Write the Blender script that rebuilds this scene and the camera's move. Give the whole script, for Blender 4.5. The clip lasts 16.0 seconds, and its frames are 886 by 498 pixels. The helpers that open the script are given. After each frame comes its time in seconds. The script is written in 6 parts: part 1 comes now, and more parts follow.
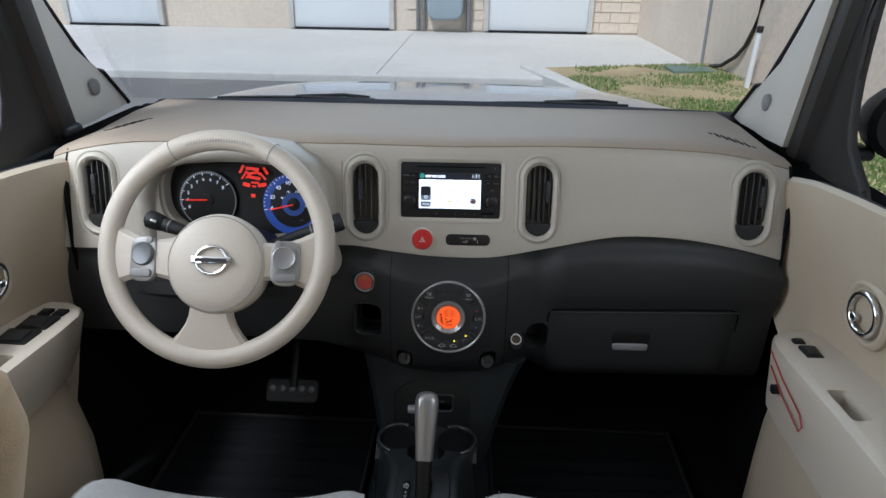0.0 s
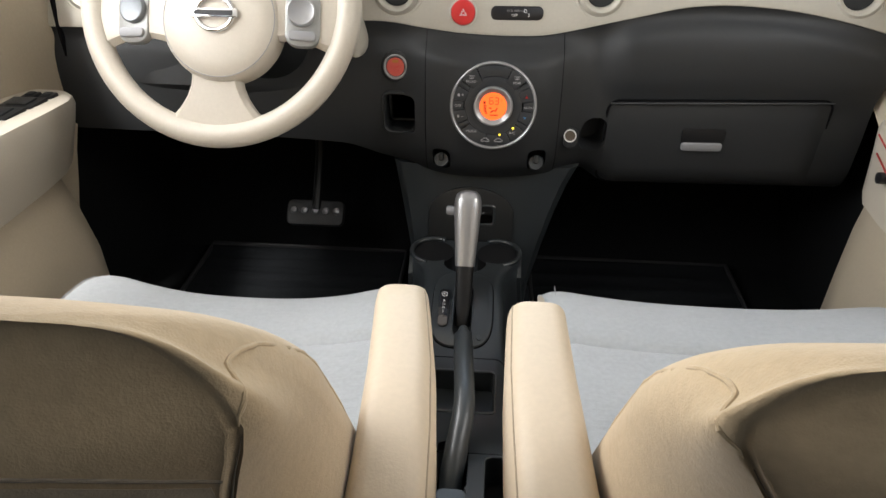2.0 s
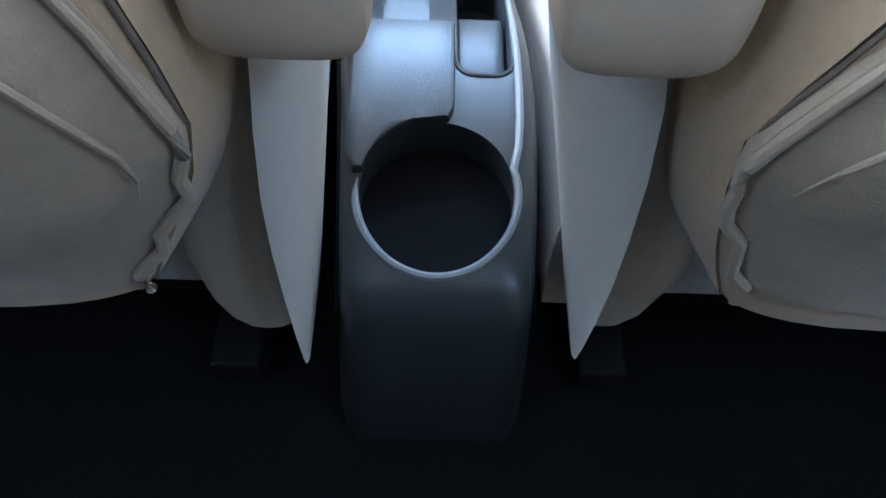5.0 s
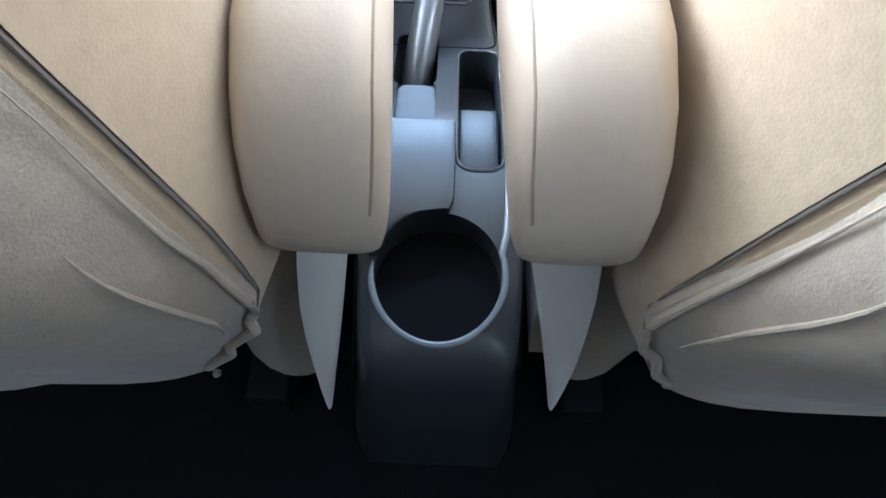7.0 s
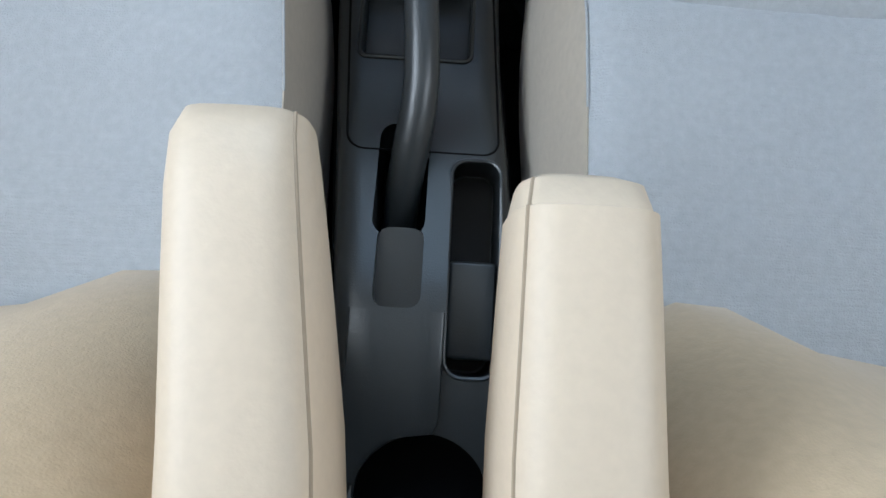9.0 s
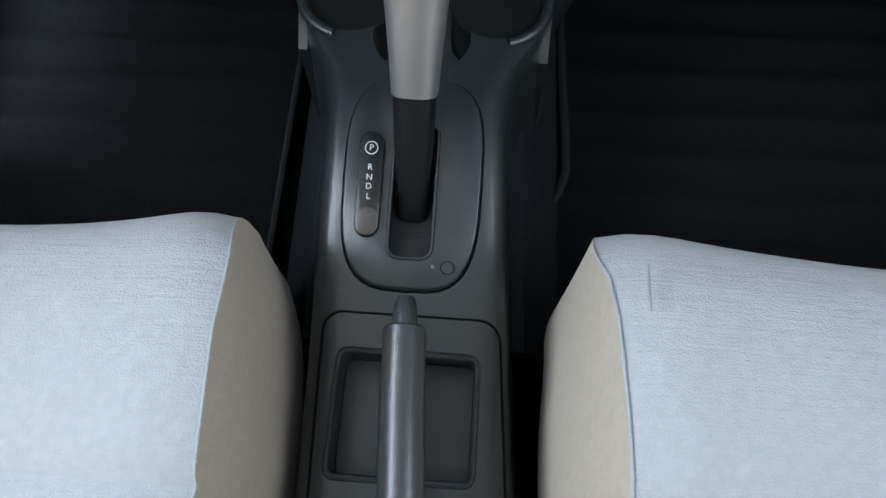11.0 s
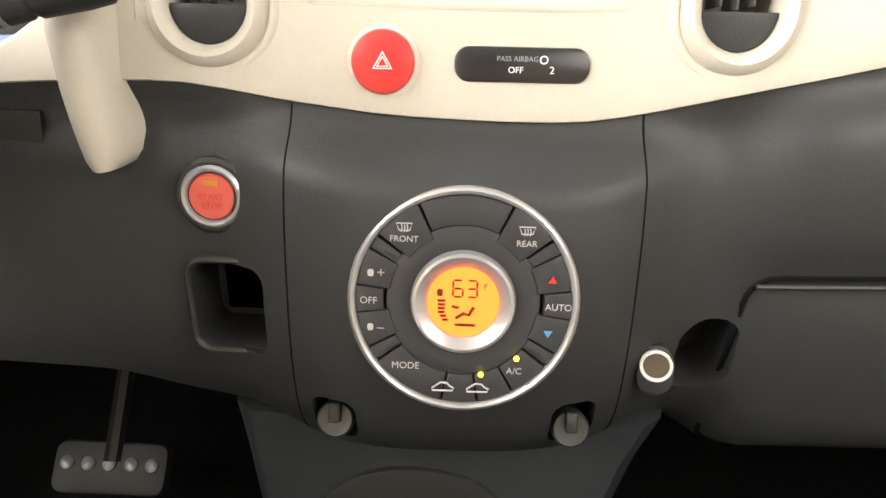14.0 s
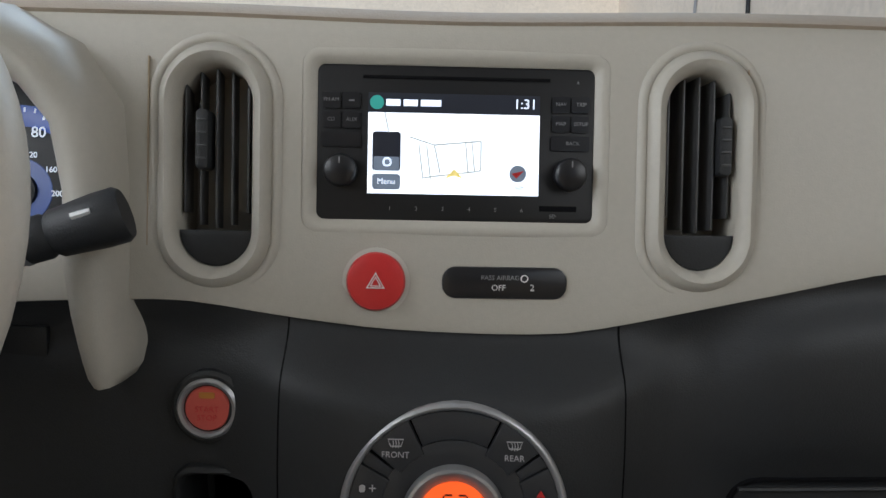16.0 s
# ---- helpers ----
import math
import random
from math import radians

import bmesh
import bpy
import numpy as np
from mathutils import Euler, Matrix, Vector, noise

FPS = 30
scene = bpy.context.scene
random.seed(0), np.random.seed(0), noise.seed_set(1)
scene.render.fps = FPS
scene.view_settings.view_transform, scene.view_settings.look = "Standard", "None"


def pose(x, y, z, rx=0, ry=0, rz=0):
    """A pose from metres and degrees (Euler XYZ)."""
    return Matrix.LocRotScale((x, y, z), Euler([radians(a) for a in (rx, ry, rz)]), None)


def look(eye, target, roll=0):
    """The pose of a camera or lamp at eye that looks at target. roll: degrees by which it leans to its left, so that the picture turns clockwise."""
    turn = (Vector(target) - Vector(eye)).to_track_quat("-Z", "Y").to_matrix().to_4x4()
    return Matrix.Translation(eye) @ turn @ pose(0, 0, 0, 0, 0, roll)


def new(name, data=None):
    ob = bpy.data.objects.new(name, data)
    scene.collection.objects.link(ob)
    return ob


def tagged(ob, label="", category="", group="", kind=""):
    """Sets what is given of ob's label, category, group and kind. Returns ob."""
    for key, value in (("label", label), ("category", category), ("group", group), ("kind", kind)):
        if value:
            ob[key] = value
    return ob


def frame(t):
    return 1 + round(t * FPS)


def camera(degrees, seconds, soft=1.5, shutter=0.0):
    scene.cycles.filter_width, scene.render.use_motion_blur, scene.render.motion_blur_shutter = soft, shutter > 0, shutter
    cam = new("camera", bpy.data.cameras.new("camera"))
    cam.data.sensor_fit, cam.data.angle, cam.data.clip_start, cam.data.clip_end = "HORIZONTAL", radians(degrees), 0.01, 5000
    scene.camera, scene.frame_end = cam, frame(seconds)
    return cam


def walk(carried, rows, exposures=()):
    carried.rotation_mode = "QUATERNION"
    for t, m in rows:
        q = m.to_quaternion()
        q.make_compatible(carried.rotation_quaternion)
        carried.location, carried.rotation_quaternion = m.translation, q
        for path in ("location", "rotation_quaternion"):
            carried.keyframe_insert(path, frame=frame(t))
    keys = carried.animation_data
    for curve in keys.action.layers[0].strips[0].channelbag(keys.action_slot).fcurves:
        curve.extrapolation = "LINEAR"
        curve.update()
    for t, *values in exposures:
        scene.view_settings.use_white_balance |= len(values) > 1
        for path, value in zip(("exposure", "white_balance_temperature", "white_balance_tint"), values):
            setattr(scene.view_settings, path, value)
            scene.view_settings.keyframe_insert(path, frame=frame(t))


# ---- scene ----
cam = camera(67.7, 16.0)
PATH = [
    (0, (0.042, -1.124, 1.103), (-0.047, 0.702, 0.291), 0.8),
    (0.5, (0.029, -1.136, 1.083), (-0.083, 0.702, 0.303), 0.7),
    (1, (0.02, -1.13, 1.017), (-0.118, 0.705, 0.234), 0.2),
    (1.5, (0.0, -1.104, 0.944), (-0.123, 0.681, 0.05), 0.1),
    (2, (0.004, -1.071, 0.876), (-0.13, 0.605, -0.206), 0.1),
    (2.5, (-0.005, -1.058, 0.824), (-0.084, 0.471, -0.463), -1.2),
    (3, (0.001, -1.044, 0.768), (-0.066, 0.34, -0.674), 0.0),
    (3.5, (-0.005, -1.047, 0.72), (0.008, 0.124, -0.902), 2.8),
    (4, (0.0, -1.038, 0.661), (0.012, 0.058, -1.012), 1.5),
    (4.5, (-0.004, -1.027, 0.597), (0.047, -0.009, -1.124), 3.8),
    (6.8, (-0.004, -1.016, 0.658), (0.019, -0.021, -1.077), 4.1),
    (7, (0.0, -1.012, 0.7), (0.015, -0.038, -1.047), 3.1),
    (7.5, (-0.001, -0.966, 0.772), (0.047, -0.374, -1.138), 8.4),
    (8, (-0.001, -0.883, 0.78), (0.043, -0.506, -1.184), 10.3),
    (8.2, (-0.012, -0.839, 0.778), (0.081, -0.562, -1.2), 21.6),
    (10.3, (0.015, -0.507, 0.682), (-0.046, -0.22, -1.297), -8.1),
    (10.6, (0.01, -0.473, 0.674), (-0.039, -0.088, -1.289), -3.9),
    (11, (0.005, -0.455, 0.66), (-0.045, 0.203, -1.228), -0.3),
    (11.5, (-0.004, -0.441, 0.662), (-0.053, 0.546, -1.077), -0.2),
    (12, (0.001, -0.423, 0.674), (-0.079, 0.841, -0.874), -0.1),
    (12.5, (-0.004, -0.423, 0.681), (-0.048, 1.076, -0.643), 1.2),
    (13, (0.0, -0.434, 0.673), (-0.061, 1.268, -0.376), 1.0),
    (13.5, (0.001, -0.429, 0.685), (-0.059, 1.336, -0.252), 1.1),
    (14, (0.001, -0.428, 0.693), (-0.055, 1.397, -0.122), 1.3),
    (14.5, (0.005, -0.431, 0.704), (-0.067, 1.445, 0.014), 1.3),
    (15, (0.006, -0.43, 0.716), (-0.066, 1.48, 0.126), 1.2),
    (15.5, (-0.004, -0.433, 0.734), (-0.023, 1.503, 0.229), 1.5),
    (16, (-0.005, -0.435, 0.746), (-0.014, 1.517, 0.314), 1.3),
]
EXPOSURES = [
    (0, -0.85, 5600, 9), (0.5, -0.95, 5650, 9), (1.0, -1.1, 5700, 9), (1.5, -0.55, 5600, 10), (2.5, 0.55, 6800, 8), (3.0, 0.5, 6200, 8), (3.5, 0.75, 5000, 8), (4.0, 1.45, 4700, 8), (4.5, 2.1, 4700, 8), (7, 2.0, 4900, 8), (7.5, 1.1, 5700, 8), (8, 0.1, 5600, 8),
    (10.3, -0.05, 5050, 1), (11, 0.35, 5350, 5), (11.5, 1.1, 5500, 8), (12, 2.05, 6000, 8), (12.5, 2.65, 7000, 10), (13.5, 2.0, 7300, 10), (14.0, 1.45, 6700, 9), (14.5, 1.0, 6200, 8), (15.0, 0.45, 6000, 8), (15.5, -0.05, 5800, 8), (16, -0.75, 5800, 8)]
walk(cam, [(t, look(eye, target, roll)) for t, eye, target, roll in PATH], EXPOSURES)

# ---- light ----
world = bpy.data.worlds.new("world")
scene.world = world
world.use_nodes = True
wn = world.node_tree.nodes
sky = wn.new("ShaderNodeTexSky")
sky.sky_type = 'NISHITA'
sky.sun_disc = False
sky.sun_elevation, sky.sun_rotation = radians(57.4), radians(206.6)
wn["Background"].inputs["Strength"].default_value = 0.15
world.node_tree.links.new(sky.outputs[0], wn["Background"].inputs["Color"])
sun = new("sun", bpy.data.lights.new("sun", 'SUN'))
sun.data.energy, sun.data.angle, sun.data.color = 5.0, radians(8), (1.0, 0.95, 0.88)
sun.matrix_world = look((-1.6, -3.2, 5.6), (0, 0, 0))


def window_lamp(name, eye, target, w, h, watts, color=(1, 1, 1)):
    lamp = new(name, bpy.data.lights.new(name, 'AREA'))
    lamp.data.shape, lamp.data.size, lamp.data.size_y = 'RECTANGLE', w, h
    lamp.data.energy, lamp.data.color = watts, color
    lamp.matrix_world = look(eye, target)
    return lamp


window_lamp("windscreen_daylight", (-0.03, 0.62, 1.30), (-0.03, -0.45, 0.45), 1.1, 0.35, 7.5, (0.80, 0.91, 1.0))
window_lamp("side_window_daylight", (-0.775, -0.47, 1.085), (0.4, -0.33, 0.98), 0.92, 0.48, 13.0, (1.0, 0.95, 0.88))
window_lamp("side_window_daylight", (0.70, -0.62, 1.10), (-0.25, -0.15, 0.75), 0.50, 0.40, 3.0, (1.0, 0.95, 0.88))
window_lamp("rear_window_daylight", (-0.74, -1.27, 1.22), (-0.2, -0.95, 0.62), 0.28, 0.24, 0.60, (0.80, 0.90, 1.0))
window_lamp("rear_window_daylight", (0.65, -1.27, 1.22), (0.15, -0.95, 0.62), 0.28, 0.24, 0.75, (0.78, 0.88, 1.0))


# ---- materials ----


def pane_glass(name, tint):
    """Thin window glass: lets light through with its tint and mirrors at grazing angles."""
    m = bpy.data.materials.new(name)
    m.use_nodes = True
    n, l = m.node_tree.nodes, m.node_tree.links
    n.remove(n["Principled BSDF"])
    clear, gloss, mix, fr = n.new("ShaderNodeBsdfTransparent"), n.new("ShaderNodeBsdfGlossy"), n.new("ShaderNodeMixShader"), n.new("ShaderNodeFresnel")
    clear.inputs["Color"].default_value = (*tint, 1)
    gloss.inputs["Roughness"].default_value = 0.02
    fr.inputs["IOR"].default_value = 1.35
    l.new(fr.outputs[0], mix.inputs[0])
    l.new(clear.outputs[0], mix.inputs[1])
    l.new(gloss.outputs[0], mix.inputs[2])
    l.new(mix.outputs[0], n["Material Output"].inputs["Surface"])
    return m


# dark tint for the unseen rear panes, added to dim sky light
DIM_GLASS = pane_glass("sky_dimming_glass", (0.16, 0.17, 0.18))
CLEAR = pane_glass("clear_window_glass", (0.95, 0.97, 0.96))


def material(name, color, rough=0.5, metal=0.0, vary=0.08, scale=40.0, bump=0.0, bump_scale=600.0, fine=0.0, coat=0.0, spec=0.5, sheen=0.0):
    """Base colour with two scales of variation and a fine relief."""
    m = bpy.data.materials.new(name)
    m.use_nodes = True
    n, l = m.node_tree.nodes, m.node_tree.links
    b = n["Principled BSDF"]
    b.inputs["Metallic"].default_value = metal
    b.inputs["Coat Weight"].default_value = coat
    b.inputs["Specular IOR Level"].default_value = spec
    b.inputs["Sheen Weight"].default_value = sheen
    tc = n.new("ShaderNodeTexCoord")
    big = n.new("ShaderNodeTexNoise")
    big.inputs["Scale"].default_value, big.inputs["Detail"].default_value = scale * 0.2, 4
    small = n.new("ShaderNodeTexNoise")
    small.inputs["Scale"].default_value, small.inputs["Detail"].default_value = scale * 6, 3
    l.new(tc.outputs["Object"], big.inputs["Vector"])
    l.new(tc.outputs["Object"], small.inputs["Vector"])
    add = n.new("ShaderNodeMath")
    add.operation = 'ADD'
    l.new(big.outputs["Fac"], add.inputs[0])
    l.new(small.outputs["Fac"], add.inputs[1])
    ramp = n.new("ShaderNodeMapRange")
    ramp.inputs[1].default_value, ramp.inputs[2].default_value = 0.6, 1.4
    ramp.inputs[3].default_value, ramp.inputs[4].default_value = 1 - vary, 1 + vary
    l.new(add.outputs[0], ramp.inputs[0])
    mul = n.new("ShaderNodeVectorMath")
    mul.operation = 'SCALE'
    mul.inputs[0].default_value = color[:3]
    l.new(ramp.outputs[0], mul.inputs["Scale"])
    l.new(mul.outputs[0], b.inputs["Base Color"])
    rr = n.new("ShaderNodeMapRange")
    rr.inputs[1].default_value, rr.inputs[2].default_value = 0.15, 0.85
    rr.inputs[3].default_value, rr.inputs[4].default_value = max(0.02, rough - (0.012 if metal else 0.045)), min(1, rough + (0.012 if metal else 0.045))
    rr.interpolation_type = 'SMOOTHSTEP'
    l.new(big.outputs["Fac"], rr.inputs[0])
    l.new(rr.outputs[0], b.inputs["Roughness"])
    if bump:
        t = n.new("ShaderNodeTexNoise")
        t.inputs["Scale"].default_value, t.inputs["Detail"].default_value = bump_scale, 2
        l.new(tc.outputs["Object"], t.inputs["Vector"])
        bp = n.new("ShaderNodeBump")
        bp.inputs["Strength"].default_value, bp.inputs["Distance"].default_value = bump, 0.001
        l.new(t.outputs["Fac"], bp.inputs["Height"])
        l.new(bp.outputs[0], b.inputs["Normal"])
    return m


def glow(name, color, strength):
    m = bpy.data.materials.new(name)
    m.use_nodes = True
    b = m.node_tree.nodes["Principled BSDF"]
    b.inputs["Base Color"].default_value = (*color, 1)
    b.inputs["Roughness"].default_value = 0.3
    b.inputs["Emission Color"].default_value = (*color, 1)
    b.inputs["Emission Strength"].default_value = strength
    return m


def woven(name, color, ribs=(0, 900.0, 0), strength=0.25, rough=0.9, blotch=0.1, sheen=0.25, creases=0.0):
    """Fabric: fine ribs across one axis, blotches and fuzz."""
    m = material(name, color, rough, 0, blotch, 30.0, sheen=sheen, spec=0.2 if sheen else 0.05)
    n, l = m.node_tree.nodes, m.node_tree.links
    b = n["Principled BSDF"]
    tc = n.new("ShaderNodeTexCoord")
    mp = n.new("ShaderNodeMapping")
    mp.inputs["Scale"].default_value = [max(r, 30.0) for r in ribs]
    t = n.new("ShaderNodeTexNoise")
    t.inputs["Scale"].default_value, t.inputs["Detail"].default_value = 1.0, 3
    fuzz = n.new("ShaderNodeTexNoise")
    fuzz.inputs["Scale"].default_value = 900
    add = n.new("ShaderNodeMath")
    add.operation = 'ADD'
    bp = n.new("ShaderNodeBump")
    bp.inputs["Strength"].default_value, bp.inputs["Distance"].default_value = strength, 0.0015
    wave = n.new("ShaderNodeTexNoise")
    wave.inputs["Scale"].default_value, wave.inputs["Detail"].default_value = 1.0, 1
    wm = n.new("ShaderNodeMapping")
    wm.inputs["Scale"].default_value = (7.0, 45.0, 30.0)
    wb_ = n.new("ShaderNodeBump")
    wb_.inputs["Strength"].default_value, wb_.inputs["Distance"].default_value = creases, 0.006
    l.new(tc.outputs["Object"], wm.inputs["Vector"])
    l.new(wm.outputs[0], wave.inputs["Vector"])
    l.new(wave.outputs["Fac"], wb_.inputs["Height"])
    l.new(wb_.outputs[0], bp.inputs["Normal"])
    l.new(tc.outputs["Object"], mp.inputs["Vector"])
    l.new(mp.outputs[0], t.inputs["Vector"])
    l.new(tc.outputs["Object"], fuzz.inputs["Vector"])
    l.new(t.outputs["Fac"], add.inputs[0])
    l.new(fuzz.outputs["Fac"], add.inputs[1])
    l.new(add.outputs[0], bp.inputs["Height"])
    l.new(bp.outputs[0], b.inputs["Normal"])
    return m


BEIGE = material("beige_plastic", (0.44, 0.415, 0.36), 0.45, bump=0.15, bump_scale=900, vary=0.04)
BEIGE_LIGHT = material("pale_beige_plastic", (0.55, 0.53, 0.48), 0.42, bump=0.08, bump_scale=900, vary=0.03)
TAN_TOP = material("tan_dash_top", (0.36, 0.30, 0.235), 0.65, bump=0.35, bump_scale=700, vary=0.06)
DARK = material("charcoal_plastic", (0.018, 0.019, 0.020), 0.46, bump=0.3, bump_scale=800, vary=0.1, spec=0.45)
DARK_SOFT = material("charcoal_soft_touch", (0.0225, 0.024, 0.026), 0.52, bump=0.25, bump_scale=900, vary=0.08, spec=0.4)
CONSOLE_GREY = material("console_grey_plastic", (0.029, 0.034, 0.038), 0.31, bump=0.15, bump_scale=900, vary=0.06, spec=0.75)
BLACK = material("black_plastic", (0.010, 0.010, 0.011), 0.45, vary=0.1, spec=0.35)
BLACK_GLOSS = material("glossy_black_plastic", (0.012, 0.012, 0.014), 0.30, vary=0.05)
END_BLACK = material("worn_matt_black", (0.007, 0.007, 0.007), 0.75, spec=0.2)
FRAME_DARK = material("dark_brown_door_frame", (0.014, 0.0125, 0.011), 0.5, vary=0.1, spec=0.4)
# near-black that paints the shade inside holes, slots and gaps
HOLE_SHADE = material("recess_shade_black", (0.005, 0.005, 0.006), 0.85, spec=0.1)
RUBBER = material("black_rubber", (0.015, 0.015, 0.016), 0.65, bump=0.2)
SILVER = material("satin_silver_paint", (0.40, 0.40, 0.41), 0.30, 0.6, vary=0.03)
PANEL_INK = material("panel_marking", (0.42, 0.42, 0.43), 0.5, vary=0.02)
CHROME = material("chrome", (0.75, 0.75, 0.76), 0.08, 1.0, vary=0.02)
RED = material("red_plastic", (0.55, 0.03, 0.03), 0.32, vary=0.04)
PINK_RED = material("faded_red_button", (0.55, 0.09, 0.07), 0.4, vary=0.06)
WHITE_INK = material("white_marking", (0.75, 0.75, 0.75), 0.5, vary=0.02)
GREY_INK = material("grey_marking", (0.25, 0.25, 0.26), 0.5, vary=0.02)
SEAT_GREY = woven("pale_grey_seat_cloth", (0.40, 0.42, 0.44), (12, 420, 40), 0.6, creases=0.35)
SEAT_SIDE = woven("beige_seat_cloth", (0.46, 0.41, 0.335), (200, 200, 200), 0.2)
SEAT_BACK = woven("tan_seat_cloth", (0.50, 0.385, 0.245), (200, 200, 200), 0.2)
COVER_WHITE = material("white_plastic_cover", (0.82, 0.80, 0.75), 0.3, vary=0.03)
INDICATOR_END = material("smoky_lens", (0.09, 0.08, 0.075), 0.3)
# dark cloth tone with seam shade put into its colour
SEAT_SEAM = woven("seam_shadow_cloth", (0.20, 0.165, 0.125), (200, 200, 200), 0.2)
POCKET = woven("pale_pocket_cloth", (0.44, 0.37, 0.275), (60, 60, 200), 0.3, creases=0.5)
VINYL = material("beige_vinyl", (0.60, 0.50, 0.375), 0.5, bump=0.12, bump_scale=500, vary=0.05)
VINYL_DARK = material("vinyl_seam", (0.34, 0.27, 0.19), 0.6)
CARPET = woven("black_carpet", (0.010, 0.0105, 0.011), (700, 60, 700), 1.0, 1.0, 0.1, 0.0)
TUNNEL = woven("grey_tunnel_carpet", (0.030, 0.034, 0.039), (300, 300, 300), 1.0, 1.0, 0.3, 0.0)
MAT_PILE = woven("black_mat_pile", (0.012, 0.013, 0.0145), (500, 80, 500), 1.0, 1.0, 0.25, 0.0, 0.8)
HEADLINER = woven("grey_headliner", (0.60, 0.59, 0.565), (300, 300, 300), 0.2)
DOOR_TRIM = material("door_beige_trim", (0.48, 0.415, 0.315), 0.55, bump=0.2, bump_scale=700, vary=0.05)
PAINT_BLUE = material("blue_grey_car_paint", (0.30, 0.36, 0.44), 0.22, 0.4, vary=0.03, coat=0.8)
CONCRETE = material("concrete_pavement", (0.62, 0.605, 0.57), 0.9, bump=0.4, bump_scale=60, vary=0.15, scale=2)
ASPHALT = material("asphalt", (0.22, 0.215, 0.205), 0.9, bump=0.5, bump_scale=150, vary=0.2, scale=3)
BRICK = material("tan_wall_brick", (0.74, 0.64, 0.53), 0.9, bump=0.3, bump_scale=90, vary=0.15, scale=3)
DOOR_WHITE = material("white_door_paint", (0.8, 0.82, 0.83), 0.5, vary=0.03, scale=2)
GRASS = material("dry_grass_soil", (0.42, 0.33, 0.19), 1.0, bump=1.0, bump_scale=120, vary=0.4, scale=6)
GRASS_GREEN = material("grass_blade", (0.17, 0.26, 0.075), 0.8, vary=0.3, scale=5)

# ---- mesh helpers ----


def link(name, bm, mat, parent=None, label="", smooth=True):
    me = bpy.data.meshes.new(name)
    bmesh.ops.recalc_face_normals(bm, faces=bm.faces[:])
    bm.to_mesh(me)
    bm.free()
    me.materials.append(mat)
    if smooth:
        me.shade_smooth()
        me.set_sharp_from_angle(angle=radians(38))
    ob = new(name, me)
    if parent is not None:
        ob.parent = parent
        ob.matrix_parent_inverse = parent.matrix_world.inverted()
    if label:
        ob["label"] = label
    return ob


def part(name, bm, mat, parent, label="", smooth=True):
    return link(name, bm, mat, parent, label, smooth)


def thing(name, at, label, category, group="", kind=""):
    ob = new(name)
    ob.empty_display_size = 0.05
    ob.location = at
    bpy.context.view_layer.update()
    return tagged(ob, label, category, group, kind)


def box(x0, x1, y0, y1, z0, z1, bevel=0.0, seg=3, bm=None):
    own = bmesh.new()
    bmesh.ops.create_cube(own, size=1)
    for v in own.verts:
        v.co = ((x0 + x1) / 2 + v.co.x * (x1 - x0), (y0 + y1) / 2 + v.co.y * (y1 - y0), (z0 + z1) / 2 + v.co.z * (z1 - z0))
    if bevel:
        bmesh.ops.bevel(own, geom=own.edges[:], offset=bevel, segments=seg, affect='EDGES', profile=0.5)
    return join(bm, own)


def join(bm, own):
    """own into bm (or own alone where there is none yet)."""
    if bm is None:
        return own
    me = bpy.data.meshes.new("scratch")
    own.to_mesh(me)
    own.free()
    bm.from_mesh(me)
    bpy.data.meshes.remove(me)
    return bm


def moved(bm, m):
    bmesh.ops.transform(bm, matrix=m, verts=bm.verts[:])
    return bm


def loft(rings, closed=True, caps=True, loop=False):
    """Skin over rings of points of one length."""
    bm = bmesh.new()
    vs = [[bm.verts.new(p) for p in r] for r in rings]
    n = len(vs[0])
    pairs = list(zip(vs, vs[1:])) + ([(vs[-1], vs[0])] if loop else [])
    for a, b in pairs:
        for i in range(n if closed else n - 1):
            j = (i + 1) % n
            bm.faces.new((a[i], a[j], b[j], b[i]))
    if caps and closed and not loop:
        bm.faces.new(vs[0])
        bm.faces.new(list(reversed(vs[-1])))
    return bm


def lathe(profile, seg=40, m=None):
    """Turned round z: rows of (radius, height)."""
    rings = [[(r * math.cos(2 * math.pi * i / seg), r * math.sin(2 * math.pi * i / seg), z) for i in range(seg)] for r, z in profile]
    bm = loft(rings)
    return moved(bm, m) if m is not None else bm


def tube(points, radii, seg=14, squash=1.0, up=(0, 0, 1), caps=True, loop=False):
    """A round or oval rod along points."""
    pts = [Vector(p) for p in points]
    if not hasattr(radii, "__len__"):
        radii = [radii] * len(pts)
    rings = []
    for i, p in enumerate(pts):
        a = pts[i - 1] if (i > 0 or loop) else p
        b = pts[(i + 1) % len(pts)] if (i < len(pts) - 1 or loop) else p
        d = (b - a).normalized()
        s = d.cross(Vector(up))
        s = s.normalized() if s.length > 1e-4 else Vector((1, 0, 0))
        u = s.cross(d).normalized()
        rings.append([p + radii[i] * (math.cos(k) * s + squash * math.sin(k) * u) for k in (2 * math.pi * j / seg for j in range(seg))])
    return loft(rings, True, caps, loop)


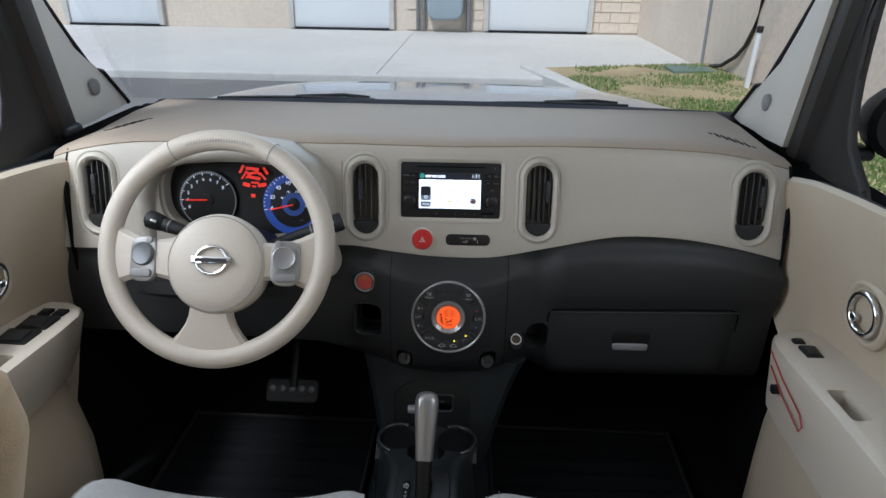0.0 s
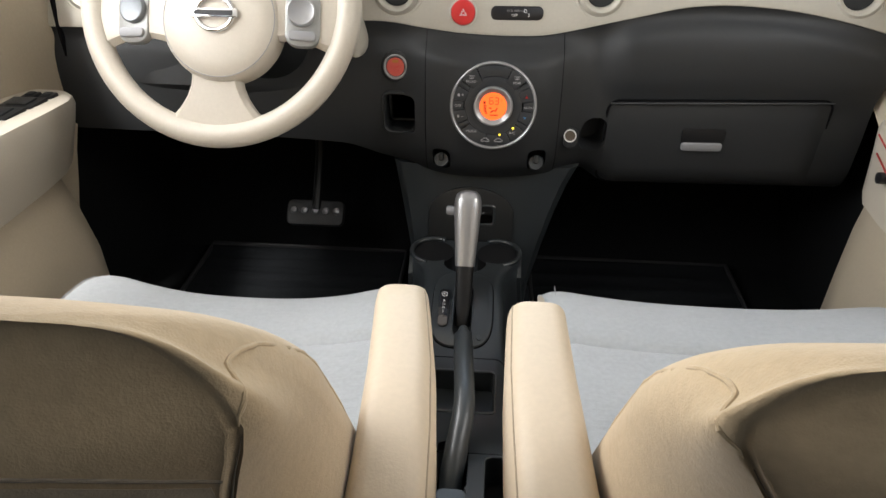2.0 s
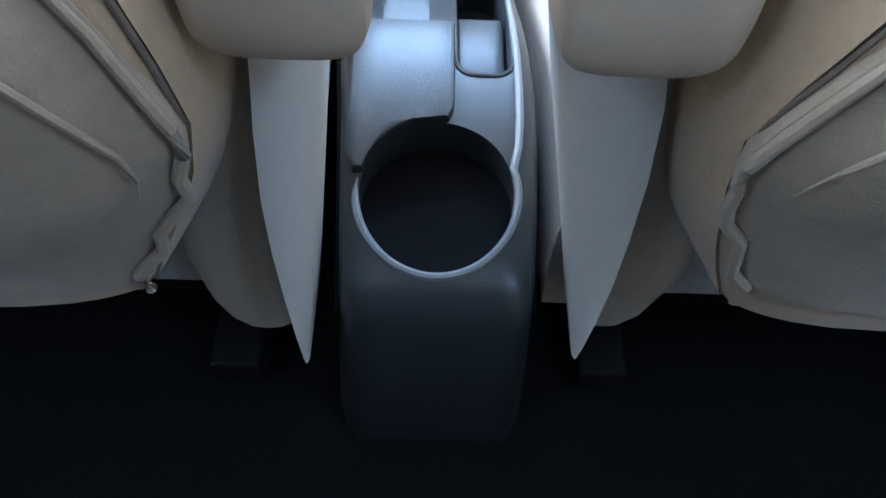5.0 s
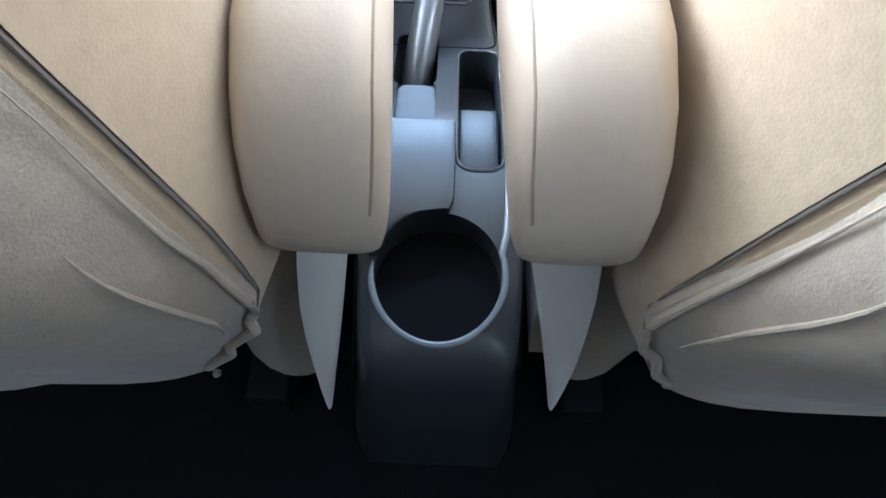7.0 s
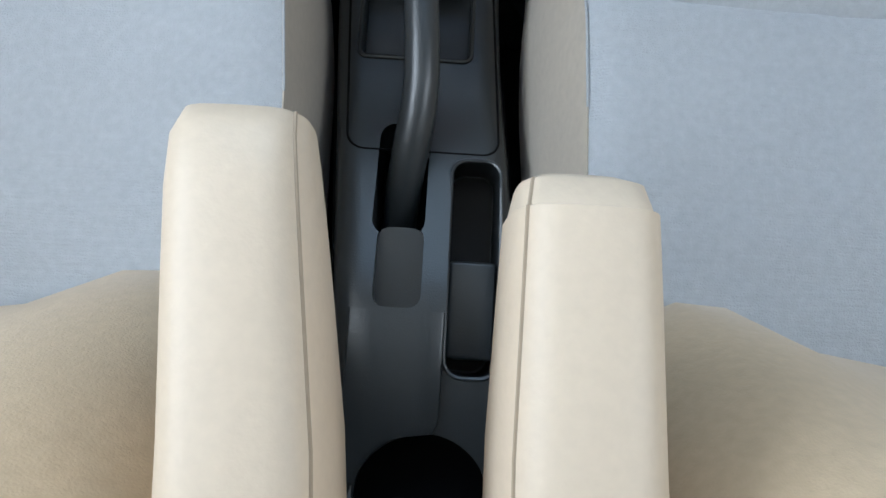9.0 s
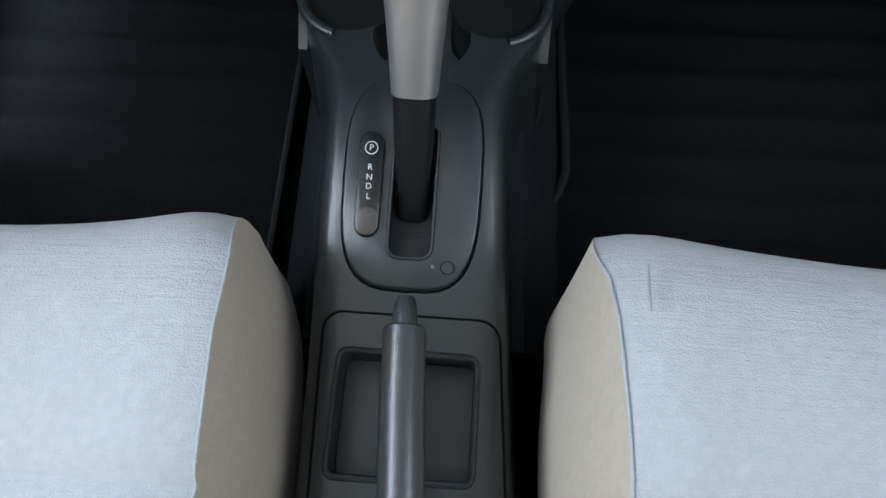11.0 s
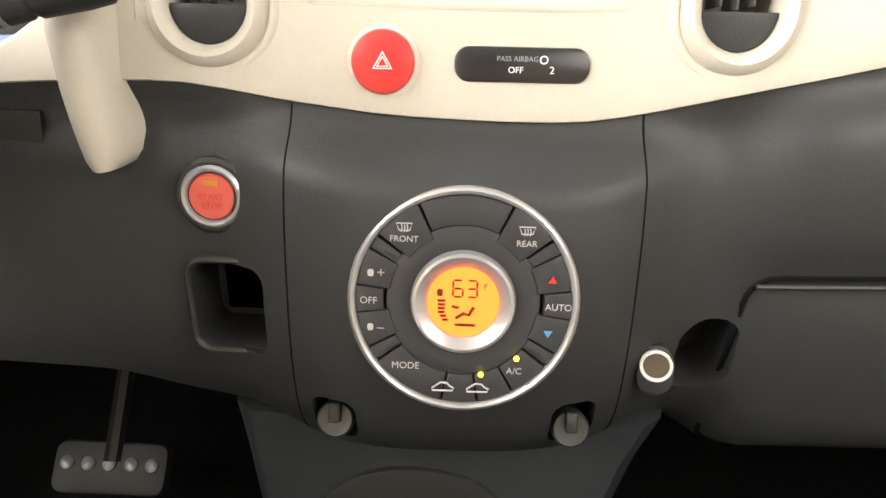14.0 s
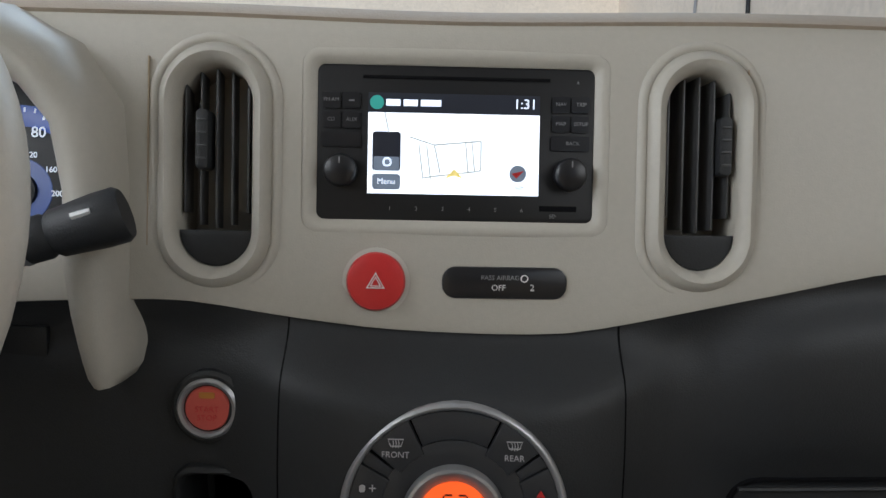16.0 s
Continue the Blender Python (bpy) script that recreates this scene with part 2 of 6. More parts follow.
def outline_prism(pts, depth, bevel=0.0, seg=2):
    """A flat outline in x, z with its front at y = 0, going back by depth; the front edge rounded."""
    bm = bmesh.new()
    f = bm.faces.new([bm.verts.new((x, 0, z)) for x, z in pts])
    if f.normal.length == 0:
        f.normal_update()
    r = bmesh.ops.extrude_face_region(bm, geom=[f])
    moving = [v for v in r["geom"] if isinstance(v, bmesh.types.BMVert)]
    bmesh.ops.translate(bm, vec=(0, depth, 0), verts=moving)
    bmesh.ops.recalc_face_normals(bm, faces=bm.faces[:])
    if bevel:
        edges = [e for e in bm.edges if all(abs(v.co.y) < 1e-6 for v in e.verts)]
        bmesh.ops.bevel(bm, geom=edges, offset=bevel, segments=seg, affect='EDGES', profile=0.5)
    return bm


def stadium(w, h, n=12, cx=0.0, cz=0.0, power=None):
    """Upright or lying capsule outline; with power a rounded box."""
    pts = []
    if power:
        for i in range(4 * n):
            a = 2 * math.pi * i / (4 * n)
            c, s = math.cos(a), math.sin(a)
            pts.append((cx + w / 2 * math.copysign(abs(c) ** (2 / power), c), cz + h / 2 * math.copysign(abs(s) ** (2 / power), s)))
        return pts
    r = min(w, h) / 2
    dx, dz = w / 2 - r, h / 2 - r
    for sx, sz, a0 in ((1, 1, 0), (-1, 1, 90), (-1, -1, 180), (1, -1, 270)):
        for i in range(n):
            a = radians(a0 + 90 * i / (n - 1))
            pts.append((cx + sx * dx + r * math.cos(a), cz + sz * dz + r * math.sin(a)))
    return pts


def rounded(w, h, r, n=6, cx=0.0, cz=0.0):
    pts = []
    for sx, sz, a0 in ((1, 1, 0), (-1, 1, 90), (-1, -1, 180), (1, -1, 270)):
        for i in range(n):
            a = radians(a0 + 90 * i / (n - 1))
            pts.append((cx + sx * (w / 2 - r) + r * math.cos(a), cz + sz * (h / 2 - r) + r * math.sin(a)))
    return pts


def ring_frame(outer, inner, depth, bevel=0.004):
    """A frame between two outlines of equal count, front at y = 0, rounded face."""
    mid = [((a[0] + b[0]) / 2, (a[1] + b[1]) / 2) for a, b in zip(outer, inner)]

    def at(pts, y):
        return [(x, y, z) for x, z in pts]
    q = [((a[0] * 3 + b[0]) / 4, (a[1] * 3 + b[1]) / 4) for a, b in zip(outer, inner)]
    q2 = [((a[0] + b[0] * 3) / 4, (a[1] + b[1] * 3) / 4) for a, b in zip(outer, inner)]
    rings = [at(outer, depth), at(outer, bevel), at(q, bevel * 0.25), at(mid, 0), at(q2, bevel * 0.25), at(inner, bevel), at(inner, depth)]
    return loft(rings, True, False, True)


def lerp(table, v):
    """Smooth-stepped reading of a table of (key, value)."""
    if v <= table[0][0]:
        return table[0][1]
    for (a, p), (b, q) in zip(table, table[1:]):
        if v <= b:
            t = (v - a) / (b - a)
            return p + (q - p) * t
    return table[-1][1]


def smooth_table(table, v):
    if v <= table[0][0]:
        return table[0][1]
    for i in range(len(table) - 1):
        a, p = table[i]
        b, q = table[i + 1]
        if v <= b:
            t = (v - a) / (b - a)
            m0 = (q - table[i - 1][1]) / (b - table[i - 1][0]) * (b - a) if i > 0 else q - p
            m1 = (table[i + 2][1] - p) / (table[i + 2][0] - a) * (b - a) if i + 2 < len(table) else q - p
            return (2 * t**3 - 3 * t**2 + 1) * p + (t**3 - 2 * t**2 + t) * m0 + (-2 * t**3 + 3 * t**2) * q + (t**3 - t**2) * m1
    return table[-1][1]


def text(name, words, size, m, mat, parent, align='CENTER', squeeze=1.0):
    cu = bpy.data.curves.new(name, 'FONT')
    cu.body, cu.size, cu.align_x, cu.align_y = words, size, align, 'CENTER'
    cu.extrude = 0.0001
    cu.resolution_u = 3
    tmp = new(name, cu)
    me = bpy.data.meshes.new_from_object(tmp.evaluated_get(bpy.context.evaluated_depsgraph_get()))
    bpy.data.objects.remove(tmp)
    me.materials.clear()
    me.materials.append(mat)
    me.transform(m @ Matrix.Diagonal((squeeze, 1, 1, 1)))
    ob = new(name, me)
    if parent is not None:
        ob.parent = parent
        ob.matrix_parent_inverse = parent.matrix_world.inverted()
    return ob


def cut(ob, cutters):
    """Holes through ob, by solids that are then thrown away."""
    tmp = []
    for bm in cutters:
        bmesh.ops.recalc_face_normals(bm, faces=bm.faces[:])
        me = bpy.data.meshes.new("cutter")
        bm.to_mesh(me)
        bm.free()
        c = new("cutter", me)
        md = ob.modifiers.new("cut", 'BOOLEAN')
        md.operation, md.solver, md.object = 'DIFFERENCE', 'EXACT', c
        tmp.append(c)
    me = bpy.data.meshes.new_from_object(ob.evaluated_get(bpy.context.evaluated_depsgraph_get()))
    ob.modifiers.clear()
    ob.data = me
    me.shade_smooth()
    me.set_sharp_from_angle(angle=radians(38))
    for c in tmp:
        bpy.data.objects.remove(c)
    return ob


def up_prism(pts, z0, z1):
    """A plan outline in x, y between two heights."""
    return loft([[(x, y, z0) for x, y in pts], [(x, y, z1) for x, y in pts]])


def plate(pts, top, thick, bevel=0.002, mat=None):
    """A flat plate with plan outline pts whose top edge is rounded; top is z or a function of (x, y)."""
    f = top if callable(top) else (lambda x, y: top)
    cx, cy = sum(p[0] for p in pts) / len(pts), sum(p[1] for p in pts) / len(pts)

    def ring(s, dz):
        out = []
        for x, y in pts:
            d = math.hypot(x - cx, y - cy)
            k = 1 - s / d if d > 0 else 1
            xx, yy = cx + (x - cx) * k, cy + (y - cy) * k
            out.append((xx, yy, f(xx, yy) + dz))
        return out
    return loft([ring(0, -thick), ring(0, -bevel), ring(bevel * 0.3, -bevel * 0.3), ring(bevel, 0)])


# ---- outside ----
GZ = -0.46
ground = tagged(link("ground", box(-60, 60, -60, 90, GZ - 0.4, GZ), ASPHALT), "grey asphalt parking ground", "ground", kind="structure")
pav = tagged(link("pavement", box(-14, 3.3, 7.75, 13.4, GZ - 0.1, GZ + 0.11, 0.03), CONCRETE), "pale concrete walkway in front of the doors", "pavement", kind="structure")
cut(pav, [box(-1.32, -1.30, 7.7, 13.5, GZ + 0.1, GZ + 0.3), box(-8.02, -8.0, 7.9, 13.5, GZ + 0.1, GZ + 0.3)])
bed = lambda y: 0.76 + (8.15 - y) * 0.315          # the kerb's line
kerb = tagged(link("kerb", loft([[(bed(y) + dx, y, z) for dx, z in ((0, GZ - 0.1), (0.01, GZ + 0.145), (0.035, GZ + 0.17), (0.18, GZ + 0.17), (0.2, GZ + 0.15), (0.2, GZ - 0.1))] for y in (8.6, 8.15, 7.2, 6.2, 5.2, 4.0, 2.6)]), CONCRETE), "concrete kerb round the grass bed", "kerb", kind="structure")
lawn = tagged(link("lawn", loft([[(bed(y) + 0.19 + (3.12 - bed(y)) * u, y, GZ + 0.10 + 0.12 * u) for u in [i / 8 for i in range(9)]] + [(3.31, y, GZ - 0.1), (bed(y) + 0.19, y, GZ - 0.1)] for y in [8.7 - 6.1 * i / 12 for i in range(13)]]), GRASS), "patchy dry grass bed", "lawn", kind="structure")
wallb = tagged(link("wall_back", box(-20, 3.7, 13.4, 13.8, GZ, 5.0), BRICK), "tan block wall of the building", "wall", kind="structure")
tagged(link("wall_side", box(3.3, 3.7, -8.0, 13.4, GZ, 5.0), BRICK), "tan block side wall", "wall", kind="structure")


def block_courses(name, along, x0, x1, fixed, wall, z0, z1):
    """Blocks laid in courses on a wall face, each proud of the joints."""
    bm = bmesh.new()
    bmesh.ops.create_cube(bm, size=1)
    for v in bm.verts:
        v.co = Vector((v.co.x * 0.385, v.co.y * 0.03, v.co.z * 0.185))
    me = bpy.data.meshes.new(name)
    bm.to_mesh(me)
    bm.free()
    me.materials.append(BRICK)
    r = 0
    z = z0
    while z < z1:
        a = x0 + (0.2 if r % 2 else 0.0)
        while a < x1 - 0.2:
            o = new(name, me)
            o.parent = wall
            o.location = (a + 0.2, fixed, z + 0.1) if along == 'x' else (fixed, a + 0.2, z + 0.1)
            if along == 'y':
                o.rotation_euler = (0, 0, math.pi / 2)
            a += 0.4
        z += 0.2
        r += 1


def outside_door(x0, x1, y, z0, z1):
    d = thing("exterior_door", ((x0 + x1) / 2, y, z0), "white painted steel door in a grey frame", "door", "doors of the building")
    part("leaf", box(x0, x1, y - 0.03, y + 0.02, z0, z1, 0.01), DOOR_WHITE, d)
    fr = box(x0 - 0.1, x0, y - 0.08, y + 0.02, z0, z1 + 0.1, 0.008)
    fr = box(x1, x1 + 0.1, y - 0.08, y + 0.02, z0, z1 + 0.1, 0.008, bm=fr)
    fr = box(x0, x1, y - 0.08, y + 0.02, z1, z1 + 0.1, 0.008, bm=fr)
    part("frame", fr, CONCRETE, d)
    part("sill", box(x0, x1, y - 0.1, y + 0.02, z0 - 0.02, z0 + 0.02, 0.004), BLACK, d)
    return d


for x0, x1 in ((-8.7, -6.75), (-3.85, -1.85), (0.22, 2.25)):
    outside_door(x0, x1, 13.37, GZ + 0.14, 2.2)
meter = thing("utility_meter", (-0.68, 13.2, 0.25), "blue-grey gas meter box with a pipe on the wall", "utility meter")
part("housing", moved(outline_prism(stadium(0.74, 0.78, 8, power=4), 0.3, 0.06, 3), Matrix.Translation((-0.68, 13.05, 0.28))), material("meter_paint", (0.33, 0.40, 0.45), 0.5, vary=0.05), meter)
for x in (-1.25, -1.12, -0.2):
    part("pipe", tube([(x, 13.3, GZ + 0.13), (x, 13.25, 1.6)], 0.035 if x < -0.3 else 0.055, 10), material("pipe_grey", (0.2, 0.2, 0.2), 0.6), meter)
post = thing("marker_post", (3.14, 6.8, GZ + 0.1), "thin white plastic post with a dark cap in the grass", "post")
part("stake", tube([(3.14, 6.8, GZ + 0.05), (3.17, 6.8, 0.36)], 0.03, 12), DOOR_WHITE, post)
part("cap", tube([(3.17, 6.8, 0.36), (3.173, 6.8, 0.43)], 0.036, 12), BLACK, post)
lid = tagged(link("valve_cover", box(2.6, 3.15, 7.9, 8.4, GZ + 0.16, GZ + 0.225, 0.01), material("green_plastic_lid", (0.16, 0.22, 0.19), 0.7)), "green plastic utility cover set in the grass", "cover")
cable = tagged(link("wall_cable", tube([(3.28, 7.5, 3.0), (3.28, 7.16, 0.7), (3.28, 7.25, 0.37), (3.27, 7.4, 0.15), (3.26, 7.6, 0.0), (3.25, 8.05, -0.18), (3.22, 8.4, GZ + 0.22)], 0.025, 8), BLACK), "black cable hanging down the wall", "cable")
tagged(link("wall_pipe", tube([(3.28, 8.95, GZ + 0.1), (3.28, 9.05, 4.0)], 0.022, 8), GREY_INK), "grey conduit pipe on the side wall", "pipe")
bm = bmesh.new()
rnd = random.Random(4)
for i in range(15000):
    y = rnd.uniform(2.8, 8.6)
    u = rnd.random()
    x = bed(y) + 0.2 + (3.08 - bed(y)) * u
    if noise.noise(Vector((x * 1.4, y * 1.4, 3))) < -0.12:
        continue
    gz = GZ + 0.10 + 0.12 * u
    h = rnd.uniform(0.015, 0.045) * (1.4 if noise.noise(Vector((x, y, 0))) > 0 else 0.6)
    a, w = rnd.uniform(0, 6.3), 0.009
    dx, dy = math.cos(a) * w, math.sin(a) * w
    lx, ly = rnd.uniform(-.04, .04), rnd.uniform(-.04, .04)
    p = [bm.verts.new(q) for q in ((x - dx, y - dy, gz - 0.01), (x + dx, y + dy, gz - 0.01), (x + lx, y + ly, gz + h))]
    bm.faces.new(p)
tagged(link("grass", bm, GRASS_GREEN, smooth=False), "short green and yellow grass blades", "grass", kind="stuff")

# ---- car shell ----
CX = -0.045
tagged(link("bonnet", loft([[(CX - 0.03 + sx * (0.76 - 0.03 * k), y, z - 0.05 * (abs(sx) ** 4)) for sx in [i / 8 for i in range(-8, 9)]] for k, (y, z) in enumerate(((0.50, 0.752), (0.62, 0.757), (0.82, 0.752), (1.0, 0.735), (1.15, 0.70), (1.27, 0.64), (1.33, 0.5)))], closed=False, caps=False), PAINT_BLUE), "blue-grey painted car bonnet seen through the windscreen", "car bonnet", kind="structure")
floor = tagged(link("floor", box(-0.80, 0.72, -1.9, 0.5, -0.02, 0.05), CARPET), "black carpeted car floor", "floor", kind="structure")
tagged(link("wall_front", loft([[(x, 0.18, 0.05), (x, 0.42, 0.30), (x, 0.46, 0.75), (x, 0.52, 0.75), (x, 0.52, 0.0), (x, 0.2, 0.0)] for x in (-0.80, 0.72)]), CARPET), "black carpeted footwell bulkhead", "wall", kind="structure")
tagged(link("ceiling", box(-0.80, 0.72, -2.0, 0.12, 1.36, 1.42), HEADLINER), "pale grey cloth roof lining", "ceiling", kind="structure")
rear = tagged(link("wall_rear", box(-0.80, 0.72, -2.05, -1.95, -0.02, 1.37), DARK), "dark rear luggage panel", "wall", kind="structure")
for side in (-1, 1):
    for y0, y1 in ((-1.12, -0.98), (-2.05, -1.9)):
        x = CX + side * 0.70
        tagged(link("pillar", box(x - 0.035, x + 0.035, y0, y1, 0.75, 1.37, 0.015), BEIGE), "beige trimmed body pillar", "pillar", kind="structure")
    x = CX + side * 0.73
    tagged(link("wall_side", box(x - 0.03, x + 0.03, -2.05, -0.98, -0.02, 0.80, 0.01), DOOR_TRIM), "beige trimmed rear side of the car", "wall", kind="structure")


LINING = [(-0.97, 0.675), (-0.4, 0.685), (-0.2, 0.675), (-0.05, 0.655), (0.04, 0.642), (0.10, 0.640)]      # inner face of the door
DIP = [(-0.98, 0.0), (-0.5, -0.004), (-0.25, -0.014), (-0.05, -0.026), (0.04, -0.045), (0.12, -0.060)]        # fall of its upper edge


def a_pillar(side):
    """Beige windscreen pillar with a round grommet, and the dark door frame behind it."""
    sx = lambda dx: CX + side * dx
    p = thing("windscreen_pillar", (sx(0.69), 0.3, 0.78), "beige trimmed windscreen pillar with a round grommet", "pillar", kind="structure")
    rings = []
    for k in range(7):
        t = k / 6
        inner = Vector((-0.085 + side * (0.730 + 0.02 * min(1, 4 * t)), 0.43 - 0.34 * t, 0.765 + 0.44 * t))
        outer = Vector((-0.067 + side * 0.697, 0.15 - 0.10 * t, 0.775 + 0.44 * t))
        if t < 0.2:
            inner.y += 0.03
        mid = (inner + outer) / 2 + Vector((-side * 0.004, 0, 0))
        out = Vector((side * 0.05, 0.0, 0))
        rings.append([inner, (inner + mid) / 2 + Vector((-side * 0.006, 0, 0)), mid, (outer + mid) / 2 + Vector((-side * 0.006, 0, 0)), outer, outer + out, inner + out])
    part("cover", loft(rings), BEIGE_LIGHT, p)
    part("glass_seal", tube([(-0.085 + side * (0.728 + 0.02 * min(1, 4 * t)), (0.46 if t < 0.2 else 0.43) - 0.34 * t, 0.765 + 0.44 * t) for t in (0, 0.08, 0.19, 0.21, 0.4, 0.6, 0.8, 1.0)], 0.006, 8), BLACK, p)
    g = lathe([(0.001, 0.004), (0.012, 0.004), (0.017, 0.002), (0.018, -0.004)], 20, Matrix.Translation((-0.073 + side * 0.708, 0.275, 0.835)) @ Matrix.Rotation(-side * math.pi / 2, 4, 'Y'))
    part("grommet", g, GREY_INK, p)
    f = thing("door_frame", (sx(0.70), 0.0, 0.78), "black window frame and seal of the front door", "door frame", kind="structure")
    post_edge = [(0.0, -0.135), (0.045, -0.118), (0.09, -0.088), (0.14, -0.060), (0.22, -0.044), (0.36, -0.032), (0.55, -0.030), (1.0, -0.036)]
    rings = []
    for t in (0, 0.045, 0.09, 0.14, 0.18, 0.22, 0.28, 0.36, 0.45, 0.55, 0.75, 1.0):
        e = smooth_table(post_edge, t)
        a = 0.155 - 0.11 * t
        row = [(0.004, a), (-0.003, a - 0.03), (-0.003, a - 0.055), (0.010, a - 0.07), (0.010, a - 0.10), (-0.002, a - 0.115), (0.000, e + 0.012), (0.003, e + 0.003), (0.007, e), (0.016, e + 0.004), (0.018, a - 0.03)]
        rings.append([(-0.060 + side * (0.697 + o), y, 0.765 + 0.47 * t) for o, y in row])
    part("front_post", loft(rings), FRAME_DARK, f)
    part("window_seal", tube([(-0.060 + side * 0.701, smooth_table(post_edge, t) - 0.001, 0.765 + 0.47 * t) for t in (0.03, 0.06, 0.09, 0.14, 0.22, 0.36, 0.55, 0.8, 1.0)], 0.003, 8), RUBBER, f)
    rings = []
    for y in (0.12, 0.03, -0.06, -0.15, -0.25, -0.4, -0.6, -0.98):
        g, z = smooth_table(LINING, y), 0.797 + smooth_table(DIP, y)
        rings.append([(sx(g + dx), y, z + dz) for dx, dz in ((-0.005, -0.010), (-0.001, -0.002), (0.004, 0.0), (0.009, -0.002), (0.011, -0.012), (0.011, -0.045), (-0.005, -0.045))])
    part("sill", loft(rings), RUBBER, f)
    part("rear_post", box(min(sx(0.67), sx(0.73)), max(sx(0.67), sx(0.73)), -0.98, -0.9, 0.8, 1.36, 0.01), BLACK, f)
    m = thing("wing_mirror", (sx(0.86), 0.02, 0.80), "black door mirror outside the window", "mirror")
    part("housing", loft([[(sx(0.86 + 0.075 * r * math.cos(a)), 0.075 + 0.05 * k, 0.84 + 0.07 * r * math.sin(a)) for a in [2 * math.pi * i / 20 for i in range(20)]] for k, r in ((0, 0.85), (0.2, 1.0), (1, 0.95), (2, 0.6), (2.4, 0.1))]), BLACK, m)
    part("arm", box(min(sx(0.70), sx(0.82)), max(sx(0.70), sx(0.82)), 0.09, 0.15, 0.765, 0.79, 0.01), BLACK, m)


for side in (-1, 1):
    x = CX + side * 0.735
    tagged(link("wall_side", box(x - 0.04, x + 0.04, -0.10, 0.50, -0.02, 0.75, 0.01), CARPET), "black kick panel beside the footwell", "wall", kind="structure")
a_pillar(-1)
a_pillar(1)
tagged(link("trim", loft([[(CX + u * 0.70, 0.42 + 0.06 * (1 - u * u), 0.764), (CX + u * 0.70, 0.49 + 0.06 * (1 - u * u), 0.769), (CX + u * 0.70, 0.50 + 0.06 * (1 - u * u), 0.755), (CX + u * 0.70, 0.42 + 0.06 * (1 - u * u), 0.75)] for u in [i / 10 for i in range(-10, 11)]]), BLACK), "black border along the foot of the windscreen", "trim", kind="structure")


def wiper(x0, x1):
    w = thing("windscreen_wiper", (x0, 0.56, 0.79), "black windscreen wiper lying on the bonnet edge", "wiper")
    n = 8
    part("blade", tube([(x0 + (x1 - x0) * i / n, 0.56 - 0.02 * i / n, 0.765 + 0.004 * math.sin(math.pi * i / n)) for i in range(n + 1)], 0.0035, 8), BLACK, w)
    part("arm", tube([(x0 + (x1 - x0) * 0.5, 0.55, 0.771), (x0 + (x1 - x0) * 0.2, 0.57, 0.773), (x0 - 0.02, 0.6, 0.762)], 0.0045, 8), BLACK, w)


wiper(-0.22, -0.62)
wiper(0.42, 0.0)

# window glass
for k, side in enumerate((-1, 1)):
    x = CX + side * 0.725
    # never in view: added to hold sky light off the seat backs
    tagged(link("window_%d" % (k + 1), box(x - 0.002, x + 0.002, -1.98, -1.05, 0.78, 1.37), DIM_GLASS), "unseen tinted rear side pane that dims the sky light", "window", kind="structure")
us = [i / 12 for i in range(-12, 13)]
tagged(link("window_3", loft([[(-0.085 + u * (0.735 + 0.015 * t), 0.475 - 0.355 * t + 0.055 * (1 - u * u) * (1 - 0.4 * t), 0.772 + 0.60 * t) for u in us] for t in [j / 6 for j in range(7)]], closed=False, caps=False), CLEAR), "clear curved windscreen", "window", kind="structure")

# ---- dashboard ----
FY = 0.03                       # how far the face runs back per metre to the passenger's side
TOPZ = [(-0.74, 0.762), (-0.66, 0.785), (-0.55, 0.800), (-0.19, 0.803), (0.0, 0.801), (0.2, 0.805), (0.39, 0.802), (0.5, 0.793), (0.62, 0.765)]
LOWZ = [(-0.74, 0.604), (-0.5, 0.604), (-0.186, 0.620), (-0.1, 0.609), (-0.038, 0.602), (0.06, 0.600), (0.1, 0.605), (0.196, 0.626), (0.302, 0.647), (0.413, 0.645), (0.517, 0.628), (0.62, 0.602)]


def face_y(x):
    return FY * x


xs = [-0.715 + 1.315 * i / 60 for i in range(61)]
dash = thing("dashboard", (-0.06, 0.1, 0.6), "beige and charcoal car dashboard with a wavy lower edge", "dashboard")


def dash_section(x):
    zt, zb, y = smooth_table(TOPZ, x), smooth_table(LOWZ, x), face_y(x)
    pts = [(0.10, zt + 0.000), (0.045, zt + 0.002), (0.022, zt - 0.001), (0.010, zt - 0.007), (0.004, zt - 0.016)]
    for k in range(1, 6):
        t = k / 6
        pts.append((0.003 - 0.034 * t, zt - 0.016 + (zb + 0.010 - zt + 0.016) * t))
    pts += [(-0.033, zb + 0.008), (-0.033, zb + 0.002), (-0.028, zb), (0.10, zb)]
    return [(x, y + dy, z) for dy, z in pts]


face = part("upper_face", loft([dash_section(x) for x in xs]), BEIGE, dash, "pale beige moulded upper face")
VENTS = [(-0.634, 0.702, 0.052, 0.128), (-0.1515, 0.704, 0.0495, 0.130), (0.1575, 0.706, 0.0495, 0.130), (0.534, 0.704, 0.056, 0.126)]
TILT = math.atan(0.034 / 0.17)


def face_at(x, z):
    """A pose on the face, its x and z in the face and its -y outwards."""
    zt, zb = smooth_table(TOPZ, x), smooth_table(LOWZ, x)
    t = (zt - 0.016 - z) / (zt - 0.026 - zb)
    return Matrix.Translation((x, face_y(x) + 0.003 - 0.034 * t, z)) @ Matrix.Rotation(math.atan(FY), 4, 'Z') @ Matrix.Rotation(-TILT, 4, 'X')


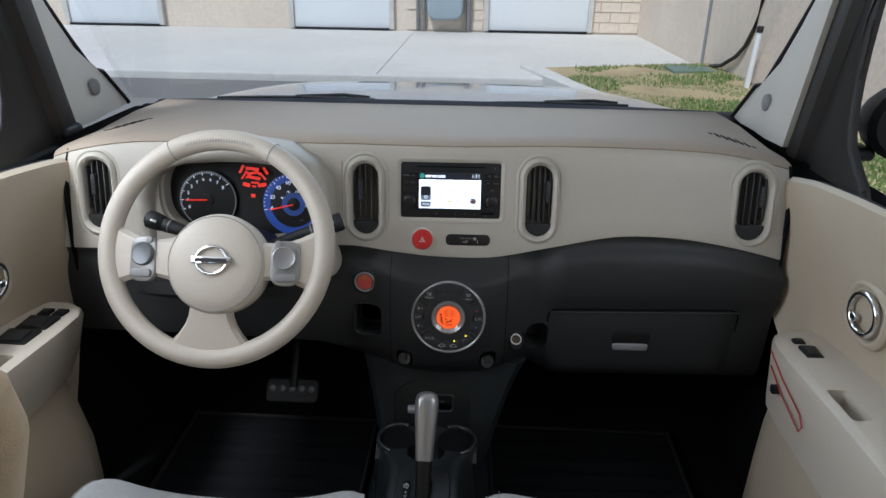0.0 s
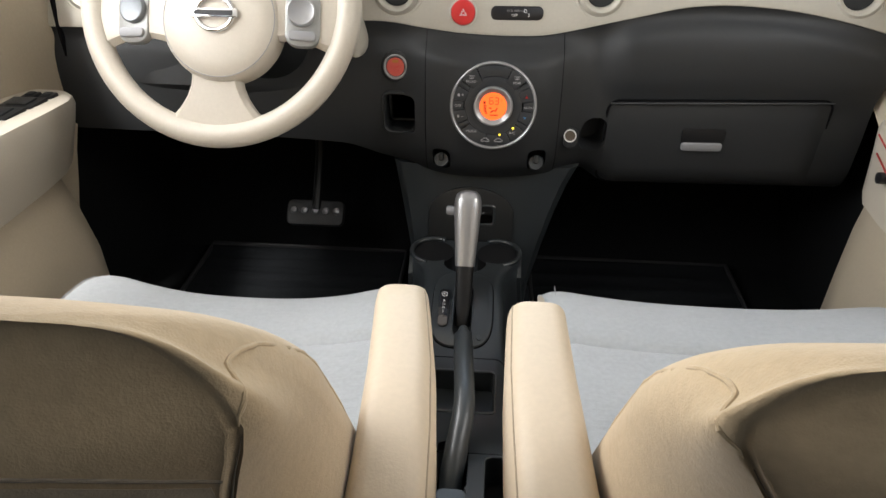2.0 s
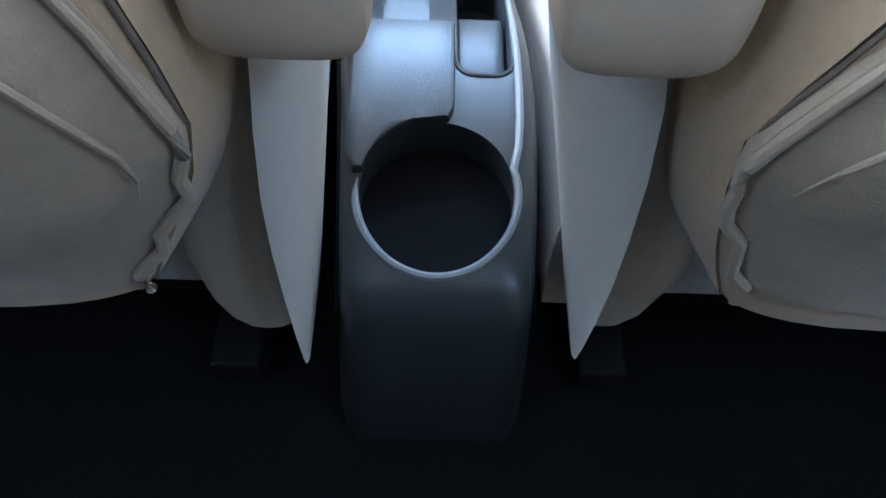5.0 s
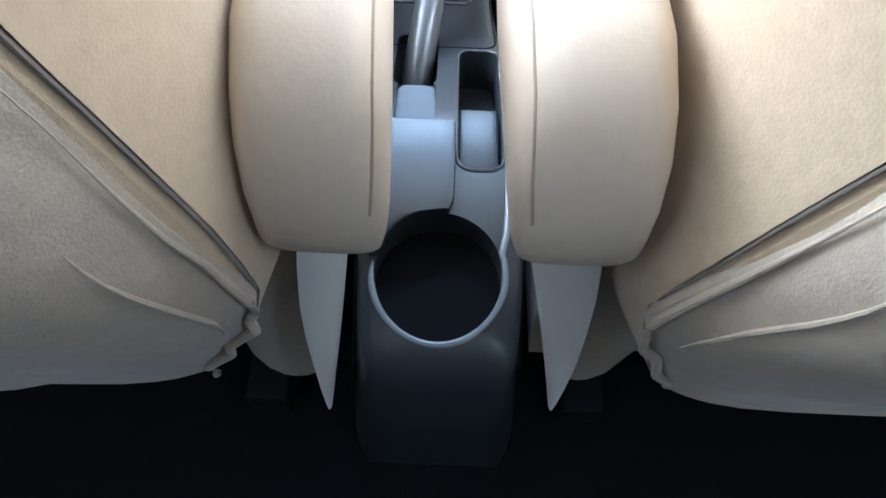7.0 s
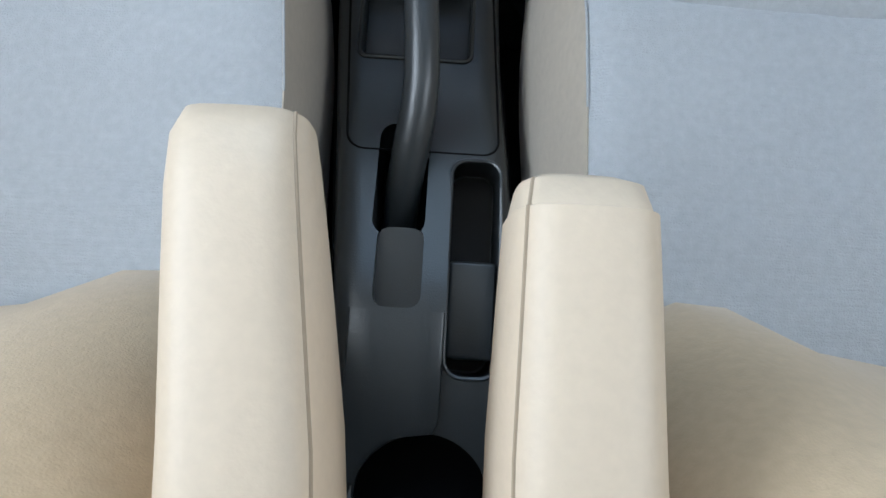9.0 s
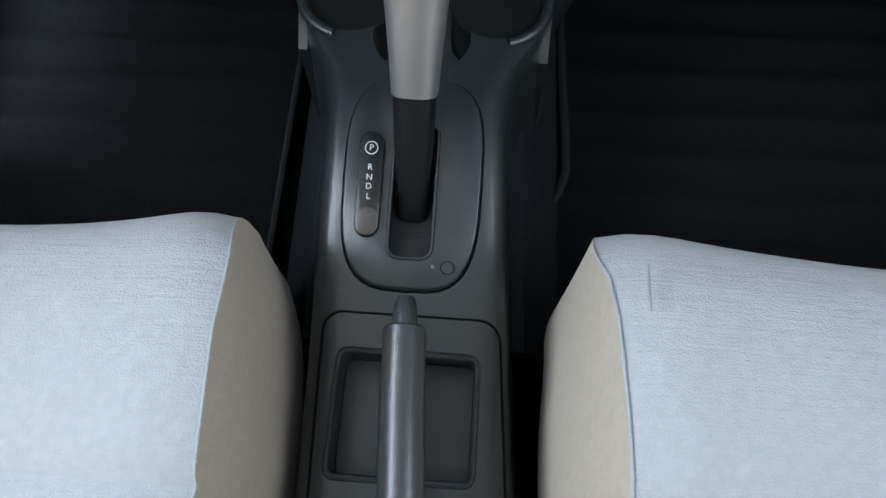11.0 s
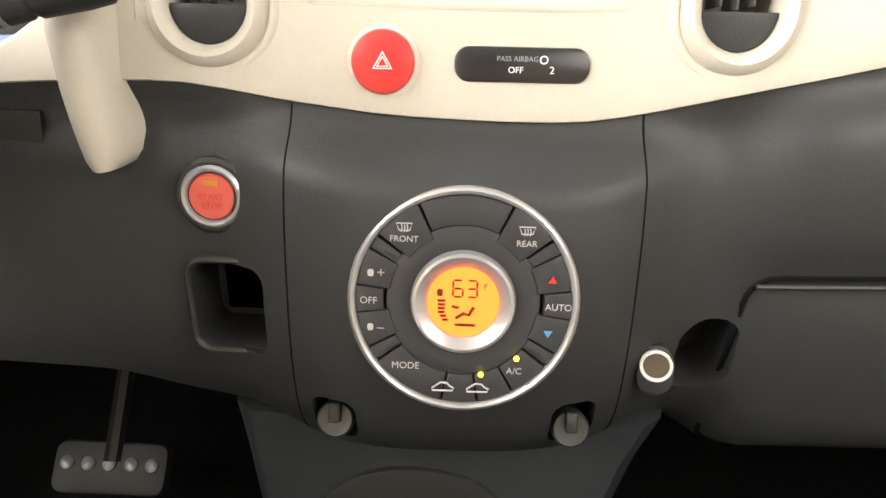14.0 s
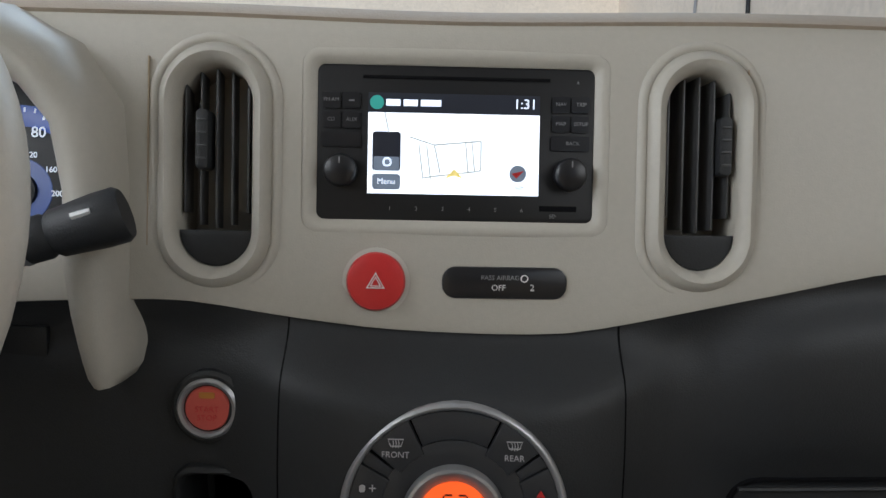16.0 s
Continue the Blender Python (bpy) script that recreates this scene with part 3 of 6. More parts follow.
holes = []
for x, z, w, h in VENTS:
    holes.append(moved(outline_prism(stadium(w, h, 8), 0.06), face_at(x, z) @ Matrix.Translation((0, -0.02, 0))))
holes.append(moved(outline_prism(rounded(0.196, 0.116, 0.010), 0.06), face_at(0.0, 0.721) @ Matrix.Translation((0, -0.02, 0))))
holes.append(moved(outline_prism(stadium(0.292, 0.166, 10, power=2.6), 0.14), Matrix.Translation((-0.378, -0.08, 0.705))))
cut(face, holes)

top = part("top_cover", loft([[(x, face_y(x) + 0.010, smooth_table(TOPZ, x) - 0.004), (x, face_y(x) + 0.020, smooth_table(TOPZ, x) + 0.003), (x, face_y(x) + 0.05, smooth_table(TOPZ, x) + 0.006), (x, 0.14, smooth_table(TOPZ, x) + 0.004), (x, 0.30, 0.5 * smooth_table(TOPZ, x) + 0.395), (x, 0.46, 0.775), (x, 0.46, 0.74), (x, face_y(x) + 0.05, 0.74)] for x in xs]), TAN_TOP, dash, "grained tan top pad")


SLAT = material("slat_grey_plastic", (0.060, 0.060, 0.062), 0.38)


def vent(x, z, w, h, flap):
    m = face_at(x, z)
    v = thing("air_vent", m.translation, "tall rounded air vent with a beige ring and dark slats", "air vent", "dashboard air vents")
    part("ring", moved(ring_frame(stadium(w + 0.022, h + 0.026, 10), stadium(w - 0.003, h - 0.003, 10), 0.03, 0.007), m @ Matrix.Translation((0, -0.007, 0))), BEIGE, v)
    part("groove", moved(ring_frame(stadium(w + 0.034, h + 0.038, 10), stadium(w + 0.020, h + 0.024, 10), 0.01, 0.002), m @ Matrix.Translation((0, -0.0015, 0))), BEIGE, v)
    # black sheet at the back of the duct, painting its inner shade
    part("duct", moved(outline_prism(stadium(w, h, 10), 0.005), m @ Matrix.Translation((0, 0.045, 0))), HOLE_SHADE, v)
    n = 5
    for i in range(n):
        sx = -w / 2 + w * (i + 0.5) / n
        hh = math.sqrt(max(0.0, (w / 2) ** 2 - sx * sx)) + (h - w) / 2
        part("slat", moved(box(-0.0007, 0.0007, 0.005, 0.024, -hh + (0.026 if flap else 0.004), hh - 0.003, 0.0004, 2), m @ Matrix.Translation((sx, 0, 0)) @ Matrix.Rotation(0.10, 4, 'Z')), SLAT, v)
    low = [(px, pz) for px, pz in stadium(w - 0.004, h - 0.004, 10) if pz < -h / 2 + 0.030]
    part("flap", moved(outline_prism(low, 0.01, 0.001), m @ Matrix.Translation((0, 0.002, 0))), DARK_SOFT, v, "plain charcoal lower flap")
    sl = part("slider", moved(outline_prism(rounded(0.0085, 0.038, 0.003, 4), 0.014, 0.002), m @ Matrix.Translation((0.0155 if x > 0 else -0.0085, -0.001, 0.017))), DARK_SOFT, v)
    for dz in (-0.012, -0.004, 0.004, 0.012):
        part("grip_rib", moved(box(-0.003, 0.003, -0.0018, 0.0, dz - 0.0006, dz + 0.0006, 0.0003, 2), m @ Matrix.Translation((0.0155 if x > 0 else -0.0085, 0.0, 0.017))), SLAT, sl)
    return v


for vx, vz, vw, vh in VENTS:
    vent(vx, vz, vw, vh, True)
for px, s in ((-0.193, 0), (0.186, 0)):
    m = face_at(px, 0.70)
    part("seam", moved(box(-0.0004, 0.0004, -0.0008, 0.002, -0.070, 0.072), m), VINYL_DARK, dash)

# defroster grilles on the top pad


def pad_z(x, y):
    zt = smooth_table(TOPZ, x)
    return lerp([(face_y(x) + 0.02, zt + 0.003), (face_y(x) + 0.05, zt + 0.006), (0.14, zt + 0.004), (0.30, 0.5 * zt + 0.395)], y)


for gx, gy, ax, ay, vx in ((0.522, 0.122, 0.066, -0.050, 0.0), (-0.638, 0.124, -0.060, -0.064, 0.0)):
    g = thing("dash_grille", (gx, gy, pad_z(gx, gy)), "black slotted defroster grille flush in the dash top", "grille")
    v = Vector((vx, 1.0))
    n = Vector((-v.y, v.x))
    for i in range(7):
        q = -1 + i / 3
        c = Vector((gx + ax * 0.5 * q, gy + ay * 0.5 * q))
        half = 0.023 * math.sqrt(1.08 - q * q)
        rings = []
        for k in range(7):
            p = c + v * half * (-1 + k / 3)
            w = 0.0030 * (1 if 0 < k < 6 else 0.45)
            a, b = p + n * w, p - n * w
            rings.append([(a.x, a.y, pad_z(a.x, a.y) + 0.0007), (b.x, b.y, pad_z(b.x, b.y) + 0.0007), (b.x, b.y, pad_z(b.x, b.y) - 0.004), (a.x, a.y, pad_z(a.x, a.y) - 0.004)])
        part("slot", loft(rings), HOLE_SHADE, g, smooth=False)

# ---- head unit ----
RM = face_at(0.0, 0.721) @ Matrix.Translation((0, 0.004, 0))
radio = thing("car_radio", RM.translation, "black navigation radio with a lit map screen", "car radio")
part("surround", moved(ring_frame(rounded(0.206, 0.126, 0.014), rounded(0.178, 0.099, 0.005), 0.02, 0.004), RM @ Matrix.Translation((0, -0.0045, 0))), BEIGE, radio, "beige recessed surround")
part("bezel", moved(outline_prism(rounded(0.180, 0.101, 0.004), 0.03, 0.002), RM), BLACK, radio)
SCREEN_W = glow("screen_white", (0.93, 0.96, 1.0), 2.0)
SCREEN_D = glow("screen_dark", (0.02, 0.022, 0.03), 0.5)
SCREEN_TXT = glow("screen_lettering", (0.85, 0.9, 1.0), 1.6)
SCREEN_GREY = glow("screen_grey_button", (0.16, 0.19, 0.24), 0.8)
SCREEN_LINE = glow("screen_map_line", (0.5, 0.52, 0.5), 0.5)
SCREEN_YEL = glow("screen_arrow", (0.8, 0.62, 0.2), 1.0)
SCREEN_GRN = glow("screen_icon_green", (0.05, 0.3, 0.25), 0.8)


def on(m, x, z, w, h, depth=0.002, y=0.0, r=0.0):
    """A thin plate on a face, centred at x, z."""
    return moved(outline_prism(rounded(w, h, r, 4) if r else [(w / 2, h / 2), (-w / 2, h / 2), (-w / 2, -h / 2), (w / 2, -h / 2)], depth), m @ Matrix.Translation((x, y, z)))


scr = part("screen", on(RM, -0.0015, -0.0005, 0.110, 0.064, 0.004, -0.0008), SCREEN_W, radio, "glowing white map screen")
part("title_bar", on(RM, -0.0015, 0.0255, 0.110, 0.0125, 0.003, -0.0012), SCREEN_D, scr)
part("zoom_button", on(RM, -0.0445, -0.0055, 0.018, 0.025, 0.003, -0.0013, 0.002), SCREEN_D, scr)
part("zoom_lower", on(RM, -0.0445, -0.0135, 0.0165, 0.009, 0.003, -0.0016, 0.001), SCREEN_GREY, scr)
part("menu_button", on(RM, -0.0445, -0.025, 0.018, 0.010, 0.003, -0.0013, 0.002), SCREEN_GREY, scr)
part("station_icon", moved(outline_prism(stadium(0.009, 0.009, 6), 0.003), RM @ Matrix.Translation((-0.051, -0.0016, 0.0255))), SCREEN_GRN, scr)
FR = Matrix.Rotation(math.pi / 2, 4, 'X')


def word(name, s, size, m, x, z, mat, parent, y=-0.0018, align='CENTER', squeeze=1.0):
    return text(name, s, size, m @ Matrix.Translation((x, y, z)) @ FR, mat, parent, align, squeeze)


for bx, bw in ((-0.0405, 0.009), (-0.0295, 0.009), (-0.0165, 0.013)):
    part("station_bar", on(RM, bx, 0.0252, bw, 0.0040, 0.0006, -0.0034), SCREEN_TXT, scr, smooth=False)
word("clock_text", "1:31", 0.0088, RM, 0.0440, 0.0258, SCREEN_TXT, scr)
word("menu_text", "Menu", 0.0052, RM, -0.0445, -0.025, SCREEN_TXT, scr)
word("scale_text", "150ft", 0.0042, RM, 0.040, -0.0275, SCREEN_GREY, scr)
part("lens_icon", moved(ring_frame(stadium(0.0058, 0.0058, 5), stadium(0.0038, 0.0038, 5), 0.001, 0.0002), RM @ Matrix.Translation((-0.044, -0.0022, -0.0125))), SCREEN_TXT, scr)
part("compass", moved(outline_prism(stadium(0.011, 0.011, 6), 0.002), RM @ Matrix.Translation((0.040, -0.0014, -0.0185))), SCREEN_GREY, scr)
part("compass_needle", moved(outline_prism([(0.004, 0.002), (-0.004, 0.0), (-0.001, -0.003)], 0.001), RM @ Matrix.Translation((0.040, -0.002, -0.0185))), RED, scr)
for a, b in (((-0.024, 0.0), (-0.021, -0.023)), ((-0.019, -0.001), (-0.016, -0.024)), ((-0.014, -0.001), (-0.010, -0.019)), ((-0.014, -0.001), (0.016, 0.002)), ((0.006, 0.001), (0.008, -0.019)), ((0.010, 0.002), (0.012, -0.017)), ((0.016, 0.002), (0.016, -0.017)), ((-0.021, -0.022), (0.016, -0.017)), ((-0.014, -0.001), (-0.03, 0.004)), ((-0.046, 0.019), (-0.043, 0.006))):
    part("map_line", moved(tube([(a[0], 0, a[1]), (b[0], 0, b[1])], 0.0005, 6), RM @ Matrix.Translation((0.0, -0.0011, 0.0))), SCREEN_LINE, scr)
part("position_arrow", moved(outline_prism([(0.0, 0.005), (-0.006, -0.0015), (0.0, 0.0005), (0.006, -0.0015)], 0.001), RM @ Matrix.Translation((-0.001, -0.002, -0.021))), SCREEN_YEL, scr)
for sx in (-1, 1):
    for r in range(2):
        for c in range(2):
            x = sx * 0.0735 + (c - 0.5) * 0.0125
            part("button", on(RM, x, 0.0265 - 0.0125 * r, 0.0115, 0.0105, 0.003, -0.0012, 0.0015), BLACK_GLOSS, radio)
    part("wide_button", on(RM, sx * 0.0735, 0.0015, 0.025, 0.0095, 0.003, -0.0012, 0.0015), BLACK_GLOSS, radio)
    k = part("knob", moved(lathe([(0.0105, 0), (0.0105, 0.006), (0.0098, 0.0085), (0.0085, 0.0095), (0.001, 0.0095)], 28), RM @ Matrix.Translation((sx * 0.0735, 0, -0.0185)) @ FR), BLACK_GLOSS, radio, "round ribbed black knob")
    part("index_mark", moved(box(-0.0004, 0.0004, -0.0100, -0.0094, 0.004, 0.008), RM @ Matrix.Translation((sx * 0.0735, 0, -0.0185))), GREY_INK, k)
for s, x, z in (("FM·AM", -0.080, 0.0265), ("▬", -0.067, 0.0265), ("CD", -0.080, 0.014), ("AUX", -0.067, 0.014), ("NAV", 0.067, 0.0265), ("TRIP", 0.080, 0.0265), ("MAP", 0.067, 0.014), ("SETUP", 0.080, 0.014), ("BACK", 0.075, 0.0015)):
    word("marking", s, 0.0034, RM, x, z, GREY_INK, radio, y=-0.0022)
for i in range(6):
    word("preset_mark", str(i + 1), 0.0036, RM, -0.042 + 0.017 * i, -0.042, GREY_INK, radio, y=-0.0006)
part("card_slot", on(RM, 0.0665, -0.0405, 0.024, 0.0035, 0.002, -0.0006), HOLE_SHADE, radio)
part("disc_slot", on(RM, 0.0, 0.042, 0.12, 0.002, 0.002, -0.0006), HOLE_SHADE, radio)
word("slot_mark", "SD", 0.0036, RM, 0.063, -0.0455, GREY_INK, radio, y=-0.0006)
word("eject_mark", "^", 0.0045, RM, 0.078, 0.040, GREY_INK, radio, y=-0.0006)

# ---- hazard button and airbag indicator ----
hm = face_at(-0.049, 0.634)
hz = thing("hazard_button", hm.translation, "round red hazard warning button with a triangle", "button")
part("collar", moved(lathe([(0.0215, -0.004), (0.0215, 0.001), (0.0195, 0.0012)], 36), hm @ FR), BEIGE_LIGHT, hz)
part("cap", moved(lathe([(0.0185, -0.004), (0.0187, 0.003), (0.0175, 0.005), (0.013, 0.0062), (0.0005, 0.0066)], 36), hm @ FR), RED, hz)
tri3 = lambda s: [(s * math.sin(a), s * math.cos(a) - 0.0008) for a in (0, 4.189, 2.094)]
for s0, s1 in ((0.0068, 0.0056), (0.0042, 0.0032)):
    part("triangle", moved(ring_frame(tri3(s0), tri3(s1), 0.001, 0.0002), hm @ Matrix.Translation((0, -0.0072, 0))), WHITE_INK, hz, smooth=False)
am = face_at(0.033, 0.634)
ab = thing("airbag_indicator", am.translation, "glossy black passenger airbag indicator plate", "indicator")
part("plate", moved(outline_prism(rounded(0.080, 0.0205, 0.0085, 6), 0.004, 0.0015), am @ Matrix.Translation((0, -0.0025, 0))), BLACK_GLOSS, ab)
word("marking", "PASS AIRBAG", 0.0042, am, -0.003, 0.0032, GREY_INK, ab, y=-0.0028)
word("marking", "OFF", 0.0052, am, -0.004, -0.0032, WHITE_INK, ab, y=-0.0028)
part("symbol", moved(ring_frame(stadium(0.005, 0.005, 5), stadium(0.0035, 0.0035, 5), 0.001, 0.0003), am @ Matrix.Translation((0.0125, -0.003, 0.003))), WHITE_INK, ab)
word("symbol_mark", "2", 0.006, am, 0.0175, -0.003, WHITE_INK, ab, y=-0.0028)

# ---- charcoal lower dash ----


def lower_y(x, z):
    """Depth of the charcoal face: proud round the climate dial, drawn back at the sides and bottom."""
    bulge = 0.048 * math.exp(-((x / 0.125) ** 4))
    base = -0.042 + FY * x
    roll = smooth_table([(0.35, 0.06), (0.40, 0.015), (0.45, 0.000), (0.52, 0.000), (0.57, 0.008), (0.60, 0.022), (0.64, 0.034)], z)
    if x > 0.16:
        roll = smooth_table([(0.33, 0.06), (0.36, 0.012), (0.43, 0.0), (0.50, -0.002), (0.54, -0.012), (0.585, -0.012), (0.62, 0.0), (0.645, 0.03)], z) * min(1, (x - 0.16) / 0.05) + roll * max(0, 1 - (x - 0.16) / 0.05)
    lean = -0.05 * (0.51 - z) * math.exp(-((x / 0.14) ** 4))
    return base - bulge + roll + lean


def lower_low(x):
    return smooth_table([(-0.74, 0.44), (-0.25, 0.42), (-0.17, 0.39), (-0.1, 0.378), (0, 0.372), (0.1, 0.378), (0.16, 0.37), (0.2, 0.345), (0.6, 0.345)], x)


rings = []
lxs = [-0.715 + 1.315 * i / 90 for i in range(91)]
for x in lxs:
    zt, zb = smooth_table(LOWZ, x) + 0.004, lower_low(x)
    col = []
    for k in range(31):
        z = zt + (zb - zt) * (k / 30) ** 1.4
        b = min(1.0, (zt - z) / 0.036)
        b = b * b * (3 - 2 * b)
        col.append((x, lower_y(x, z) * b + (face_y(x) - 0.0300) * (1 - b), z))
    rings.append(col + [(x, 0.20, zb + 0.01), (x, 0.20, zt)])
lower = part("lower_face", loft(rings), DARK_SOFT, dash, "charcoal soft lower face")


def lower_at(x, z, push=0.0):
    e = 0.004
    y = lower_y(x, z)
    dz = (lower_y(x, z + e) - lower_y(x, z - e)) / (2 * e)
    dx = (lower_y(x + e, z) - lower_y(x - e, z)) / (2 * e)
    return Matrix.Translation((x, y - push, z)) @ Matrix.Rotation(math.atan(dx), 4, 'Z') @ Matrix.Rotation(-math.atan(dz), 4, 'X')


DM = Matrix.Translation((0.003, -0.088, 0.509)) @ Matrix.Rotation(radians(-12), 4, 'X')
SK = lower_at(0.139, 0.436)
PK = Matrix.Translation((-0.147, -0.06, 0.480))
cut(lower, [moved(lathe([(0.063, -0.03), (0.063, 0.02)], 40), DM @ FR),
            moved(outline_prism(rounded(0.050, 0.062, 0.010), 0.10), PK @ Matrix.Translation((0, -0.05, 0))),
            moved(outline_prism(rounded(0.046, 0.060, 0.020), 0.10), SK @ Matrix.Translation((0.013, -0.06, 0.011)) @ Matrix.Rotation(-0.3, 4, 'Z')),
            moved(outline_prism(rounded(0.030, 0.040, 0.010), 0.08), Matrix.Translation((-0.078, -0.12, 0.413))),
            moved(outline_prism(rounded(0.030, 0.040, 0.010), 0.08), Matrix.Translation((0.077, -0.12, 0.415)))])
# pocket lined near-black: its shade is in the colour
part("coin_pocket", moved(box(-0.026, 0.026, 0.0, 0.06, -0.032, 0.032, 0.006), PK @ Matrix.Translation((0, 0.05, 0))), HOLE_SHADE, dash, "empty coin pocket with its shade painted black")
part("pocket_rim", moved(ring_frame(rounded(0.060, 0.072, 0.014), rounded(0.049, 0.061, 0.010), 0.02, 0.003), Matrix.Translation((-0.147, lower_y(-0.147, 0.48) - 0.002, 0.480))), DARK, dash)
for sx in (-0.104, 0.108):
    rings = []
    zt = smooth_table(LOWZ, sx) + 0.003
    for k in range(33):
        z = zt - (zt - 0.377) * k / 32
        b = min(1.0, (zt + 0.001 - z) / 0.036)
        b = b * b * (3 - 2 * b)
        y = lower_y(sx, z) * b + (face_y(sx) - 0.0300) * (1 - b)
        rings.append([(sx - 0.0005, y - 0.0004, z), (sx + 0.0005, y - 0.0004, z), (sx + 0.0005, y + 0.004, z), (sx - 0.0005, y + 0.004, z)])
    part("seam", loft(rings), HOLE_SHADE, dash, smooth=False)

# glove box
gb = thing("glove_box", (0.365, -0.05, 0.42), "charcoal glove box lid with a slim handle", "glove box")
rows = []
for i in range(25):
    x = 0.190 + 0.345 * i / 24
    r = []
    for k in range(9):
        z = 0.502 + 0.006 * i / 24 - 0.15 * k / 8
        e = min(i, 24 - i, k * 2, (8 - k) * 2)
        r.append((x, lower_y(x, z) - (0.006 if e > 1 else (0.004 if e == 1 else 0.0)), z))
    rows.append(r + [(x, 0.1, r[-1][2]), (x, 0.1, r[0][2])])
part("lid", loft(rows), DARK_SOFT, gb)
lo = rounded(0.351, 0.160, 0.02, 6, 0.3625, 0.427)
part("lid_gap", tube([(x, lower_y(x, z) - 0.0002, z + 0.006 * (x - 0.19) / 0.345) for x, z in lo], 0.0022, 6, up=(0, 1, 0), loop=True), HOLE_SHADE, gb)
part("lid_edge", tube([(0.19 + 0.345 * i / 20, lower_y(0.19 + 0.345 * i / 20, 0.505) - 0.006, 0.503 + 0.006 * i / 20) for i in range(21)], 0.0018, 6), DARK, gb)
hmx = lower_at(0.345, 0.432, 0.006)
part("handle", moved(outline_prism(rounded(0.066, 0.014, 0.005), 0.012, 0.003), hmx @ Matrix.Translation((0, -0.006, 0))), GREY_INK, gb, "grey pull handle")
part("handle_recess", moved(outline_prism(rounded(0.07, 0.026, 0.006), 0.004, 0.001), hmx @ Matrix.Translation((0, -0.001, 0.018))), BLACK, gb)

# ---- instrument cluster ----
hood = thing("instrument_cluster", (-0.37, 0.0, 0.65), "beige hooded instrument cluster with red and blue lit dials", "instrument cluster")
ARCH = [(-0.548, 0.615), (-0.550, 0.66), (-0.548, 0.71), (-0.535, 0.745), (-0.505, 0.771), (-0.46, 0.784), (-0.40, 0.789), (-0.34, 0.789), (-0.285, 0.784), (-0.245, 0.764), (-0.224, 0.735), (-0.2195, 0.69), (-0.2185, 0.65), (-0.217, 0.62), (-0.2145, 0.60), (-0.2125, 0.588), (-0.2115, 0.578), (-0.211, 0.572)]
rings = []
for i, (x, z) in enumerate(ARCH):
    a, b = ARCH[max(0, i - 1)], ARCH[min(len(ARCH) - 1, i + 1)]
    d = Vector((b[0] - a[0], b[1] - a[1])).normalized()
    nx, nz = -d.y, d.x
    k = 1.0 if i < len(ARCH) - 3 else (1.0, 0.88, 0.62)[i - len(ARCH) + 3]
    dp = 0.055 if i < 12 else 0.066
    prof = [(-0.019, 0.03), (-0.0185, -0.5 * dp), (-0.016, -0.8 * dp), (-0.010, -0.95 * dp), (-0.002, -1.0 * dp), (0.006, -0.96 * dp), (0.012, -0.82 * dp), (0.015, -0.55 * dp), (0.0165, -0.2 * dp), (0.018, 0.03)]
    rings.append([(x + nx * o * k, y, z + nz * o * k) for o, y in prof])
part("hood", loft(rings), BEIGE, hood, "beige arched hood").data.set_sharp_from_angle(angle=radians(70))
part("dial_face", moved(outline_prism(stadium(0.31, 0.19, 10, power=2.6), 0.01), Matrix.Translation((-0.378, 0.013, 0.707)) @ Matrix.Rotation(-0.2, 4, 'X')), BLACK, hood)
CM = Matrix.Translation((-0.374, 0.006, 0.708)) @ Matrix.Rotation(-0.2, 4, 'X')
part("inner_rim", moved(ring_frame(stadium(0.312, 0.186, 10, power=2.6), stadium(0.285, 0.160, 10, power=2.6), 0.07, 0.004), Matrix.Translation((-0.378, -0.020, 0.705)) @ Matrix.Rotation(-0.2, 4, 'X')), BEIGE, hood)
BLUE = glow("blue_dial_light", (0.03, 0.07, 0.30), 0.55)
BLUE_IN = glow("blue_dial_centre", (0.04, 0.08, 0.28), 0.3)
WHITE_LIT = glow("white_lit_marking", (0.85, 0.9, 1.0), 0.9)
RED_LIT = glow("red_lit_marking", (1.0, 0.04, 0.02), 1.0)


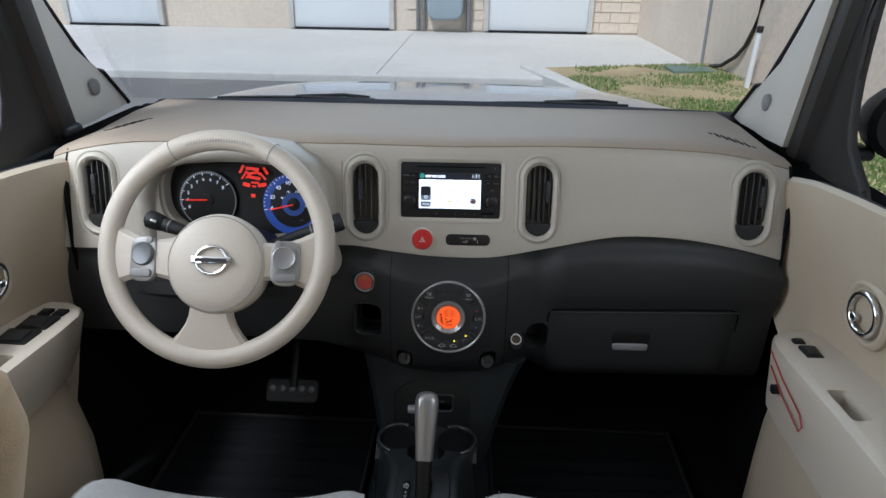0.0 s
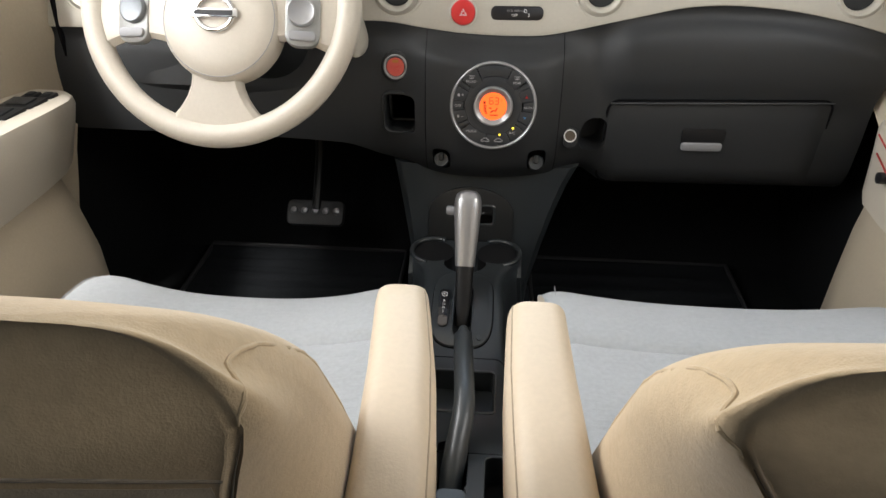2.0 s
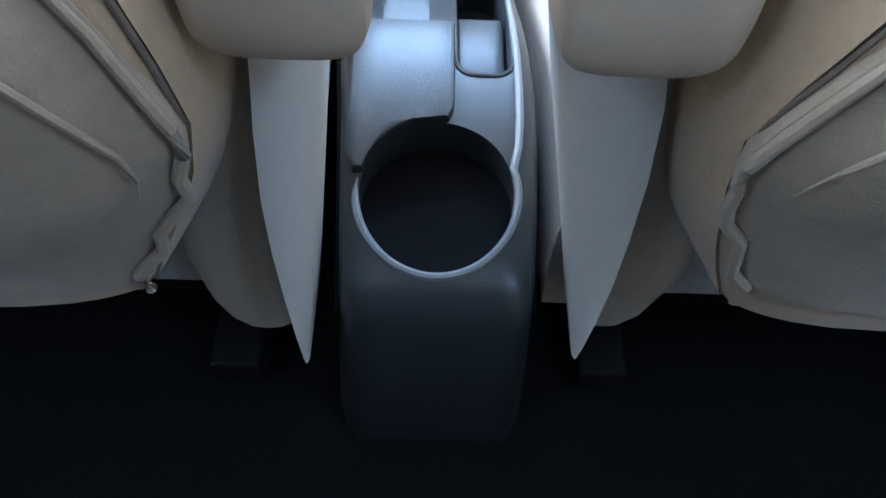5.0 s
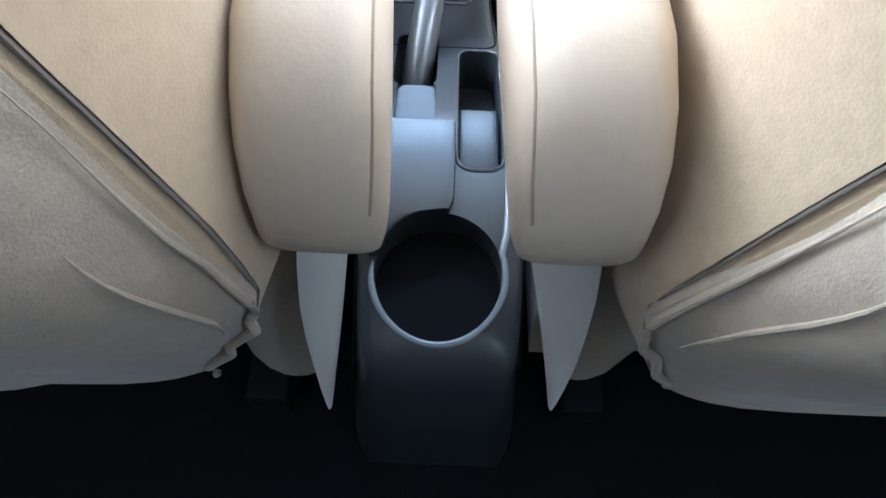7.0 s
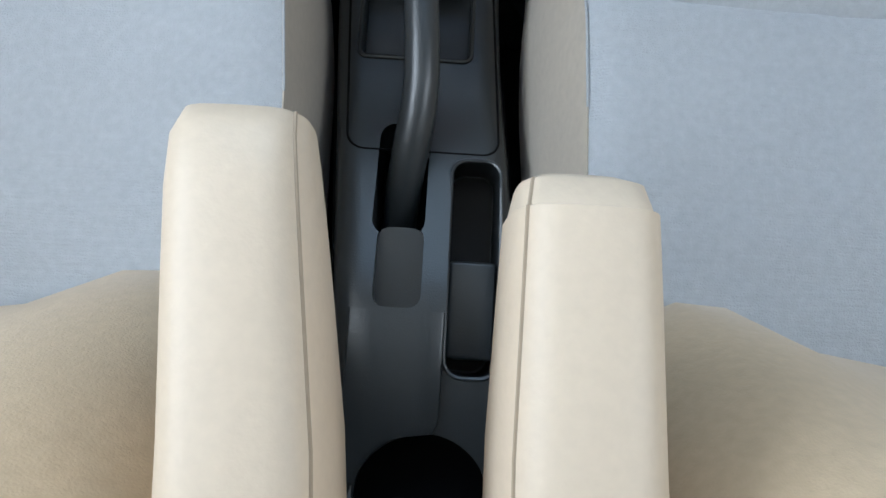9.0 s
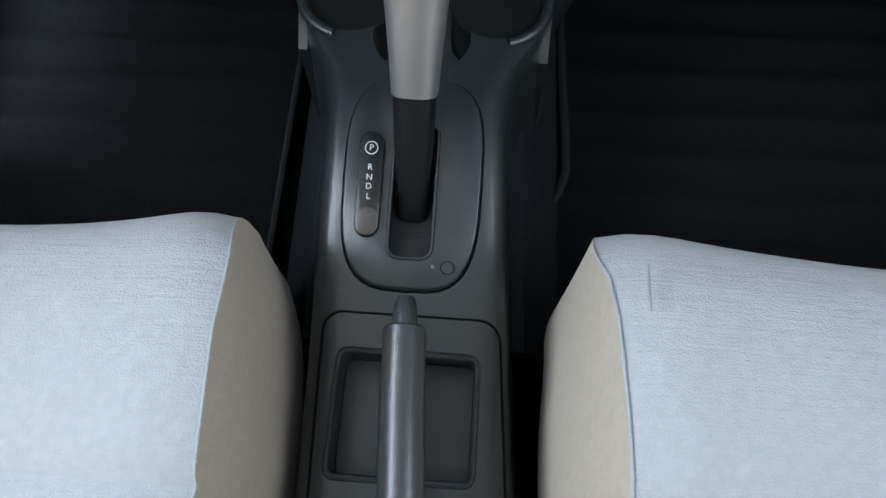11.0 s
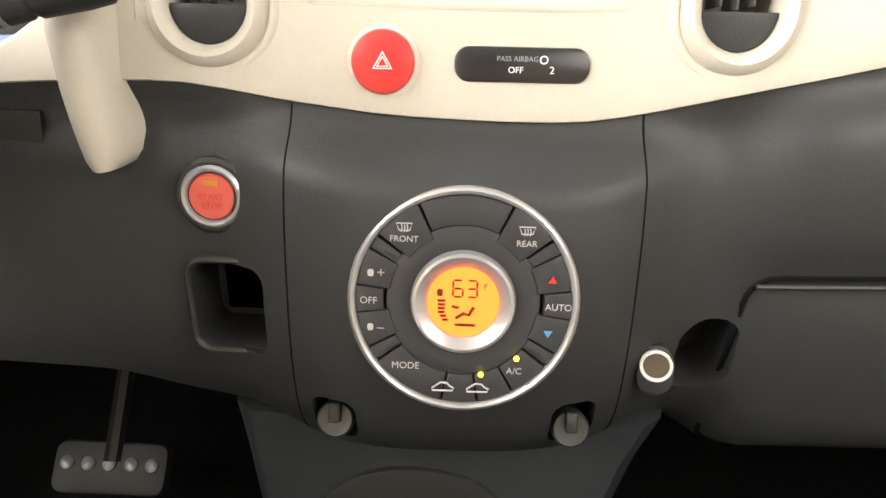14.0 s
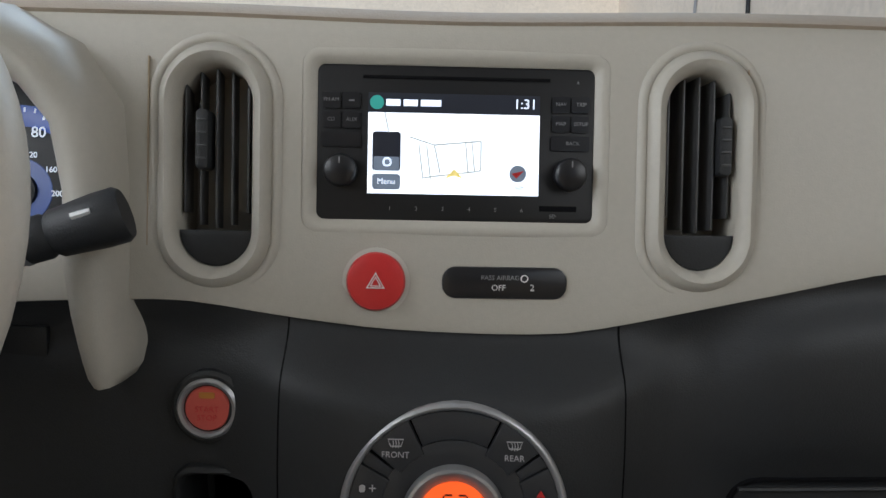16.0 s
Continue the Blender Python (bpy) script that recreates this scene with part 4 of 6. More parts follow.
def dial(cx, cz, r, lit, numbers, a0, a1, size, needle):
    c = CM @ Matrix.Translation((cx, -0.001, cz))
    d = part("dial", moved(lathe([(r, 0), (r, 0.0012), (r * 0.97, 0.0015), (0.0005, 0.0015)], 40), c @ FR), BLACK, hood)
    if lit:
        part("glow_ring", moved(ring_frame(stadium(2.02 * r, 2.02 * r, 10), stadium(1.52 * r, 1.52 * r, 10), 0.002, 0.0005), c @ Matrix.Translation((0, -0.0022, 0))), BLUE, d)
        part("glow_centre", moved(lathe([(0.40 * r, 0), (0.38 * r, 0.0019), (0.001, 0.0019)], 30), c @ FR), BLUE_IN, d)
    else:
        part("arc", moved(ring_frame(stadium(2.04 * r, 2.04 * r, 10), stadium(1.96 * r, 1.96 * r, 10), 0.002, 0.0004), c @ Matrix.Translation((0, -0.002, 0))), GREY_INK, d)
    n = len(numbers)
    for i, s in enumerate(numbers):
        a = radians(a0 + (a1 - a0) * i / (n - 1))
        word("number", s, size, c, -math.sin(a) * r * 0.72, math.cos(a) * r * 0.72, WHITE_LIT, d, y=-0.003)
        part("tick", moved(box(-0.0005, 0.0005, -0.001, 0, r * 0.88, r * 0.98), c @ Matrix.Translation((0, -0.002, 0)) @ Matrix.Rotation(-a, 4, 'Y')), WHITE_LIT, d, smooth=False)
    for i in range(4 * n - 3):
        a = radians(a0 + (a1 - a0) * i / (4 * n - 4))
        part("fine_tick", moved(box(-0.0003, 0.0003, -0.001, 0, r * 0.93, r * 0.98), c @ Matrix.Translation((0, -0.002, 0)) @ Matrix.Rotation(-a, 4, 'Y')), WHITE_LIT, d, smooth=False)
    a = radians(needle)
    part("needle", moved(box(-0.0009, 0.0009, -0.001, 0, 0.0, r * 0.8), c @ Matrix.Translation((0, -0.004, 0)) @ Matrix.Rotation(-a, 4, 'Y')), RED_LIT, d, smooth=False)
    part("needle_hub", moved(lathe([(0.22 * r, 0), (0.2 * r, 0.004), (0.001, 0.005)], 20), c @ FR), BLACK, d)


dial(-0.073, -0.022, 0.052, False, "0 1 2 3 4 5 6 7 8".split(), 112, -52, 0.0085, 92)
dial(0.086, -0.026, 0.056, True, "0 20 40 60 80 100 120 140".split(), 102, -108, 0.0100, 104)
for i, s in enumerate("40 80 120 160 200".split()):
    a = radians(62 - 39 * i)
    word("inner_number", s, 0.0055, CM, 0.087 - 0.0245 * math.sin(a), -0.026 + 0.0245 * math.cos(a), WHITE_LIT, hood, y=-0.004)
for x, z, w, h, a in ((0.012, 0.037, 0.024, 0.005, 4), (0.010, 0.029, 0.016, 0.004, -8), (0.015, 0.021, 0.022, 0.005, 10), (0.004, 0.023, 0.010, 0.004, -30), (0.022, 0.030, 0.010, 0.004, 35),
                      (-0.008, 0.036, 0.016, 0.004, -62), (-0.003, 0.026, 0.018, 0.003, -55), (0.036, 0.034, 0.014, 0.004, 58), (0.031, 0.024, 0.016, 0.003, 50),
                      (0.000, 0.008, 0.013, 0.006, 14), (0.016, 0.012, 0.014, 0.003, 0), (0.029, 0.008, 0.015, 0.006, -10), (0.014, 0.005, 0.008, 0.003, 5)):
    part("display_segment", moved(outline_prism(rounded(w, h, 0.001), 0.001), CM @ Matrix.Translation((x, -0.003, z)) @ Matrix.Rotation(radians(a), 4, 'Y')), RED_LIT, hood, smooth=False)
part("warning_light", on(CM, 0.012, -0.012, 0.007, 0.006, 0.001, -0.003), RED_LIT, hood, smooth=False)
word("unit_mark", "km/h", 0.004, CM, 0.10, -0.055, GREY_INK, hood, y=-0.003)

# ---- steering column and wheel ----
WM = Matrix.Translation((-0.363, -0.187, 0.676)) @ Matrix.Rotation(radians(-29), 4, 'X')
wheel = thing("steering_wheel", WM.translation, "beige leather-trimmed three-spoke steering wheel", "steering wheel")
POD_GREY = material("pod_grey_plastic", (0.30, 0.30, 0.29), 0.35, 0.3)
WHEEL = material("wheel_beige_leather", (0.52, 0.475, 0.405), 0.42, bump=0.2, bump_scale=600, vary=0.05)
part("rim", moved(tube([(0.1735 * math.cos(a), 0, 0.1735 * math.sin(a)) for a in [2 * math.pi * i / 72 for i in range(72)]], 0.0165, 16, up=(0, 1, 0), loop=True), WM), WHEEL, wheel)
for a in (62, 118):
    ca, sa = math.cos(radians(a)), math.sin(radians(a))
    part("rim_seam", moved(tube([(0.1735 * ca + 0.0168 * math.cos(b) * ca, 0.0168 * math.sin(b), 0.1735 * sa + 0.0168 * math.cos(b) * sa) for b in [2 * math.pi * i / 16 for i in range(16)]], 0.0007, 6, up=(sa, 0, -ca), loop=True), WM), GREY_INK, wheel)
for i in range(26):
    a = radians(72 + 36 * i / 25)
    part("stitch", moved(tube([(0.1735 * math.cos(a), -0.0165, 0.166 * math.sin(a)), (0.1735 * math.cos(a), -0.0155, 0.177 * math.sin(a))], 0.0005, 5, up=(1, 0, 0)), WM), GREY_INK, wheel)
for s in (-1, 1):
    sp = []
    for k in range(9):
        t = k / 8
        x = s * (0.055 + 0.108 * t)
        h = 0.036 - 0.010 * math.sin(math.pi * t) + 0.016 * t * t
        zc = -0.022 + 0.004 * t
        y0 = -0.020 + 0.018 * t
        sp.append([(x, y0 + 0.022, zc - h * 0.8), (x, y0 + 0.004, zc - h), (x, y0 - 0.004, zc - h * 0.8), (x, y0 - 0.006, zc), (x, y0 - 0.004, zc + h * 0.8), (x, y0 + 0.004, zc + h), (x, y0 + 0.022, zc + h * 0.8)])
    part("spoke", moved(loft(sp), WM), WHEEL, wheel)
    pm = WM @ Matrix.Translation((s * 0.113 + 0.004, -0.0185, -0.023)) @ Matrix.Rotation(s * 0.17, 4, 'Z')
    pod = part("switch_pod", moved(outline_prism(rounded(0.045, 0.070, 0.016), 0.012, 0.003), pm), POD_GREY, wheel, "silver-grey switch pod")
    part("round_button", moved(lathe([(0.0185, 0), (0.0185, 0.005), (0.0165, 0.007), (0.0145, 0.0062), (0.001, 0.0062)], 28), pm @ Matrix.Translation((-s * 0.002, 0, 0.008)) @ FR), material("switch_grey", (0.15, 0.16, 0.17), 0.35, 0.4) if s < 0 else SILVER, pod)
    part("bar_button", moved(outline_prism(rounded(0.036, 0.012, 0.005), 0.006, 0.002), pm @ Matrix.Translation((0, -0.005, -0.022))), GREY_INK, pod)
    part("small_button", moved(lathe([(0.005, 0), (0.005, 0.004), (0.001, 0.005)], 16), pm @ Matrix.Translation((-s * 0.012, 0, 0.030)) @ FR), GREY_INK, pod)
sp = []
for k in range(9):
    t = k / 8
    z = -0.055 - 0.108 * t
    w = 0.042 - 0.012 * math.sin(math.pi * min(1, t * 1.1)) + 0.030 * t ** 3
    y0 = -0.018 + 0.014 * t
    sp.append([(-w, y0 + 0.018, z), (-w, y0 + 0.003, z), (-w * 0.85, y0 - 0.004, z), (0, y0 - 0.006, z), (w * 0.85, y0 - 0.004, z), (w, y0 + 0.003, z), (w, y0 + 0.018, z)])
part("spoke", moved(loft(sp), WM), WHEEL, wheel)
part("horn_pad", moved(lathe([(0.078, -0.012), (0.079, 0.012), (0.077, 0.020), (0.072, 0.026), (0.055, 0.031), (0.028, 0.034), (0.0005, 0.035)], 56), WM @ Matrix.Translation((0.009, 0, -0.027)) @ FR), WHEEL, wheel, "round domed beige horn pad")
part("pad_seam", moved(tube([(0.0735 * math.cos(a), -0.0255, 0.0735 * math.sin(a)) for a in [2 * math.pi * i / 48 for i in range(48)]], 0.0006, 6, up=(0, 1, 0), loop=True), WM @ Matrix.Translation((0.009, 0, -0.027))), GREY_INK, wheel)
em = WM @ Matrix.Translation((0.008, -0.036, -0.023))
eb = part("emblem", moved(tube([(0.024 * math.cos(a), 0, 0.021 * math.sin(a)) for a in [2 * math.pi * i / 40 for i in range(40)]], 0.0035, 10, up=(0, 1, 0), loop=True), em), CHROME, wheel, "chrome ring emblem with a plain bar")
part("bar", moved(outline_prism(rounded(0.062, 0.012, 0.002), 0.004, 0.0015), em @ Matrix.Translation((0, -0.004, 0))), CHROME, eb)
part("bar_inlay", moved(outline_prism(rounded(0.050, 0.006, 0.001), 0.002), em @ Matrix.Translation((0, -0.0046, 0))), BLACK, eb)
col = thing("steering_column", (-0.363, -0.05, 0.62), "dark steering column with two stalks", "steering column")
part("shroud", moved(loft([[(w * math.cos(a), y, w * 0.8 * math.sin(a) - 0.006) for a in [2 * math.pi * i / 24 for i in range(24)]] for y, w in ((0.0, 0.058), (0.04, 0.066), (0.12, 0.07), (0.22, 0.072))]), WM), DARK, col)


def stalk(tip, root):
    p, q = Vector(tip), Vector(root)
    pts = [q + (p - q) * t for t in (0, 0.3, 0.55, 0.62, 0.70, 0.72, 0.74, 0.9, 0.98, 1.0)]
    r = [0.0085, 0.0100, 0.0115, 0.0125, 0.0128, 0.0112, 0.0135, 0.0158, 0.0160, 0.0140]
    s = part("stalk", tube(pts, r, 18), DARK_SOFT, col)
    d = (p - q).normalized()
    part("mark_ring", tube([q + d * ((p - q).length * 0.605), q + d * ((p - q).length * 0.625)], 0.0129, 18), GREY_INK, s)
    part("symbol", tube([p - d * 0.022 + Vector((0, -0.0135, 0.007)), p - d * 0.012 + Vector((0, -0.0135, 0.007))], 0.002, 6), WHITE_INK, s)


stalk((-0.184, -0.072, 0.682), (-0.315, -0.110, 0.642))
stalk((-0.520, -0.085, 0.680), (-0.41, -0.110, 0.655))
part("knee_panel", loft([[(-0.70 + 0.44 * i / 8, y, z) for y, z in ((-0.035, 0.60), (-0.045 - 0.02 * math.sin(math.pi * i / 8), 0.52), (-0.03, 0.46), (0.02, 0.42), (0.10, 0.41), (0.10, 0.60))] for i in range(9)]), DARK, col, "charcoal knee panel under the column")

# ---- climate control ----
cl = thing("climate_control", DM.translation, "round climate control panel with a lit orange display", "climate control")
part("outer_ring", moved(ring_frame(stadium(0.1345, 0.1345, 14), stadium(0.1250, 0.1250, 14), 0.02, 0.0022), DM @ Matrix.Translation((0, -0.0065, 0))), SILVER, cl, "satin silver outer ring")
FACE = material("panel_charcoal", (0.028, 0.030, 0.034), 0.4, bump=0.1, bump_scale=900, vary=0.05)
part("face", moved(lathe([(0.0635, -0.02), (0.0635, 0.0), (0.001, 0.001)], 56), DM @ FR), HOLE_SHADE, cl)


def wedge(a0, a1, r0, r1, n=10):
    """A ring sector outline, degrees clockwise from the top."""
    out = [(r1 * math.sin(radians(a0 + (a1 - a0) * i / n)), r1 * math.cos(radians(a0 + (a1 - a0) * i / n))) for i in range(n + 1)]
    inn = [(r0 * math.sin(radians(a0 + (a1 - a0) * i / n)), r0 * math.cos(radians(a0 + (a1 - a0) * i / n))) for i in range(n, -1, -1)]
    return list(reversed(out + inn))


def panel_piece(name, pts, lift=0.0):
    return part(name, moved(outline_prism(pts, 0.008, 0.0012), DM @ Matrix.Translation((0, -0.0035 - lift, 0))), FACE, cl)


part("inner_panel", moved(ring_frame(stadium(0.089, 0.089, 14), stadium(0.061, 0.061, 14), 0.008, 0.001), DM @ Matrix.Translation((0, -0.0035, 0))), FACE, cl)
panel_piece("top_panel", wedge(-25, 25, 0.0448, 0.0622))
for a0, a1 in ((26.3, 52), (-52, -26.3)):
    panel_piece("defrost_button", wedge(a0, a1, 0.040, 0.0625), 0.001)
for a0, a1 in ((53.5, 61), (-61, -53.5), (119, 127), (-127, -119)):
    panel_piece("spacer", wedge(a0, a1, 0.0445, 0.0625))
for s in (-1, 1):
    panel_piece("rocker_button", wedge(s * 61.5 if s > 0 else -82, 82 if s > 0 else -61.5, 0.043, 0.0625), 0.0008)
    panel_piece("rocker_button", wedge(98 if s > 0 else -118, 118 if s > 0 else -98, 0.043, 0.0625), 0.0008)
    panel_piece("end_button", wedge(82.5 if s > 0 else -97.5, 97.5 if s > 0 else -82.5, 0.0465, 0.0625), 0.0018)
for a0, a1 in ((128, 150), (151, 170), (171, 190), (191, 232)):
    panel_piece("mode_button", wedge(a0, a1, 0.0446, 0.0625), 0.0008)
part("knob_ring", moved(lathe([(0.0305, -0.004), (0.0305, 0.006), (0.0292, 0.0085), (0.0275, 0.009), (0.0218, 0.0055), (0.0208, 0.004), (0.0208, -0.004)], 56), DM @ FR), SILVER, cl, "satin silver turning ring")
LCD = glow("orange_display", (1.0, 0.12, 0.018), 1.25)
LCD_INK = material("display_ink", (0.10, 0.012, 0.004), 0.5)
lcd = part("display", moved(lathe([(0.0209, 0), (0.0209, 0.0045), (0.0005, 0.0048)], 48), DM @ FR), LCD, cl, "glowing orange display")


def segments(x, z, w, h, on_bits):
    q = {"a": (0, h / 2, w, 0), "g": (0, 0, w, 0), "d": (0, -h / 2, w, 0), "f": (-w / 2, h / 4, 0, h / 2), "b": (w / 2, h / 4, 0, h / 2), "e": (-w / 2, -h / 4, 0, h / 2), "c": (w / 2, -h / 4, 0, h / 2)}
    for k in on_bits:
        dx, dz, sw, sh = q[k]
        part("digit_bar", on(DM, x + dx, z + dz, max(0.0011, sw - 0.0013), max(0.0011, sh - 0.0008), 0.0004, -0.0052), LCD_INK, lcd, smooth=False)


segments(-0.0032, 0.0082, 0.0056, 0.0098, "afgedc")
segments(0.0050, 0.0082, 0.0056, 0.0098, "abgcd")
word("unit", "F", 0.0045, DM, 0.0125, 0.0098, LCD_INK, lcd, y=-0.0052)
for i in range(6):
    part("fan_bar", on(DM, -0.0125 + 0.0012 * max(0, i - 3), 0.0008 - 0.0023 * i, 0.0046 - 0.0002 * i, 0.0015, 0.0004, -0.0052), LCD_INK, lcd, smooth=False)
part("fan_symbol", on(DM, -0.0135, 0.0055, 0.0035, 0.0042, 0.0004, -0.0052, 0.001), LCD_INK, lcd)
part("seat_symbol", moved(tube([(-0.004, 0, -0.0095), (0.0005, 0, -0.0065), (0.0035, 0, -0.0075), (0.0062, 0, -0.0025)], 0.0010, 6, up=(0, 1, 0)), DM @ Matrix.Translation((0, -0.0052, 0))), LCD_INK, lcd)
part("flow_arrow", moved(tube([(-0.0065, 0, -0.0025), (-0.0025, 0, -0.0032)], 0.0009, 6, up=(0, 1, 0)), DM @ Matrix.Translation((0, -0.0052, 0))), LCD_INK, lcd)
part("mode_bar", on(DM, 0.0015, -0.0135, 0.012, 0.0016, 0.0004, -0.0052), LCD_INK, lcd)
for s, x, z, sz in (("FRONT", -0.0345, 0.0365, 0.0050), ("REAR", 0.0345, 0.0360, 0.0050), ("OFF", -0.0545, -0.0002, 0.0058), ("AUTO", 0.0545, -0.0005, 0.0055), ("MODE", -0.0325, -0.0390, 0.0058), ("A/C", 0.0310, -0.0400, 0.0055)):
    word("marking", s, sz, DM, x, z, PANEL_INK, cl, y=-0.0072)
for z, s in ((0.016, "+"), (-0.0165, "–")):
    word("marking", s, 0.0085, DM, -0.0475, z, PANEL_INK, cl, y=-0.0062)
    part("fan_mark", on(DM, -0.0535, z, 0.0035, 0.0042, 0.0006, -0.006, 0.0012), PANEL_INK, cl)
for x in (-0.0345, 0.0345):
    part("heat_symbol", moved(tube([(x - 0.0045, 0, 0.0455), (x + 0.0045, 0, 0.0455), (x + 0.003, 0, 0.0415), (x - 0.003, 0, 0.0415)], 0.0004, 5, up=(0, 1, 0), loop=True), DM @ Matrix.Translation((0, -0.0068, 0))), PANEL_INK, cl)
    for d in (-0.0016, 0, 0.0016):
        part("heat_wave", moved(tube([(x + d, 0, 0.0405), (x + d + 0.0004, 0, 0.0430), (x + d, 0, 0.0448)], 0.0003, 5, up=(0, 1, 0)), DM @ Matrix.Translation((0, -0.0068, 0))), PANEL_INK, cl)
part("warmer_mark", moved(outline_prism([(0.0, 0.002), (-0.0026, -0.002), (0.0026, -0.002)], 0.0006), DM @ Matrix.Translation((0.0505, -0.0062, 0.0155))), RED, cl)
part("cooler_mark", moved(outline_prism([(0.0, -0.002), (0.0026, 0.002), (-0.0026, 0.002)], 0.0006), DM @ Matrix.Translation((0.0495, -0.0062, -0.0170))), material("blue_marking", (0.08, 0.25, 0.5), 0.5), cl)
for x in (-0.0105, 0.0100):
    part("car_symbol", moved(tube([(x - 0.006, 0, -0.0525), (x - 0.0035, 0, -0.0508), (x - 0.001, 0, -0.049), (x + 0.0025, 0, -0.0492), (x + 0.004, 0, -0.051), (x + 0.0065, 0, -0.0522), (x + 0.006, 0, -0.054), (x - 0.006, 0, -0.0542)], 0.0006, 5, up=(0, 1, 0), loop=True), DM @ Matrix.Translation((0, -0.0064, 0))), PANEL_INK, cl)
LED = glow("yellow_indicator", (1.0, 0.75, 0.05), 2.0)
for x, z in ((0.0322, -0.0325), (0.0118, -0.0432)):
    part("indicator", moved(lathe([(0.0016, 0), (0.0016, 0.0008), (0.0002, 0.001)], 12), DM @ Matrix.Translation((x, -0.0058, z)) @ FR), LED, cl)

# ---- start button, socket, hooks ----
SM = Matrix.Translation((-0.153, lower_y(-0.153, 0.554) - 0.001, 0.554)) @ Matrix.Rotation(-0.12, 4, 'X')
st = thing("start_button", SM.translation, "round faded red engine start button with a silver rim", "start button")
part("bezel", moved(lathe([(0.024, -0.01), (0.024, 0.001), (0.0215, 0.003), (0.019, 0.0028)], 36), SM @ FR), DARK, st)
part("rim", moved(lathe([(0.0195, -0.006), (0.0195, 0.004), (0.0178, 0.0058), (0.0160, 0.0050), (0.0145, 0.001)], 40), SM @ FR), SILVER, st, "silver rim")
cap = part("cap", moved(lathe([(0.0145, -0.004), (0.0145, 0.003), (0.0135, 0.0042), (0.0005, 0.0046)], 36), SM @ FR), PINK_RED, st)
word("marking", "START", 0.0052, SM, 0, -0.0003, RED, cap, y=-0.0048)
word("marking", "STOP", 0.0052, SM, 0, -0.0058, RED, cap, y=-0.0048)
part("lamp", on(SM, 0, 0.0088, 0.010, 0.004, 0.001, -0.0046, 0.001), glow("amber_lamp", (0.35, 0.14, 0.02), 0.2), cap)
so = thing("power_socket", (0.139, -0.03, 0.434), "round power socket with a pale plastic rim", "power socket")
QM = Matrix.Translation((0.1285, -0.066, 0.4545)) @ Matrix.Rotation(-0.28, 4, 'X') @ Matrix.Rotation(-0.2, 4, 'Z') @ Matrix.Scale(0.68, 4)
part("rim", moved(lathe([(0.0148, -0.01), (0.0152, 0.003), (0.0140, 0.0045), (0.0125, 0.003), (0.0118, -0.006)], 32), QM @ FR), material("socket_rim", (0.75, 0.75, 0.72), 0.35, vary=0.03), so, "pale translucent rim")
part("barrel", moved(lathe([(0.0120, 0.0), (0.0115, -0.015), (0.0005, -0.016)], 28), QM @ FR), material("socket_brass", (0.10, 0.08, 0.06), 0.5, 0.4), so)
part("housing", moved(outline_prism(rounded(0.034, 0.050, 0.016), 0.03, 0.004), QM @ Matrix.Translation((0, 0.003, -0.006))), DARK, so)
for hx in (-0.0785, 0.0765):
    h = thing("bag_hook", (hx, -0.06, 0.396), "round grey bag hook under the dial", "hook", "bag hooks")
    m = Matrix.Translation((hx, -0.074, 0.409)) @ Matrix.Rotation(-0.45, 4, 'X')
    part("button", moved(lathe([(0.0125, -0.02), (0.0125, 0.003), (0.0110, 0.005), (0.0085, 0.0045), (0.0005, 0.0048)], 30), m @ FR), CONSOLE_GREY, h)
    part("stem", moved(box(-0.004, 0.004, -0.01, 0.05, -0.002, 0.012, 0.002), m), DARK, h)

# ---- lower stack ----
stack = thing("centre_stack", (-0.02, 0.0, 0.05), "charcoal lower centre stack narrowing to the floor", "centre stack", kind="structure")
rings = []
for z, x0, x1, y in ((0.385, -0.168, 0.157, -0.040), (0.35, -0.162, 0.141, -0.042), (0.30, -0.153, 0.123, -0.050), (0.24, -0.143, 0.105, -0.060), (0.15, -0.130, 0.082, -0.072), (0.04, -0.120, 0.072, -0.080)):
    cx, w = (x0 + x1) / 2, (x1 - x0) / 2
    rings.append([(cx + w * sx, y + dy, z) for sx, dy in ((-1, 0.22), (-1, 0.03), (-0.97, 0.012), (-0.88, 0.0), (-0.5, -0.004), (0, -0.006), (0.5, -0.004), (0.88, 0.0), (0.97, 0.012), (1, 0.03), (1, 0.22))])
body = part("body", loft(rings), CONSOLE_GREY, stack)
arch = [(-0.075 * 1.0, -0.09), (-0.075, -0.02)] + [(-0.075 * math.cos(radians(a)), -0.02 + 0.05 * math.sin(radians(a))) for a in range(15, 180, 15)] + [(0.075, -0.02), (0.075, -0.09)]
AM = Matrix.Translation((-0.028, -0.0572, 0.318)) @ Matrix.Rotation(radians(-8), 4, 'X')
part("dark_arch", moved(outline_prism(list(reversed(arch)), 0.01, 0.002), AM), DARK, stack, "darker arched recess panel")
um = AM @ Matrix.Translation((0.009, -0.003, -0.020))
part("port_frame", moved(ring_frame(rounded(0.070, 0.040, 0.008), rounded(0.060, 0.031, 0.006), 0.006, 0.002), um), CONSOLE_GREY, stack, "thin frame round the ports")
part("port_panel", moved(outline_prism(rounded(0.060, 0.031, 0.006), 0.004), um @ Matrix.Translation((0, 0.003, 0))), BLACK, stack)
word("port_mark", "USB", 0.006, um, 0.010, 0.004, GREY_INK, stack, y=0.001)

